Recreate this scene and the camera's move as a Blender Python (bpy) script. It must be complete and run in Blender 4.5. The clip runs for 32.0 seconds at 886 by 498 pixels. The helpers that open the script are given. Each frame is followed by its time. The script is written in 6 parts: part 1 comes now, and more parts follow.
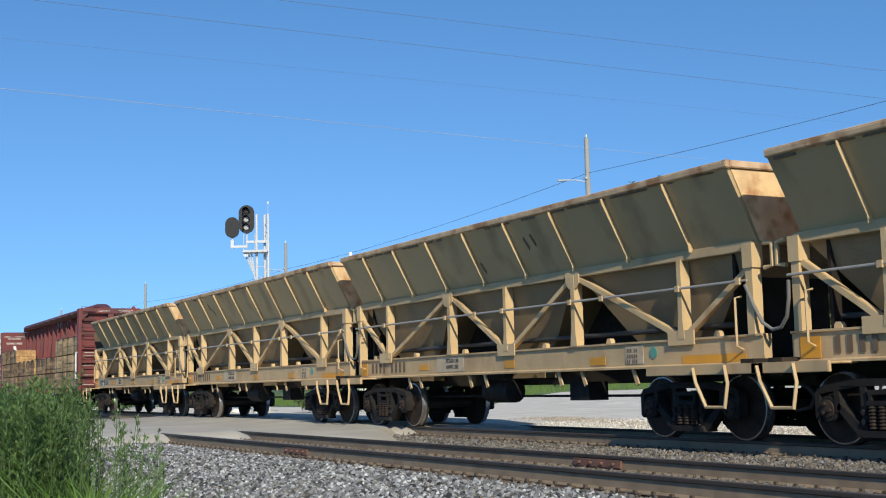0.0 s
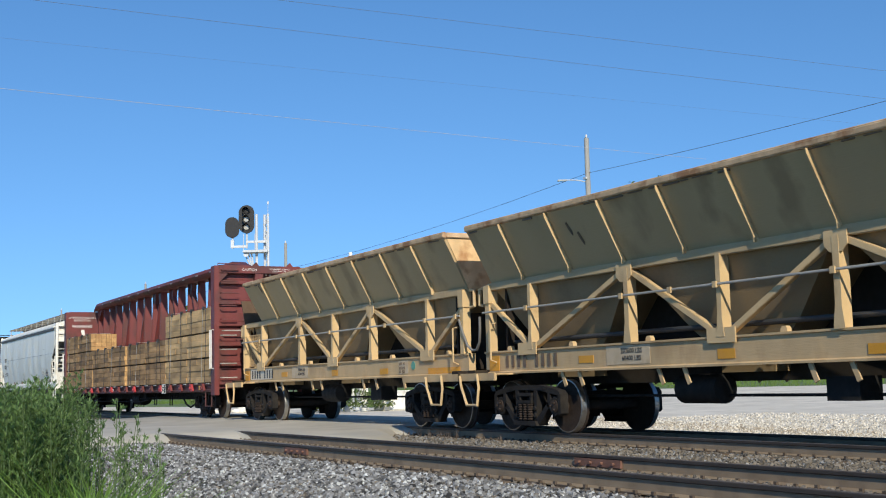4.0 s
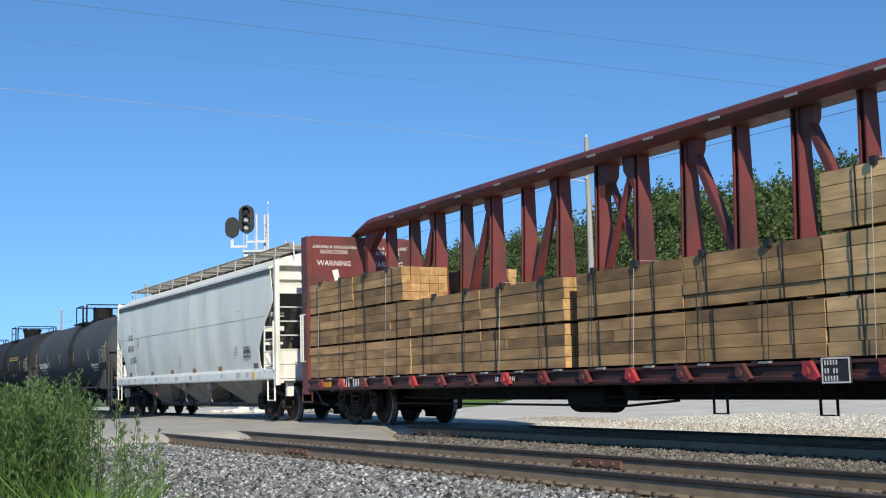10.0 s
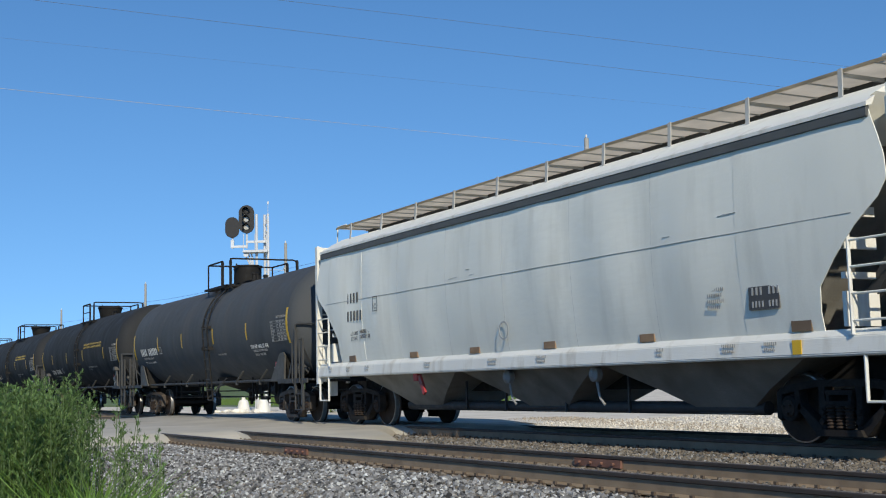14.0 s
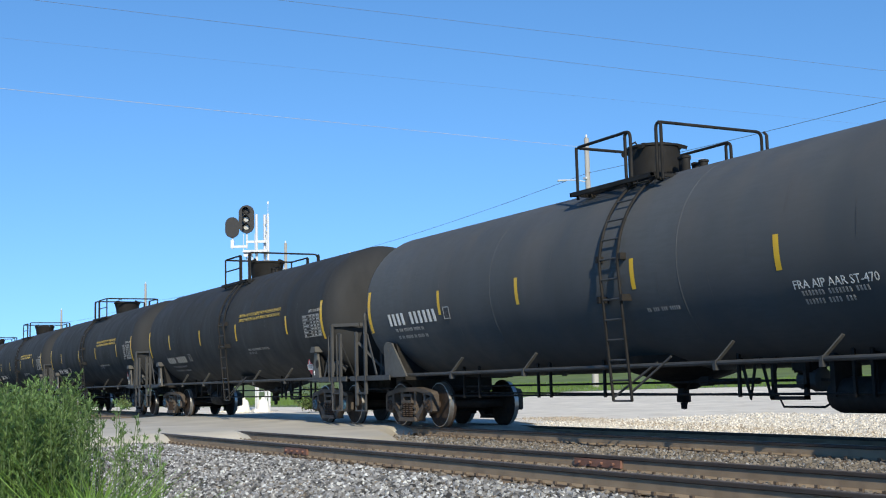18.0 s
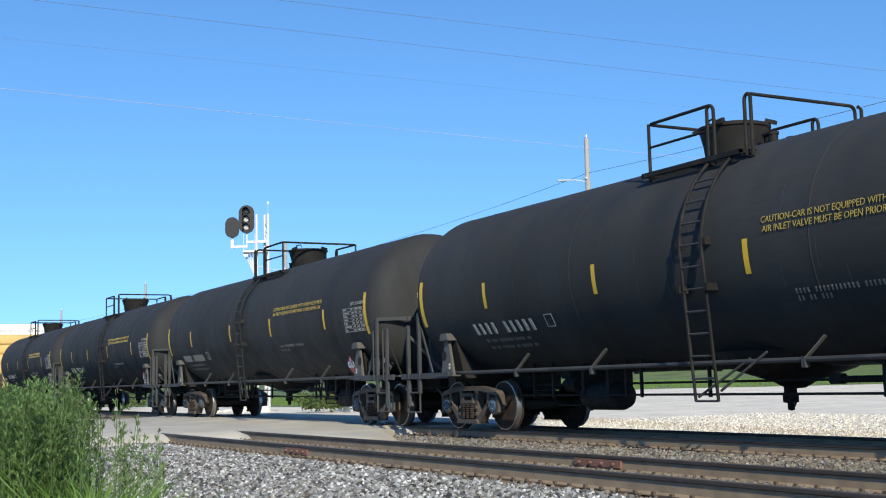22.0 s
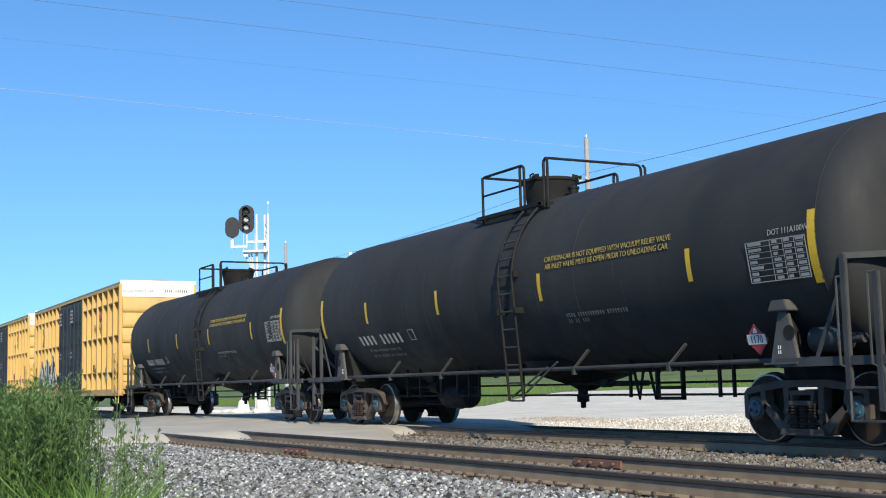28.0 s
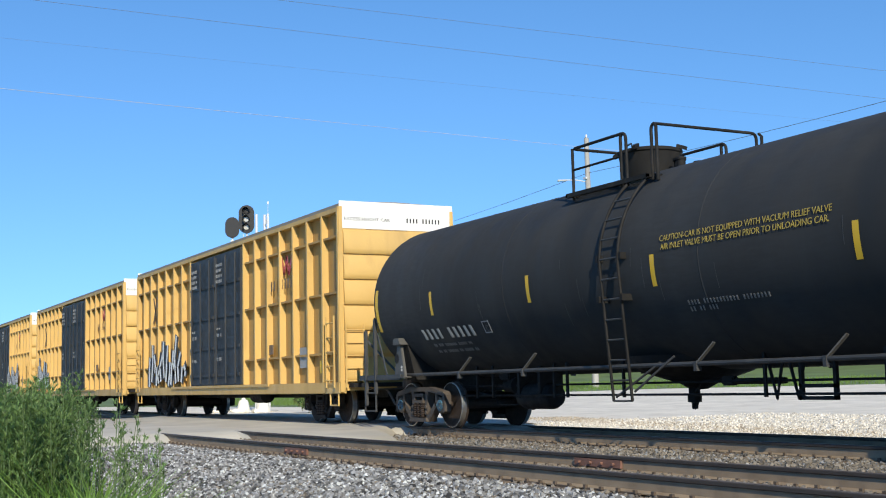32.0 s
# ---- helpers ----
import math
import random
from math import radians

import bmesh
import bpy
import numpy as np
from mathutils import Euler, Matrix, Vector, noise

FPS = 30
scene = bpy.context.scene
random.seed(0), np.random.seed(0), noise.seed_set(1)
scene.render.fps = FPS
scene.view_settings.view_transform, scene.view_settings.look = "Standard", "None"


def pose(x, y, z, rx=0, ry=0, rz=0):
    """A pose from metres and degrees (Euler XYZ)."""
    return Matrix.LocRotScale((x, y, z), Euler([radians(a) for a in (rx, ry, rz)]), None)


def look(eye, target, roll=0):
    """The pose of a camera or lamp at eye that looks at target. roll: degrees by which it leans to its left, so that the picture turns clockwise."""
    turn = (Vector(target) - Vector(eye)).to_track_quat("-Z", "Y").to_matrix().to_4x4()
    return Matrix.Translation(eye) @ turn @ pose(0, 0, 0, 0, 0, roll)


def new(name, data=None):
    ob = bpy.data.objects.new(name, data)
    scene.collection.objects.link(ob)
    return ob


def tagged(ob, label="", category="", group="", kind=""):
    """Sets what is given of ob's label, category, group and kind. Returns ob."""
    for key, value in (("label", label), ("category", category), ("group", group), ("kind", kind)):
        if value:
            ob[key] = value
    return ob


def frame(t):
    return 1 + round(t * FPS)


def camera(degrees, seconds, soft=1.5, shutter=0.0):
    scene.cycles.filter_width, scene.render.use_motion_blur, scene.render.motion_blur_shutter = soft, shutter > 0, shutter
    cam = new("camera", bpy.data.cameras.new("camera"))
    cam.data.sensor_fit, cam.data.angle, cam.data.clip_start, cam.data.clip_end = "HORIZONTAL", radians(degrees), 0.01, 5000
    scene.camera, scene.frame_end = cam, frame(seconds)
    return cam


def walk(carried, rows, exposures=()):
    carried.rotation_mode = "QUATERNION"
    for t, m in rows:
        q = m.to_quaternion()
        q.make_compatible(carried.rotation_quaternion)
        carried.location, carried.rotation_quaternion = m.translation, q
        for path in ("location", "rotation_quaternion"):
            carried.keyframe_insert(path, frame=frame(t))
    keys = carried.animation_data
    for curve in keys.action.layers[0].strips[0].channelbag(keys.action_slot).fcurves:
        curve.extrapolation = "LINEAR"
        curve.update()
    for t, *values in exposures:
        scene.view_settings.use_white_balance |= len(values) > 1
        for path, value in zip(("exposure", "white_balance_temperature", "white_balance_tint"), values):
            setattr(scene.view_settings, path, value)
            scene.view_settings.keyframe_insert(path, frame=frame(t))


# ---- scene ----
# x: along the rails, the way the train goes; y: away from the camera across the tracks; z: up from the rail heads
EYE = Vector((0.0, -12.48, 0.89))
AIM = Vector((-0.87428, 0.47261, 0.11112))
STILL = look(EYE, EYE + AIM, -1.39)
cam = camera(40.45, 32.0, 1.1)
walk(cam, [(0, STILL), (32, STILL)], [(0, -0.36), (5, -0.34), (7.5, -0.23), (10, -0.34), (12, -0.45), (13.2, -0.54), (16, -0.44), (17, -0.20), (18, -0.10), (20, -0.05), (24, 0.02), (29, 0.0), (32, -0.05)])

# ---- light ----
TO_SUN = Vector((1.60, -0.50, 1.0)).normalized()
world = bpy.data.worlds.new("sky")
scene.world = world
world.use_nodes = True
wn, wl = world.node_tree.nodes, world.node_tree.links
sky = wn.new("ShaderNodeTexSky")
sky.sky_type, sky.sun_disc = "NISHITA", False
sky.sun_elevation = math.asin(TO_SUN.z)
sky.sun_rotation = math.atan2(TO_SUN.x, TO_SUN.y)
sky.altitude, sky.air_density, sky.dust_density, sky.ozone_density = 200, 1.25, 0.0, 6.0
up = wn.new("ShaderNodeTexCoord")
tilt = wn.new("ShaderNodeMapping")
tilt.inputs["Location"].default_value = (0, 0, 0.17)
wl.new(up.outputs["Generated"], tilt.inputs[0])
wl.new(tilt.outputs[0], sky.inputs[0])
clear = wn.new("ShaderNodeHueSaturation")
clear.inputs["Saturation"].default_value = 1.12
clear.inputs["Value"].default_value = 1.52
wl.new(sky.outputs[0], clear.inputs["Color"])
wl.new(clear.outputs[0], wn["Background"].inputs[0])
wn["Background"].inputs[1].default_value = 0.14
sun = new("sun", bpy.data.lights.new("sun", "SUN"))
sun.data.energy, sun.data.angle, sun.data.color = 6.0, radians(0.53), (1.0, 0.905, 0.72)
sun.matrix_world = look((60, -30, 60), Vector((60, -30, 60)) - TO_SUN)

# ---- materials ----
def shader(name, col, rough=0.6, metal=0.0, vary=0.25, scale=2.0, grain=60.0, bump=0.15, dirt=None, amount=0.4,
           dirt_scale=0.8, stretch=(1, 1, 1), island=0.0, each=0.0, spec=0.5, edge=0.12, fibre=None, shift=False):
    """Painted or raw surface: broad tone changes, patches of dirt or rust with their own shape, fine grain and relief."""
    m = bpy.data.materials.new(name)
    m.use_nodes = True
    n, l = m.node_tree.nodes, m.node_tree.links
    b = n["Principled BSDF"]
    b.inputs["Metallic"].default_value = metal
    b.inputs["Specular IOR Level"].default_value = spec
    tc = n.new("ShaderNodeTexCoord")
    mp = n.new("ShaderNodeMapping")
    mp.inputs["Scale"].default_value = stretch
    l.new(tc.outputs["Object"], mp.inputs[0])
    if shift:
        # every piece shows another part of the pattern
        info, far = n.new("ShaderNodeObjectInfo"), n.new("ShaderNodeVectorMath")
        far.operation = "SCALE"
        far.inputs[0].default_value = (37.0, 53.0, 71.0)
        l.new(info.outputs["Random"], far.inputs["Scale"])
        l.new(far.outputs[0], mp.inputs["Location"])

    def noise_tex(sc, detail=4.0, src=None):
        t = n.new("ShaderNodeTexNoise")
        t.inputs["Scale"].default_value, t.inputs["Detail"].default_value = sc, detail
        l.new((src or mp).outputs[0], t.inputs["Vector"])
        return t

    def mixed(fac, a, c, mode="MIX"):
        x = n.new("ShaderNodeMix")
        x.data_type, x.blend_type = "RGBA", mode
        for sock, v in ((0, fac), (6, a), (7, c)):
            if hasattr(v, "is_linked"):
                l.new(v, x.inputs[sock])
            else:
                x.inputs[sock].default_value = v if sock == 0 else (*v, 1)
        return x.outputs[2]

    def ranged(out, a, c, lo=0.0, hi=1.0):
        r = n.new("ShaderNodeMapRange")
        for k, v in zip((1, 2, 3, 4), (a, c, lo, hi)):
            r.inputs[k].default_value = v
        l.new(out, r.inputs[0])
        return r.outputs[0]

    dark, light = [c * (1 - vary) for c in col], [min(1, c * (1 + vary)) for c in col]
    out = mixed(ranged(noise_tex(scale).outputs[0], 0.3, 0.7), dark, light)
    if fibre:
        mf = n.new("ShaderNodeMapping")
        mf.inputs["Scale"].default_value = fibre
        l.new(mp.outputs[0], mf.inputs[0])
        fine = noise_tex(grain, 5.0, mf)
    else:
        fine = noise_tex(grain, 3.0, tc)
    out = mixed(ranged(fine.outputs[0], 0.35, 0.65, 0.0, 0.5), out, [c * (1 - vary * 0.6) for c in col])
    if island or each:
        if island:
            rnd = n.new("ShaderNodeNewGeometry").outputs["Random Per Island"]
        else:
            rnd = n.new("ShaderNodeObjectInfo").outputs["Random"]
        k = island or each
        hs = n.new("ShaderNodeHueSaturation")
        l.new(ranged(rnd, 0, 1, 1 - k, 1 + k), hs.inputs["Value"])
        l.new(out, hs.inputs["Color"])
        out = hs.outputs[0]
    rough_out = ranged(noise_tex(scale * 4).outputs[0], 0.3, 0.7, rough * 0.82, min(1, rough * 1.18))
    if dirt:
        mask = ranged(noise_tex(dirt_scale, 8.0).outputs[0], 0.62 - 0.3 * amount, 0.62 - 0.3 * amount + edge)
        cut = n.new("ShaderNodeMath")
        cut.operation = "MULTIPLY"
        l.new(mask, cut.inputs[0])
        cut.inputs[1].default_value = 0.85
        out = mixed(cut.outputs[0], out, dirt)
    l.new(out, b.inputs["Base Color"])
    l.new(rough_out, b.inputs["Roughness"])
    bp = n.new("ShaderNodeBump")
    bp.inputs["Strength"].default_value, bp.inputs["Distance"].default_value = bump, 0.02
    l.new(fine.outputs[0], bp.inputs["Height"])
    l.new(bp.outputs[0], b.inputs["Normal"])
    return m


RUST, GRIME = (0.17, 0.075, 0.035), (0.05, 0.042, 0.036)
STREAK = (1.6, 1.6, 0.12)
tan_paint = shader("tan_paint", (0.50, 0.365, 0.195), 0.62, vary=0.10, scale=0.7, dirt=(0.33, 0.23, 0.12), amount=0.26, dirt_scale=0.9, stretch=(1.2, 1.2, 0.5))
tan_frame = shader("tan_frame", (0.60, 0.43, 0.225), 0.6, vary=0.15, scale=1.4, dirt=(0.22, 0.13, 0.07), amount=0.26, dirt_scale=1.7, edge=0.28)
rim_rust = shader("rim_rust", (0.60, 0.42, 0.255), 0.8, vary=0.3, scale=4, dirt=(0.30, 0.14, 0.06), amount=0.45, dirt_scale=3)
worn_tan = shader("worn_tan", (0.74, 0.51, 0.265), 0.75, vary=0.2, scale=3, dirt=(0.42, 0.20, 0.08), amount=0.40, dirt_scale=3.5, edge=0.2)
sill_tan = shader("sill_tan", (0.53, 0.375, 0.20), 0.7, vary=0.2, scale=1.6, dirt=(0.31, 0.18, 0.08), amount=0.40, dirt_scale=2.2, stretch=(1.0, 1.0, 0.45), edge=0.32)
# near-black: the shade behind the hopper truss is put into the colour
under_shade = shader("under_shade", (0.035, 0.028, 0.02), 0.85, vary=0.3, dirt=(0.025, 0.02, 0.017), amount=0.7, dirt_scale=1.4, spec=0.2)
maroon = shader("maroon", (0.165, 0.036, 0.033), 0.55, vary=0.16, scale=1.2, dirt=(0.09, 0.035, 0.03), amount=0.42, dirt_scale=1.5, stretch=(1, 1, 0.5))
bright_red = shader("bright_red", (0.45, 0.045, 0.05), 0.5, vary=0.2, dirt=(0.2, 0.04, 0.04), amount=0.4, dirt_scale=6)
grey_paint = shader("grey_paint", (0.80, 0.80, 0.725), 0.5, vary=0.07, scale=0.5, bump=0.04, dirt=(0.62, 0.615, 0.55), amount=0.40, dirt_scale=2.0, stretch=(1.5, 1.5, 0.3), edge=0.35)
white_paint = shader("white_paint", (0.76, 0.755, 0.70), 0.5, vary=0.07, scale=1.2, dirt=(0.46, 0.42, 0.34), amount=0.25, dirt_scale=2.4, stretch=(1.5, 1.5, 0.4), edge=0.25)
# shadow colour for the strip under the covered hopper's roof edge
eave_shade = shader("eave_shade", (0.10, 0.105, 0.105), 0.7, vary=0.2)
tank_black = shader("tank_black", (0.0275, 0.029, 0.0305), 0.8, spec=0.3, vary=0.32, scale=0.5, dirt=(0.034, 0.0345, 0.035), amount=0.42, dirt_scale=1.1, stretch=(1.3, 1.3, 0.35), bump=0.05, edge=0.3)
tank_slate = shader("tank_slate", (0.066, 0.073, 0.080), 0.8, spec=0.3, vary=0.18, scale=0.5, dirt=(0.085, 0.083, 0.082), amount=0.4, dirt_scale=0.8, stretch=(1.3, 1.3, 0.35), bump=0.05, edge=0.3)
gear_black = shader("gear_black", (0.014, 0.0135, 0.013), 0.75, vary=0.35, dirt=(0.04, 0.034, 0.028), amount=0.3, dirt_scale=3, edge=0.3, spec=0.25)
gear_grey = shader("gear_grey", (0.042, 0.044, 0.046), 0.65, vary=0.3, dirt=(0.055, 0.055, 0.053), amount=0.3, dirt_scale=4, edge=0.3)
truck_steel = shader("truck_steel", (0.075, 0.060, 0.047), 0.75, vary=0.3, scale=5, dirt=(0.05, 0.04, 0.033), amount=0.6, dirt_scale=3, edge=0.3)
truck_dark = shader("truck_dark", (0.018, 0.016, 0.015), 0.85, vary=0.3, scale=5, dirt=(0.045, 0.038, 0.03), amount=0.35, dirt_scale=3, edge=0.3, spec=0.25)
wheel_rust = shader("wheel_rust", (0.045, 0.031, 0.023), 0.8, vary=0.35, scale=6, dirt=(0.014, 0.012, 0.011), amount=0.55, dirt_scale=5, edge=0.3, spec=0.25)
tread = shader("tread", (0.42, 0.41, 0.40), 0.32, 0.9, vary=0.2, scale=8)
cap_blue = shader("cap_blue", (0.045, 0.12, 0.17), 0.5, vary=0.3, dirt=(0.04, 0.04, 0.04), amount=0.4, dirt_scale=12)
# darker copy of box_yellow: road dirt plus grazing-sun shade put into the colour
box_sheet_shaded = shader("box_sheet_shaded", (0.40, 0.24, 0.07), 0.6, vary=0.16, scale=0.5, dirt=(0.27, 0.165, 0.06), amount=0.5, dirt_scale=1.2, stretch=(1.3, 1.3, 0.3), edge=0.3)
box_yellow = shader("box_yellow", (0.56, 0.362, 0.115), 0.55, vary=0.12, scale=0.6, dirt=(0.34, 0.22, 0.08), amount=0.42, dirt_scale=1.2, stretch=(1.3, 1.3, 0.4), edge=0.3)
door_black = shader("door_black", (0.023, 0.026, 0.030), 0.6, vary=0.25, scale=1.0, dirt=(0.048, 0.043, 0.037), amount=0.4, dirt_scale=1.5, edge=0.3)
roof_dull = shader("roof_dull", (0.22, 0.20, 0.17), 0.7, vary=0.2)
timber = shader("timber", (0.56, 0.37, 0.175), 0.85, vary=0.40, scale=1.3, grain=9, bump=0.3, dirt=(0.13, 0.085, 0.05), amount=0.40, dirt_scale=1.2, stretch=(0.9, 2.2, 2.2), each=0.25, edge=0.3, fibre=(0.12, 1, 1), shift=True)
timber_brown = shader("timber_brown", (0.44, 0.262, 0.115), 0.85, vary=0.45, scale=1.3, grain=9, bump=0.3, dirt=(0.07, 0.043, 0.027), amount=0.47, dirt_scale=1.0, stretch=(0.9, 2.2, 2.2), each=0.28, edge=0.3, fibre=(0.12, 1, 1), shift=True)
timber_end = shader("timber_end", (0.50, 0.305, 0.13), 0.85, vary=0.25, scale=9, dirt=(0.34, 0.19, 0.08), amount=0.4, dirt_scale=6, each=0.2)
strap_black = shader("strap_black", (0.02, 0.02, 0.02), 0.5, vary=0.2)
cable_steel = shader("cable_steel", (0.42, 0.40, 0.36), 0.5, 0.3, vary=0.2)
mark_white = shader("mark_white", (0.72, 0.72, 0.69), 0.6, vary=0.08, scale=5)
mark_black = shader("mark_black", (0.03, 0.03, 0.032), 0.6, vary=0.2)
mark_grey = shader("mark_grey", (0.30, 0.30, 0.29), 0.6, vary=0.15)
mark_dim = shader("mark_dim", (0.07, 0.07, 0.07), 0.6, vary=0.2)
mark_brown = shader("mark_brown", (0.16, 0.11, 0.07), 0.7, vary=0.2)
mark_yellow = shader("mark_yellow", (0.68, 0.42, 0.02), 0.45, vary=0.1)
mark_orange = shader("mark_orange", (0.66, 0.31, 0.025), 0.5, vary=0.12)
mark_red = shader("mark_red", (0.42, 0.05, 0.06), 0.5, vary=0.1)
mark_teal = shader("mark_teal", (0.12, 0.33, 0.25), 0.6, vary=0.15)
hose_rubber = shader("hose_rubber", (0.09, 0.085, 0.08), 0.7, vary=0.2)
# dark rust of the head sides with the head's shadow painted in
rail_head_shade = shader("rail_head_shade", (0.06, 0.048, 0.04), 0.6, 0.2, vary=0.25, scale=3)
rail_steel = shader("rail_steel", (0.25, 0.19, 0.125), 0.75, 0.0, vary=0.2, scale=3, dirt=(0.15, 0.105, 0.07), amount=0.42, dirt_scale=4, edge=0.3)
rail_top = shader("rail_top", (0.16, 0.135, 0.115), 0.5, 0.3, vary=0.25, scale=3)
plate_rust = shader("plate_rust", (0.085, 0.063, 0.046), 0.85, vary=0.25, scale=8)
tie_wood = shader("tie_wood", (0.12, 0.088, 0.062), 0.9, vary=0.3, scale=4, grain=50, dirt=(0.2, 0.15, 0.11), amount=0.4, dirt_scale=6, each=0.25)
joint_rust = shader("joint_rust", (0.17, 0.085, 0.06), 0.8, vary=0.3, scale=8)
stone = shader("stone", (0.16, 0.162, 0.163), 0.85, vary=0.2, scale=20, grain=150, island=0.9)
stone_white = shader("stone_white", (0.43, 0.445, 0.445), 0.9, vary=0.15, scale=20, grain=150, island=0.4)
stone_pale = shader("stone_pale", (0.54, 0.51, 0.45), 0.9, vary=0.15, scale=20, grain=150, island=0.35)
stone_tan = shader("stone_tan", (0.36, 0.315, 0.25), 0.9, vary=0.2, scale=20, grain=150, island=0.4)
stone_warm = shader("stone_warm", (0.15, 0.132, 0.108), 0.9, vary=0.2, scale=20, grain=150, island=0.5)
concrete = shader("concrete", (0.44, 0.41, 0.345), 0.85, vary=0.14, scale=0.6, grain=40, dirt=(0.31, 0.285, 0.235), amount=0.40, dirt_scale=0.9, edge=0.3)
pole_wood = shader("pole_wood", (0.35, 0.34, 0.32), 0.85, vary=0.2, scale=2, stretch=(3, 3, 0.2))
galvanised = shader("galvanised", (0.58, 0.60, 0.62), 0.5, 0.1, vary=0.08, scale=4)
signal_black = shader("signal_black", (0.007, 0.007, 0.008), 0.5, vary=0.2)
lens_grey = shader("lens_grey", (0.42, 0.43, 0.42), 0.25, vary=0.1)
wire_dark = shader("wire_dark", (0.10, 0.12, 0.16), 0.6, vary=0.1)
wire_pale = shader("wire_pale", (0.42, 0.42, 0.44), 0.5, vary=0.1)
leaf_weed = shader("leaf_weed", (0.165, 0.265, 0.088), 0.55, vary=0.3, scale=2, island=0.4)
leaf_grass = shader("leaf_grass", (0.18, 0.32, 0.06), 0.55, vary=0.25, scale=2, island=0.3)
stem_weed = shader("stem_weed", (0.085, 0.14, 0.05), 0.7, vary=0.25, scale=4)
leaf_tree = shader("leaf_tree", (0.115, 0.165, 0.05), 0.6, vary=0.35, scale=0.15, island=0.5)
lawn_green = shader("lawn_green", (0.14, 0.23, 0.055), 0.9, vary=0.25, scale=0.3)


def thin_leaf(m, share):
    """Lets light through the leaf blades."""
    n, l = m.node_tree.nodes, m.node_tree.links
    b, out = n["Principled BSDF"], n["Material Output"]
    tr, mix = n.new("ShaderNodeBsdfTranslucent"), n.new("ShaderNodeMixShader")
    l.new(b.inputs["Base Color"].links[0].from_socket, tr.inputs["Color"])
    mix.inputs[0].default_value = share
    l.new(b.outputs[0], mix.inputs[1])
    l.new(tr.outputs[0], mix.inputs[2])
    l.new(mix.outputs[0], out.inputs["Surface"])


for leaf in (leaf_weed, leaf_grass, leaf_tree, lawn_green):
    thin_leaf(leaf, 0.4)


# ---- mesh building ----
def bx(bm, x0, x1, y0, y1, z0, z1):
    """An upright box between two corners."""
    v = [bm.verts.new((x, y, z)) for x in (x0, x1) for y in (y0, y1) for z in (z0, z1)]
    for f in ((0, 1, 3, 2), (4, 6, 7, 5), (0, 4, 5, 1), (2, 3, 7, 6), (0, 2, 6, 4), (1, 5, 7, 3)):
        bm.faces.new([v[i] for i in f])


def beam(bm, p, q, w, h, up=(0, 0, 1)):
    """A bar of section w by h from p to q; h is measured along up."""
    p, q = Vector(p), Vector(q)
    d = (q - p).normalized()
    s = d.cross(Vector(up))
    if s.length < 1e-4:
        s = d.cross(Vector((1, 0, 0)))
    s.normalize()
    u = s.cross(d)
    v = []
    for c in (p, q):
        for a, b in ((-1, -1), (1, -1), (1, 1), (-1, 1)):
            v.append(bm.verts.new(c + s * (a * w / 2) + u * (b * h / 2)))
    for f in ((3, 2, 1, 0), (4, 5, 6, 7), (0, 1, 5, 4), (1, 2, 6, 5), (2, 3, 7, 6), (3, 0, 4, 7)):
        bm.faces.new([v[i] for i in f])


def tube(bm, pts, r, seg=8):
    """A round bar through the points."""
    pts = [Vector(p) for p in pts]
    rings, u = [], None
    for i, p in enumerate(pts):
        d = (pts[min(i + 1, len(pts) - 1)] - pts[max(i - 1, 0)]).normalized()
        if u is None:
            u = d.orthogonal().normalized()
        u = (u - d * u.dot(d)).normalized()
        w = d.cross(u)
        rings.append([bm.verts.new(p + (u * math.cos(a) + w * math.sin(a)) * r) for a in [2 * math.pi * k / seg for k in range(seg)]])
    for a, b in zip(rings, rings[1:]):
        for k in range(seg):
            bm.faces.new((a[k], a[(k + 1) % seg], b[(k + 1) % seg], b[k]))
    bm.faces.new(rings[0][::-1])
    bm.faces.new(rings[-1])


def prism(bm, poly, axis, a, b):
    """A flat outline pushed from a to b: axis 'y' takes (x, z) points, axis 'x' takes (y, z) points, axis 'z' (x, y)."""
    def at(p, k):
        return {"y": (p[0], k, p[1]), "x": (k, p[0], p[1]), "z": (p[0], p[1], k)}[axis]
    lo, hi = [bm.verts.new(at(p, a)) for p in poly], [bm.verts.new(at(p, b)) for p in poly]
    bm.faces.new(lo[::-1])
    bm.faces.new(hi)
    for i in range(len(poly)):
        j = (i + 1) % len(poly)
        bm.faces.new((lo[i], lo[j], hi[j], hi[i]))


def lathe(bm, profile, centre, axis="y", seg=28):
    """A turned body: (radius, distance along the axis) pairs."""
    c, rings = Vector(centre), []
    for r, h in profile:
        ring = []
        for k in range(seg):
            a = 2 * math.pi * k / seg
            ca, sa = math.cos(a) * r, math.sin(a) * r
            ring.append(bm.verts.new(c + Vector({"y": (ca, h, sa), "z": (ca, sa, h), "x": (h, ca, sa)}[axis])))
        rings.append(ring)
    for a, b in zip(rings, rings[1:]):
        for k in range(seg):
            bm.faces.new((a[k], a[(k + 1) % seg], b[(k + 1) % seg], b[k]))
    bm.faces.new(rings[0][::-1])
    bm.faces.new(rings[-1])


def loft(bm, rings):
    """Skin between rings of equal length, closed at both ends."""
    rows = [[bm.verts.new(p) for p in ring] for ring in rings]
    n = len(rows[0])
    for a, b in zip(rows, rows[1:]):
        for k in range(n):
            bm.faces.new((a[k], a[(k + 1) % n], b[(k + 1) % n], b[k]))
    bm.faces.new(rows[0][::-1])
    bm.faces.new(rows[-1])


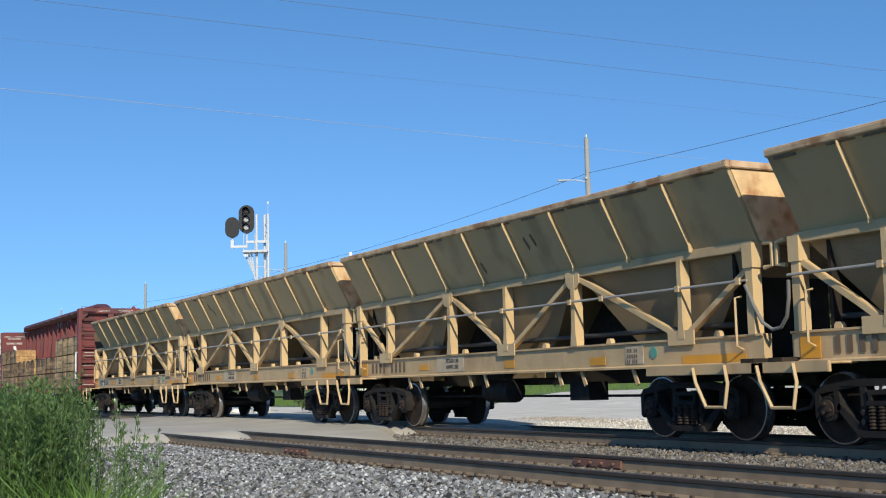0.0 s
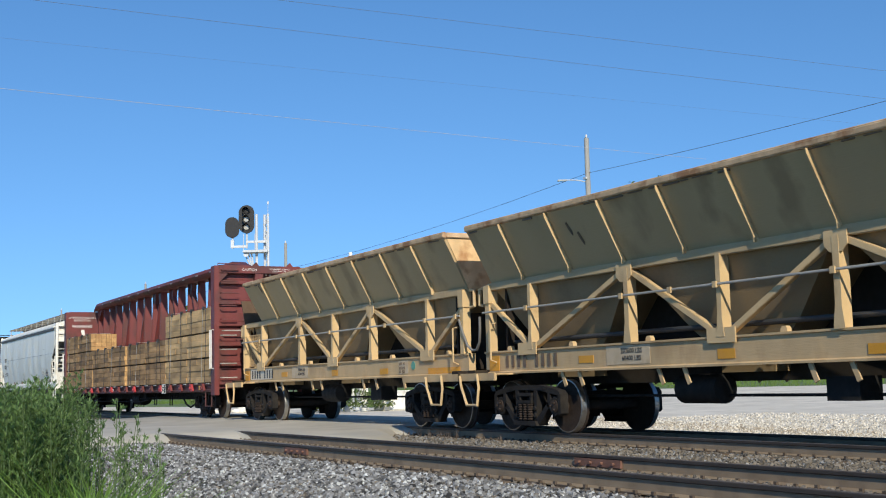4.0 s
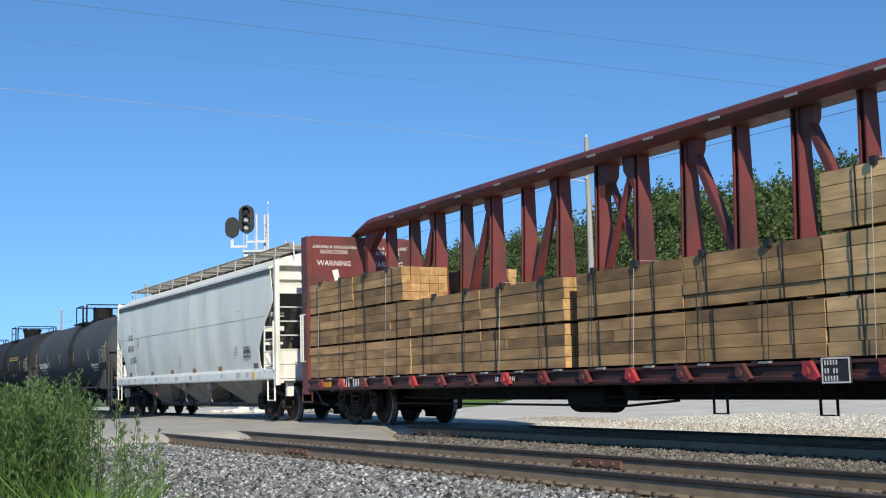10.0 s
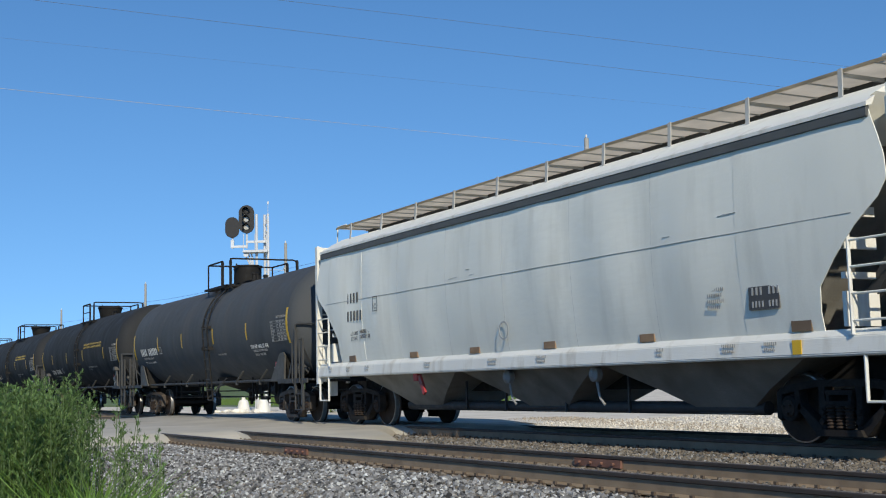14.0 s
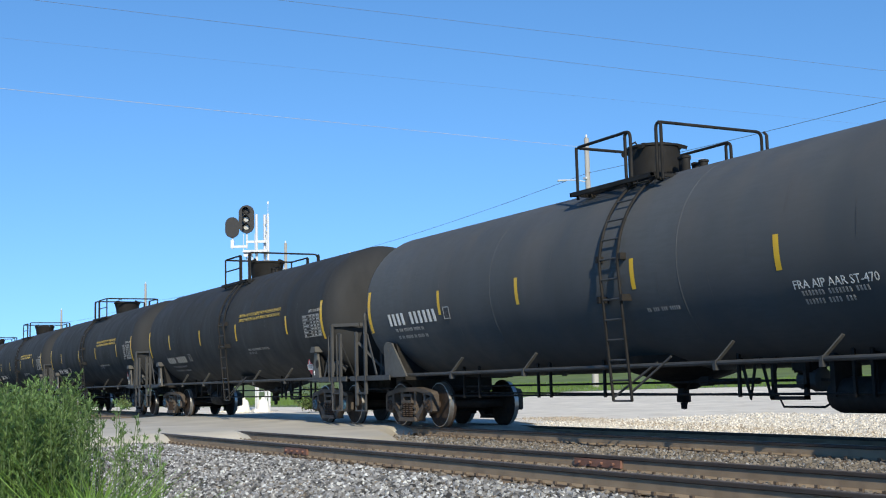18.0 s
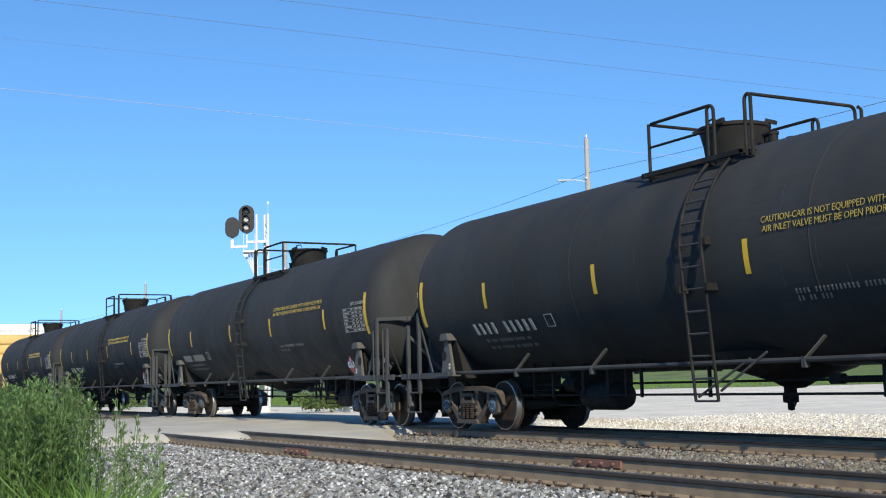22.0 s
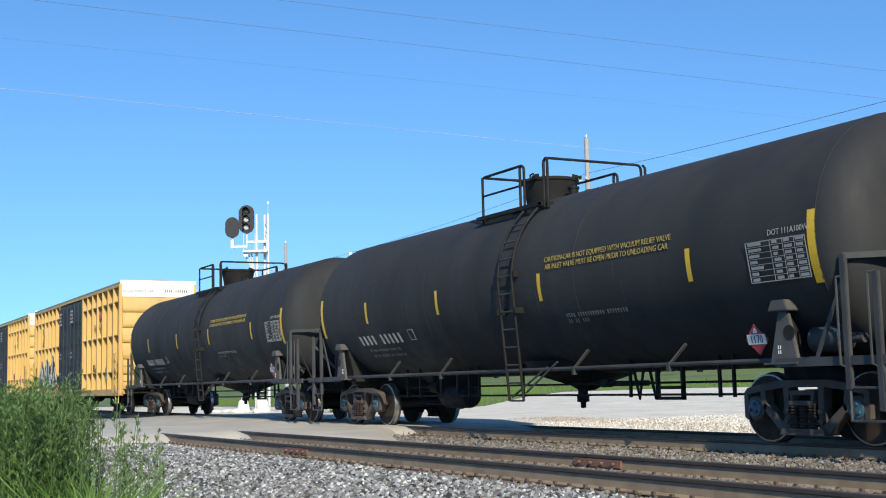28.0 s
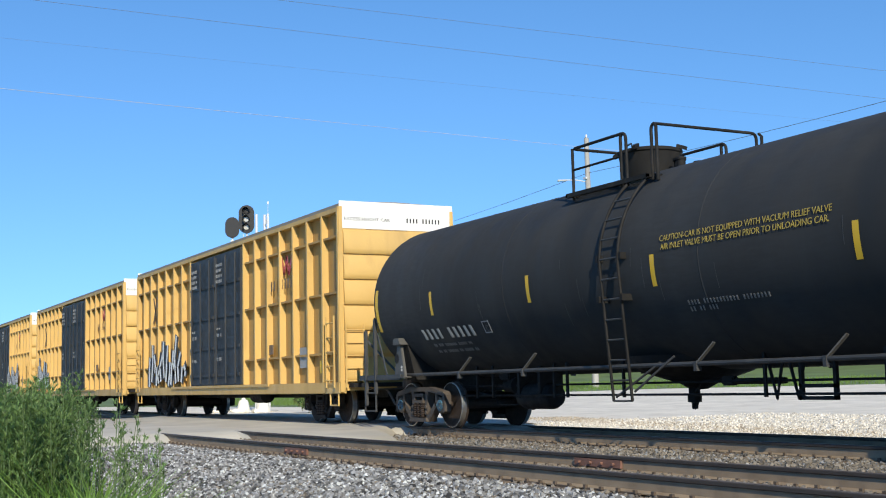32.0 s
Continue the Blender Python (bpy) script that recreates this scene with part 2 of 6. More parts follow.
def data(name, bm, mats, bevel=0.0, smooth=True):
    bmesh.ops.recalc_face_normals(bm, faces=bm.faces)
    if bevel:
        bmesh.ops.bevel(bm, geom=[e for e in bm.edges if e.is_manifold and e.calc_face_angle(0) > 0.5], offset=bevel, segments=2, affect="EDGES", clamp_overlap=True)
    me = bpy.data.meshes.new(name)
    bm.to_mesh(me)
    bm.free()
    for m in mats if isinstance(mats, (list, tuple)) else [mats]:
        me.materials.append(m)
    if smooth:
        me.shade_smooth()
        me.set_sharp_from_angle(angle=radians(32))
    return me


def part(name, bm, material, parent, label="", bevel=0.0):
    me = bm if isinstance(bm, bpy.types.Mesh) else data(name, bm, material, bevel)
    ob = new(name, me)
    ob.parent = parent
    return tagged(ob, label)


def shape(fn, *args, **kw):
    bm = bmesh.new()
    fn(bm, *args, **kw)
    return bm


def boxes(*rows):
    bm = bmesh.new()
    for r in rows:
        bx(bm, *r)
    return bm


def tubes(r, *paths, seg=8):
    bm = bmesh.new()
    for p in paths:
        tube(bm, p, r, seg)
    return bm


def thing(name, label, category, group="", kind=""):
    return tagged(new(name), label, category, group, kind)


# lettering in the built-in font, as thin meshes that face along -y
def letters(text, size, width=1.0, across=None):
    cu = bpy.data.curves.new("lettering", "FONT")
    cu.body, cu.size, cu.align_x, cu.align_y, cu.extrude, cu.resolution_u = text, size, "CENTER", "CENTER", 0.0015, 2
    ob = bpy.data.objects.new("lettering", cu)
    scene.collection.objects.link(ob)
    me = bpy.data.meshes.new_from_object(ob.evaluated_get(bpy.context.evaluated_depsgraph_get()))
    bpy.data.objects.remove(ob)
    if across:
        xs = [v.co.x for v in me.vertices]
        width = across / (max(xs) - min(xs))
    me.transform(Matrix.Diagonal((width, 1, 1, 1)))
    return me


def words(me, mat, parent, x, y, z, lean=0.0, turn=0.0, label=""):
    if not me.materials:
        me.materials.append(mat)
    ob = new("lettering", me)
    ob.parent = parent
    ob.matrix_basis = pose(x, y, z, 90 - lean, 0, turn)
    return tagged(ob, label, kind="stuff")


def bars(rows, gap=0.25, fill=0.33):
    """Rows of plain bars in place of writing: (x, z, height, 'word lengths'), each letter one bar; seen along +y."""
    bm = bmesh.new()
    for x, z, h, text in rows:
        for ch in text:
            if ch != " ":
                bx(bm, x, x + h * fill, -0.002, 0.002, z, z + h)
            x += h * (0.52 + gap)
    return bm


def bar_text(rows, mat, parent, x, y, z, lean=0.0, turn=0.0, label="", gap=0.25, fill=0.33):
    ob = tagged(part("lettering", bars(rows, gap, fill), mat, parent, label), kind="stuff")
    ob.matrix_basis = pose(x, y, z, -lean, 0, turn)
    return ob


W_CAUTION = letters("CAUTION", 0.115, 0.92)
W_WARNING = letters("WARNING", 0.19)
W_INSTR = letters("LOADING & UNLOADING\nINSTRUCTIONS", 0.135, 0.78)
W_VALVE = letters("CAUTION-CAR IS NOT EQUIPPED WITH VACUUM RELIEF VALVE\nAIR INLET VALVE MUST BE OPEN PRIOR TO UNLOADING CAR.", 0.125, across=3.27)
W_EXCESS = letters("EXCESS HEIGHT CAR", 0.11, 1.15)
W_UN = letters("1170", 0.15, 0.8)
W_TEST = letters("FRA AIP AAR ST-470", 0.165, across=1.36)
W_LBS1 = letters("202600 LBS\n60400 LBS", 0.115)
W_LBS2 = letters("190000 LBS\n65000 LBS", 0.105)
W_C = letters("C", 0.16)
W_DOT = letters("DOT 111A100W", 0.11, 0.9)
W_SURFACE = letters("NO WALKING SURFACE\nON TOP OF CAR", 0.062, 0.95)
W_LDLMT = letters("LD LMT\nLT WT", 0.12)

moving = []   # (thing, its place along the train)
axles = []    # wheelsets that turn


# ---- running gear ----
def wheelset_mesh(cap):
    bm = bmesh.new()
    for s in (-1, 1):
        lathe(bm, [(0.10, s * 0.66), (0.40, s * 0.672), (0.483, s * 0.68), (0.485, s * 0.70), (0.462, s * 0.715)], (0, 0, 0))
        n0 = len(bm.faces)
        lathe(bm, [(0.462, s * 0.7155), (0.457, s * 0.78), (0.452, s * 0.815)], (0, 0, 0))
        bm.faces.ensure_lookup_table()
        for f in bm.faces[n0:]:
            f.material_index = 1
        n1 = len(bm.faces)
        lathe(bm, [(0.4525, s * 0.8155), (0.436, s * 0.8195)], (0, 0, 0), seg=40)
        bm.faces.ensure_lookup_table()
        for f in bm.faces[n1:]:
            f.material_index = 1 if abs(f.normal.y) < .99 or len(f.verts) == 4 else 0
        lathe(bm, [(0.435, s * 0.820), (0.395, s * 0.822), (0.37, s * 0.77), (0.17, s * 0.745), (0.14, s * 0.80), (0.10, s * 0.805)], (0, 0, 0))
        lathe(bm, [(0.085, s * 0.80), (0.085, s * 0.92), (0.13, s * 0.925), (0.13, s * 1.06)], (0, 0, 0), seg=16)
        n0 = len(bm.faces)
        lathe(bm, [(0.115, s * 1.061), (0.11, s * 1.09), (0.03, s * 1.10)], (0, 0, 0), seg=16)
        for k in range(3):
            a = k * 2.094
            lathe(bm, [(0.022, s * 1.09), (0.022, s * 1.125)], (0.065 * math.cos(a), 0, 0.065 * math.sin(a)), seg=6)
        # balance mark pressed in the plate
        bm.normal_update()
        bx(bm, 0.22, 0.34, s * 0.755 - 0.006, s * 0.775 + 0.006, -0.04, 0.04)
        bm.faces.ensure_lookup_table()
        for f in bm.faces[n0:]:
            f.material_index = 2
    lathe(bm, [(0.085, -0.67), (0.085, 0.67)], (0, 0, 0), seg=14)
    return data("wheelset", bm, [wheel_rust, tread, cap], 0, True)


def frame_mesh(mat):
    """Cast side frame: arched top member, open triangular windows, hooked journal ends and a narrow spring seat."""
    bm = bmesh.new()
    w = 0.08
    prism(bm, [(-1.07, .58), (-1.00, .64), (-.72, .685), (-.36, .735), (.36, .735), (.72, .685), (1.00, .64), (1.07, .58), (1.09, .66), (1.02, .73), (.78, .775), (.42, .825), (-.42, .825), (-.78, .775), (-1.02, .73), (-1.09, .66)], "y", -w, w)
    for s in (-1, 1):
        # hooked end round the journal
        prism(bm, [(s * 1.09, .34), (s * 1.09, .66), (s * 1.00, .66), (s * 1.00, .34), (s * 1.03, .30)], "y", -w, w)
        prism(bm, [(s * .78, .72), (s * .69, .70), (s * .66, .46), (s * .73, .40), (s * .77, .44)], "y", -w * .95, w * .95)
        # tension member, from the journal down to the spring seat
        prism(bm, [(s * .74, .46), (s * .70, .54), (s * .30, .23), (s * .33, .13), (s * .42, .14)], "y", -w * .95, w * .95)
        # column beside the springs
        prism(bm, [(s * .36, .76), (s * .25, .76), (s * .25, .20), (s * .33, .20)], "y", -w * .95, w * .95)
        lathe(bm, [(0.155, -0.07), (0.17, -0.05), (0.17, 0.06), (0.15, 0.07)], (s * 0.889, 0, 0.457), seg=18)
        lathe(bm, [(0.035, -w * 1.3), (0.045, -w * 1.2), (0.045, -w * .9)], (s * .30, 0, .42), seg=10)
        lathe(bm, [(0.035, -w * 1.3), (0.045, -w * 1.2), (0.045, -w * .9)], (s * .30, 0, .30), seg=10)
        bx(bm, s * .55 - .10, s * .55 + .10, -w * 1.12, -w, .735, .765)
    prism(bm, [(-.40, .12), (.40, .12), (.35, .205), (-.35, .205)], "y", -w * 1.6, w * 1.6)
    bx(bm, -.22, .22, -w * 1.5, w * 1.5, .50, .56)
    bx(bm, -.22, .22, -w * 1.3, w * 1.3, .63, .69)
    for x in (-.18, .18):
        bx(bm, x - .025, x + .025, -w * 1.3, w * 1.3, .56, .63)
    return data("side_frame", bm, mat, 0.014)


def spring_mesh():
    bm = bmesh.new()
    for x in (-0.15, 0.0, 0.15):
        for y in (-0.075, 0.075):
            prof = []
            for k in range(7):
                prof += [(0.05, 0.215 + k * 0.041), (0.066, 0.228 + k * 0.041), (0.066, 0.236 + k * 0.041), (0.05, 0.25 + k * 0.041)]
            lathe(bm, prof, (x, y, 0), "z", 10)
    return data("spring_nest", bm, wheel_rust)


def bolster_mesh():
    bm = bmesh.new()
    prism(bm, [(-1.05, .52), (1.05, .52), (.85, .70), (-.85, .70)], "x", -0.2, 0.2)
    lathe(bm, [(0.2, .70), (0.2, .76)], (0, 0, 0), "z", 18)
    for s in (-1, 1):
        bx(bm, s * 0.45 - 0.05, s * 0.45 + 0.05, -0.62, 0.62, 0.30, 0.40)
        bx(bm, s * 0.45 - 0.05, s * 0.45 + 0.05, -0.80, -0.66, 0.22, 0.62)
        bx(bm, s * 0.45 - 0.05, s * 0.45 + 0.05, 0.66, 0.80, 0.22, 0.62)
    return data("bogie", bm, truck_dark, 0.01)


WHEELS = {"plain": wheelset_mesh(wheel_rust), "blue": wheelset_mesh(cap_blue)}
FRAMES = {"plain": frame_mesh(truck_dark), "pale": frame_mesh(truck_steel)}
SPRINGS, BOLSTER = spring_mesh(), bolster_mesh()


def bogie(car, x, cap="plain", steel="plain"):
    b = part("bogie", BOLSTER, None, car, "three-piece freight bogie, grimy cast steel")
    b.location = (x, 0, 0)
    for y in (-1.0, 1.0):
        f = part("side_frame", FRAMES[steel], None, b, "cast steel side frame")
        f.location = (0, y, 0)
        s = tagged(part("spring_nest", SPRINGS, None, b), kind="stuff")
        s.location = (0, y, 0)
    for dx in (-0.889, 0.889):
        w = part("wheelset", WHEELS[cap], None, b, "steel wheels with bright worn treads")
        w.location = (dx, 0, 0.457)
        axles.append((w, dx))


def coupler(car, x, s):
    bm = bmesh.new()
    beam(bm, (x, 0, .88), (x + s * 0.55, 0, .88), 0.16, 0.15)
    prism(bm, [(x + s * .5, -.16), (x + s * .62, -.2), (x + s * .78, -.16), (x + s * .80, .02), (x + s * .70, .04), (x + s * .68, .15), (x + s * .52, .17)], "z", .74, 1.02)
    part("coupler", bm, truck_steel, car, "cast steel knuckle coupler")
    part("air_hose", tubes(0.025, [(x, -.35, .8), (x + s * .25, -.38, .7), (x + s * .45, -.34, .45), (x + s * .75, -.3, .40)]), hose_rubber, car, "sagging black rubber air hose")


def stirrup(car, x0, x1, y, top, foot, mat, r=0.022):
    part("stirrup", tubes(r, [(x0, y, top), (x0, y, foot), (x1, y, foot), (x1, y, top)], seg=6), mat, car)


def ladder(bm, x0, x1, y, z0, z1, n, r=0.018, stile=0.03, axis="x"):
    def at(a, z):
        return (a, y, z) if axis == "x" else (y, a, z)
    for a in (x0, x1):
        tube(bm, [at(a, z0), at(a, z1)], stile, 6)
    for k in range(n):
        z = z0 + (z1 - z0) * (k + 0.5) / n
        tube(bm, [at(x0, z), at(x1, z)], r, 6)


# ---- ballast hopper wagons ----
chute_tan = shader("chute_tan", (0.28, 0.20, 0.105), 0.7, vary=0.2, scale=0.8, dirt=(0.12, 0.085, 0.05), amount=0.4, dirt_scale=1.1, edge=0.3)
sill_pale = shader("sill_pale", (0.56, 0.44, 0.29), 0.65, vary=0.15, scale=3, dirt=(0.36, 0.25, 0.14), amount=0.35, dirt_scale=5, edge=0.3)
mark_cream = shader("mark_cream", (0.66, 0.60, 0.48), 0.65, vary=0.12, scale=3)
# rust brown taken darker: shade behind the bin is put into this colour
plate_shaded = shader("plate_shaded", (0.12, 0.075, 0.045), 0.8, vary=0.25, dirt=(0.07, 0.045, 0.03), amount=0.4, dirt_scale=2, edge=0.3)
hose_grey = shader("hose_grey", (0.20, 0.19, 0.175), 0.7, vary=0.2)


def rect(x, y, z, cx=0.0):
    return [(cx - x, -y, z), (cx + x, -y, z), (cx + x, y, z), (cx - x, y, z)]


def hopper_wagon(place, number, lbs, stains, caged=False):
    car = thing("hopper_wagon", "tan open-top ballast hopper wagon with rusty rim and truss sides", "hopper wagon", "ballast hopper wagons")
    moving.append((car, place))
    # flared upper bin: outer skin, rim and inside
    bm = bmesh.new()
    xl, xr = (-5.16 if caged else -6.38), 6.56
    hl, mid = (xr - xl) / 2, (xr + xl) / 2
    loft(bm, [rect(hl, .93, 2.70, mid), rect(hl + .02, 1.46, 3.70, mid), rect(hl - .04, 1.40, 3.70, mid), rect(hl - .08, .88, 2.74, mid)])
    bin_ = part("bin", bm, tan_paint, car, "flared bin, dull olive-tan paint with scuffs")
    bm = bmesh.new()
    for s in (-1, 1):
        prism(bm, [(s * 1.42, 3.68), (s * 1.50, 3.70), (s * 1.51, 3.785), (s * 1.48, 3.81), (s * 1.42, 3.81)], "x", xl - .04, 6.63)
        bx(bm, mid + s * (hl + .03) - 0.05, mid + s * (hl + .03) + 0.05, -1.419, 1.419, 3.70, 3.80)
    part("rim", bm, rim_rust, car, "rust-brown top rim", 0.012)
    for s in (-1, 1):
        bm = bmesh.new()
        prism(bm, [(-1.38, 3.68), (1.38, 3.68), (.92, 2.72), (-.92, 2.72)], "x", mid + s * (hl + .024), mid + s * (hl + .034))
        part("end_sheet", bm, worn_tan, bin_, "end sheet worn to orange rust")
    rnd = random.Random(int(place))
    for k in range(8):
        x = -5.18 + 1.49 * k
        if x < xl + .3:
            continue
        for s in (-1, 1):
            bm = bmesh.new()
            prism(bm, [(s * 1.455, 3.685), (s * 1.515, 3.685), (s * 1.505, 3.62), (s * 1.062, 2.80), (s * 1.05, 2.70), (s * .93, 2.70)], "x", x - 0.008, x + 0.008)
            part("rib", bm, tan_frame, bin_)
    for x, dz in stains:
        bm = bmesh.new()
        prism(bm, [(x, 3.38 + dz), (x + .05, 3.40 + dz), (x + .10, 3.2 + dz), (x + .06, 3.14 + dz), (x + .02, 3.25 + dz)], "y", -0.002, 0.002)
        ob = part("scuff", bm, mark_brown, bin_, "dark scrape")
        ob.matrix_basis = Matrix.Translation((0, -1.288, 3.36)) @ pose(0, 0, 0, 28, 0, 0) @ Matrix.Translation((0, 0, -3.36))
    # rusty nibbled line under the rim
    bm = bmesh.new()
    x = xl + .1
    while x < 6.3:
        d = rnd.uniform(0.1, 0.5)
        if rnd.random() < 0.6:
            bx(bm, x, x + d, -1.462 - 0.006, -1.44, 3.655 + rnd.uniform(-.01, .015), 3.68)
        x += d + rnd.uniform(0.03, 0.2)
    tagged(part("weld_line", bm, mark_brown, bin_), kind="stuff")
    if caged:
        part("end_plate", shape(prism, [(-1.0, 1.47), (1.0, 1.47), (1.0, 2.70), (1.12, 3.40), (-1.12, 3.40), (-1.0, 2.70)], "x", -6.45, -6.42), plate_shaded, car, "rust-brown end plate, darkened for the shade behind the bin")
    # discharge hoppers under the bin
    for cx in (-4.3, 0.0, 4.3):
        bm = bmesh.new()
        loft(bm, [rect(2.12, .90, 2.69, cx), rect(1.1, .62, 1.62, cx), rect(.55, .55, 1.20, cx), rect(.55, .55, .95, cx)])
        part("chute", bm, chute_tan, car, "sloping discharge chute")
    part("centre_sill", boxes((-6.5, 6.5, -.28, .28, .82, 1.16)), under_shade, car)
    # added dark plates close the view through and stand for the shade there
    part("inner_plate", boxes((-5.95, 5.95, -.02, .02, 1.17, 2.68)), under_shade, car)
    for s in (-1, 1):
        part("end_bulkhead", boxes((s * 6.0 - .03, s * 6.0 + .03, -.88, .88, 1.16, 2.69)), under_shade, car)
    for s in (-1, 1):
        y = s * .95
        bm = boxes((-6.5, 6.5, y - .05, y + .05, 2.60, 2.74))
        part("chord", bm, tan_paint, car, bevel=0.01)
        bm = bmesh.new()
        prism(bm, [(y - s * .12, 1.04), (y + s * .07, 1.04), (y + s * .07, 1.07), (y + s * .03, 1.09), (y + s * .03, 1.42), (y + s * .06, 1.43), (y + s * .06, 1.46), (y - s * .12, 1.46)], "x", -6.62, 6.62)
        part("side_sill", bm, sill_tan, car, "tan side sill, rust-stained")
        for x, wd in ((6.45, .16), (4.97, .11), (2.2, .13), (0, .11), (-2.15, .13), (-4.98, .10), (-6.45, .16)):
            bm = boxes((x - wd * .42, x + wd * .42, y - .08, y + .09, 1.45, 2.62))
            if abs(x) < 6:
                prism(bm, [(x - wd * .42, 1.75), (x + wd * .42, 1.75), (x + wd * .75, 1.45), (x - wd * .75, 1.45)], "y", y - .085, y - .079)
            if abs(x) > 6:
                bx(bm, x - wd * .6, x + wd * .6, y - .1, y + .1, 2.36, 2.70)
            part("post", bm, tan_frame, car)
        for a, b in (((2.1, 2.58), (.12, 1.50)), ((2.3, 2.58), (4.85, 1.50)), ((-2.1, 2.58), (-.12, 1.50)), ((-2.3, 2.58), (-4.9, 1.50)), ((5.1, 1.55), (6.42, 2.38)), ((-5.15, 1.55), (-6.42, 2.38))):
            part("brace", shape(beam, (a[0], y, a[1]), (b[0], y, b[1]), .09, .09), tan_frame, car, bevel=0.008)
        for x, z in ((2.2, 2.55), (-2.2, 2.55)):
            bm = bmesh.new()
            prism(bm, [(x - .2, z + .14), (x + .2, z + .14), (x + .2, z - .05), (x + .1, z - .14), (x - .1, z - .14), (x - .2, z - .05)], "y", y - .075 if s < 0 else y + .055, y - .055 if s < 0 else y + .075)
            part("gusset", bm, tan_frame, car, bevel=0.006)
        for x in (0, 4.95, -5.1):
            bm = bmesh.new()
            bx(bm, x - .3, x + .3, y - .078 if s < 0 else y + .055, y - .055 if s < 0 else y + .078, 1.36, 1.58)
            part("gusset", bm, tan_frame, car, bevel=0.006)
        part("pipe", tubes(0.02, [(-6.55, y + s * .12, 2.19), (6.45, y + s * .12, 2.19)], seg=7), cable_steel, car, "pale air pipe along the truss")
        for x in (-5.0, -2.2, -1.0, 0, 2.2, 3.1, 5.0, 6.3):
            part("pipe_clamp", boxes((x - .04, x + .04, y + s * .08 - .05, y + s * .16, 2.14, 2.23)), tan_frame, car)
        # end steps with hung stirrups
        for x0, x1 in ((4.6, 7.05), (-6.95, -5.6)):
            yy = s * 1.42
            bm = boxes((x0, x1, min(yy, yy - s * .06), max(yy, yy - s * .06), .92, 1.06), (x0, x1, min(s * .9, s * 1.36), max(s * .9, s * 1.36), 1.02, 1.05))
            part("step_plate", bm, sill_tan, car, "rusty tan step plate", 0.008)
        for x0, x1 in ((5.75, 6.45), (-6.75, -6.05)):
            yy = s * 1.46
            part("stirrup", tubes(.026, [(x0 - .05, yy, 1.02), (x0, yy, .82), (x0 + .2, yy, .48), (x1 - .12, yy, .48), (x1 - .05, yy, .80), (x1 - .1, yy, 1.04)], seg=6), tan_frame, car)
        # grab irons at the ends
        for x in (6.25, -6.2):
            part("grab_iron", tubes(.018, [(x, s * 1.0, 1.98), (x, s * 1.12, 1.96), (x, s * 1.12, 1.30), (x, s * 1.0, 1.25)], seg=6), tan_frame, car)
        for x in (6.68, -6.68):
            part("lifting_lug", tubes(.035, [(x, y, 2.34), (x + math.copysign(.16, x), y, 2.36), (x + math.copysign(.16, x), y, 2.66), (x, y, 2.68)], seg=6), tan_frame, car)
        # door arms under the sill
        for x in (-4.1, -3.6, -1.5, -.9, 1.6, 2.3, 3.7):
            part("door_arm", shape(beam, (x, s * .96, 1.04), (x + .11, s * .96, .80), .025, .075), sill_tan, car)
    for x in (-5.9, -3.9, -1.8, 1.1, 3.0, 5.6):
        part("hinge_lug", shape(prism, [(x - .07, 1.44), (x + .07, 1.44), (x + .06, 1.51), (x + .03, 1.545), (x - .03, 1.545), (x - .06, 1.51)], "y", -.9, -.82), tan_frame, car)
    part("shaft", tubes(.04, [(-6.0, -.72, 1.62), (6.0, -.72, 1.62)]), gear_grey, car, "long door shaft")
    # reflective marks and writing on the near sill
    for x, wd, h, z in ((-6.3, .35, .28, 1.1), (-3.35, .42, .12, 1.17), (.05, .36, .14, 1.14), (2.8, .42, .13, 1.12), (5.6, 1.35, .12, 1.09)):
        part("reflector", boxes((x - wd / 2, x + wd / 2, -.989, -.983, z, z + h)), mark_orange, car, "orange reflective strip")
    bar_text([(0, 0, .22, number)], mark_black if caged else mark_brown, car, -5.88, -.992, 1.15, label="car mark, plain bars", gap=.38, fill=.42)
    if caged:
        part("mark_panel", boxes((-6.0, -4.3, -.988, -.983, 1.12, 1.42)), mark_cream, car, "cream patch behind the car mark")
    part("weight_panel", boxes((-2.78, -1.66, -.987, -.983, 1.12, 1.42)), sill_pale, car, "paler patch behind the load figures")
    words(lbs, mark_black, car, -2.12, -.991, 1.27)
    part("notice_plate", boxes((3.55, 4.0, -.99, -.983, 1.12, 1.40)), sill_pale, car, "pale notice panel with worn lines")
    bar_text([(.03, .19, .06, "ooo oo"), (.03, .10, .06, "oooooo"), (.03, .02, .06, "oo ooo")], mark_brown, car, 3.57, -.995, 1.11)
    part("notice_dot", shape(lathe, [(0.09, -.992), (0.09, -.983)], (4.25, 0, 1.28), "y", 16), mark_teal, car, "faded teal sticker")
    # underside gear
    part("air_reservoir", shape(lathe, [(.1, -.5), (.22, -.45), (.22, .45), (.1, .5)], (-1.0, -.5, .72), "x", 16), gear_black, car)
    part("brake_rod", tubes(.022, [(-5, -.45, .62), (5, -.45, .62)]), gear_black, car)
    part("valve_box", boxes((1.7, 2.25, -.8, -.4, .55, .86)), gear_black, car)
    for x0, x1 in ((6.5, 6.75), (-6.75, -6.5)):
        part("end_beam", boxes((x0, x1, -1.3, 1.3, .88, 1.12)), under_shade, car)
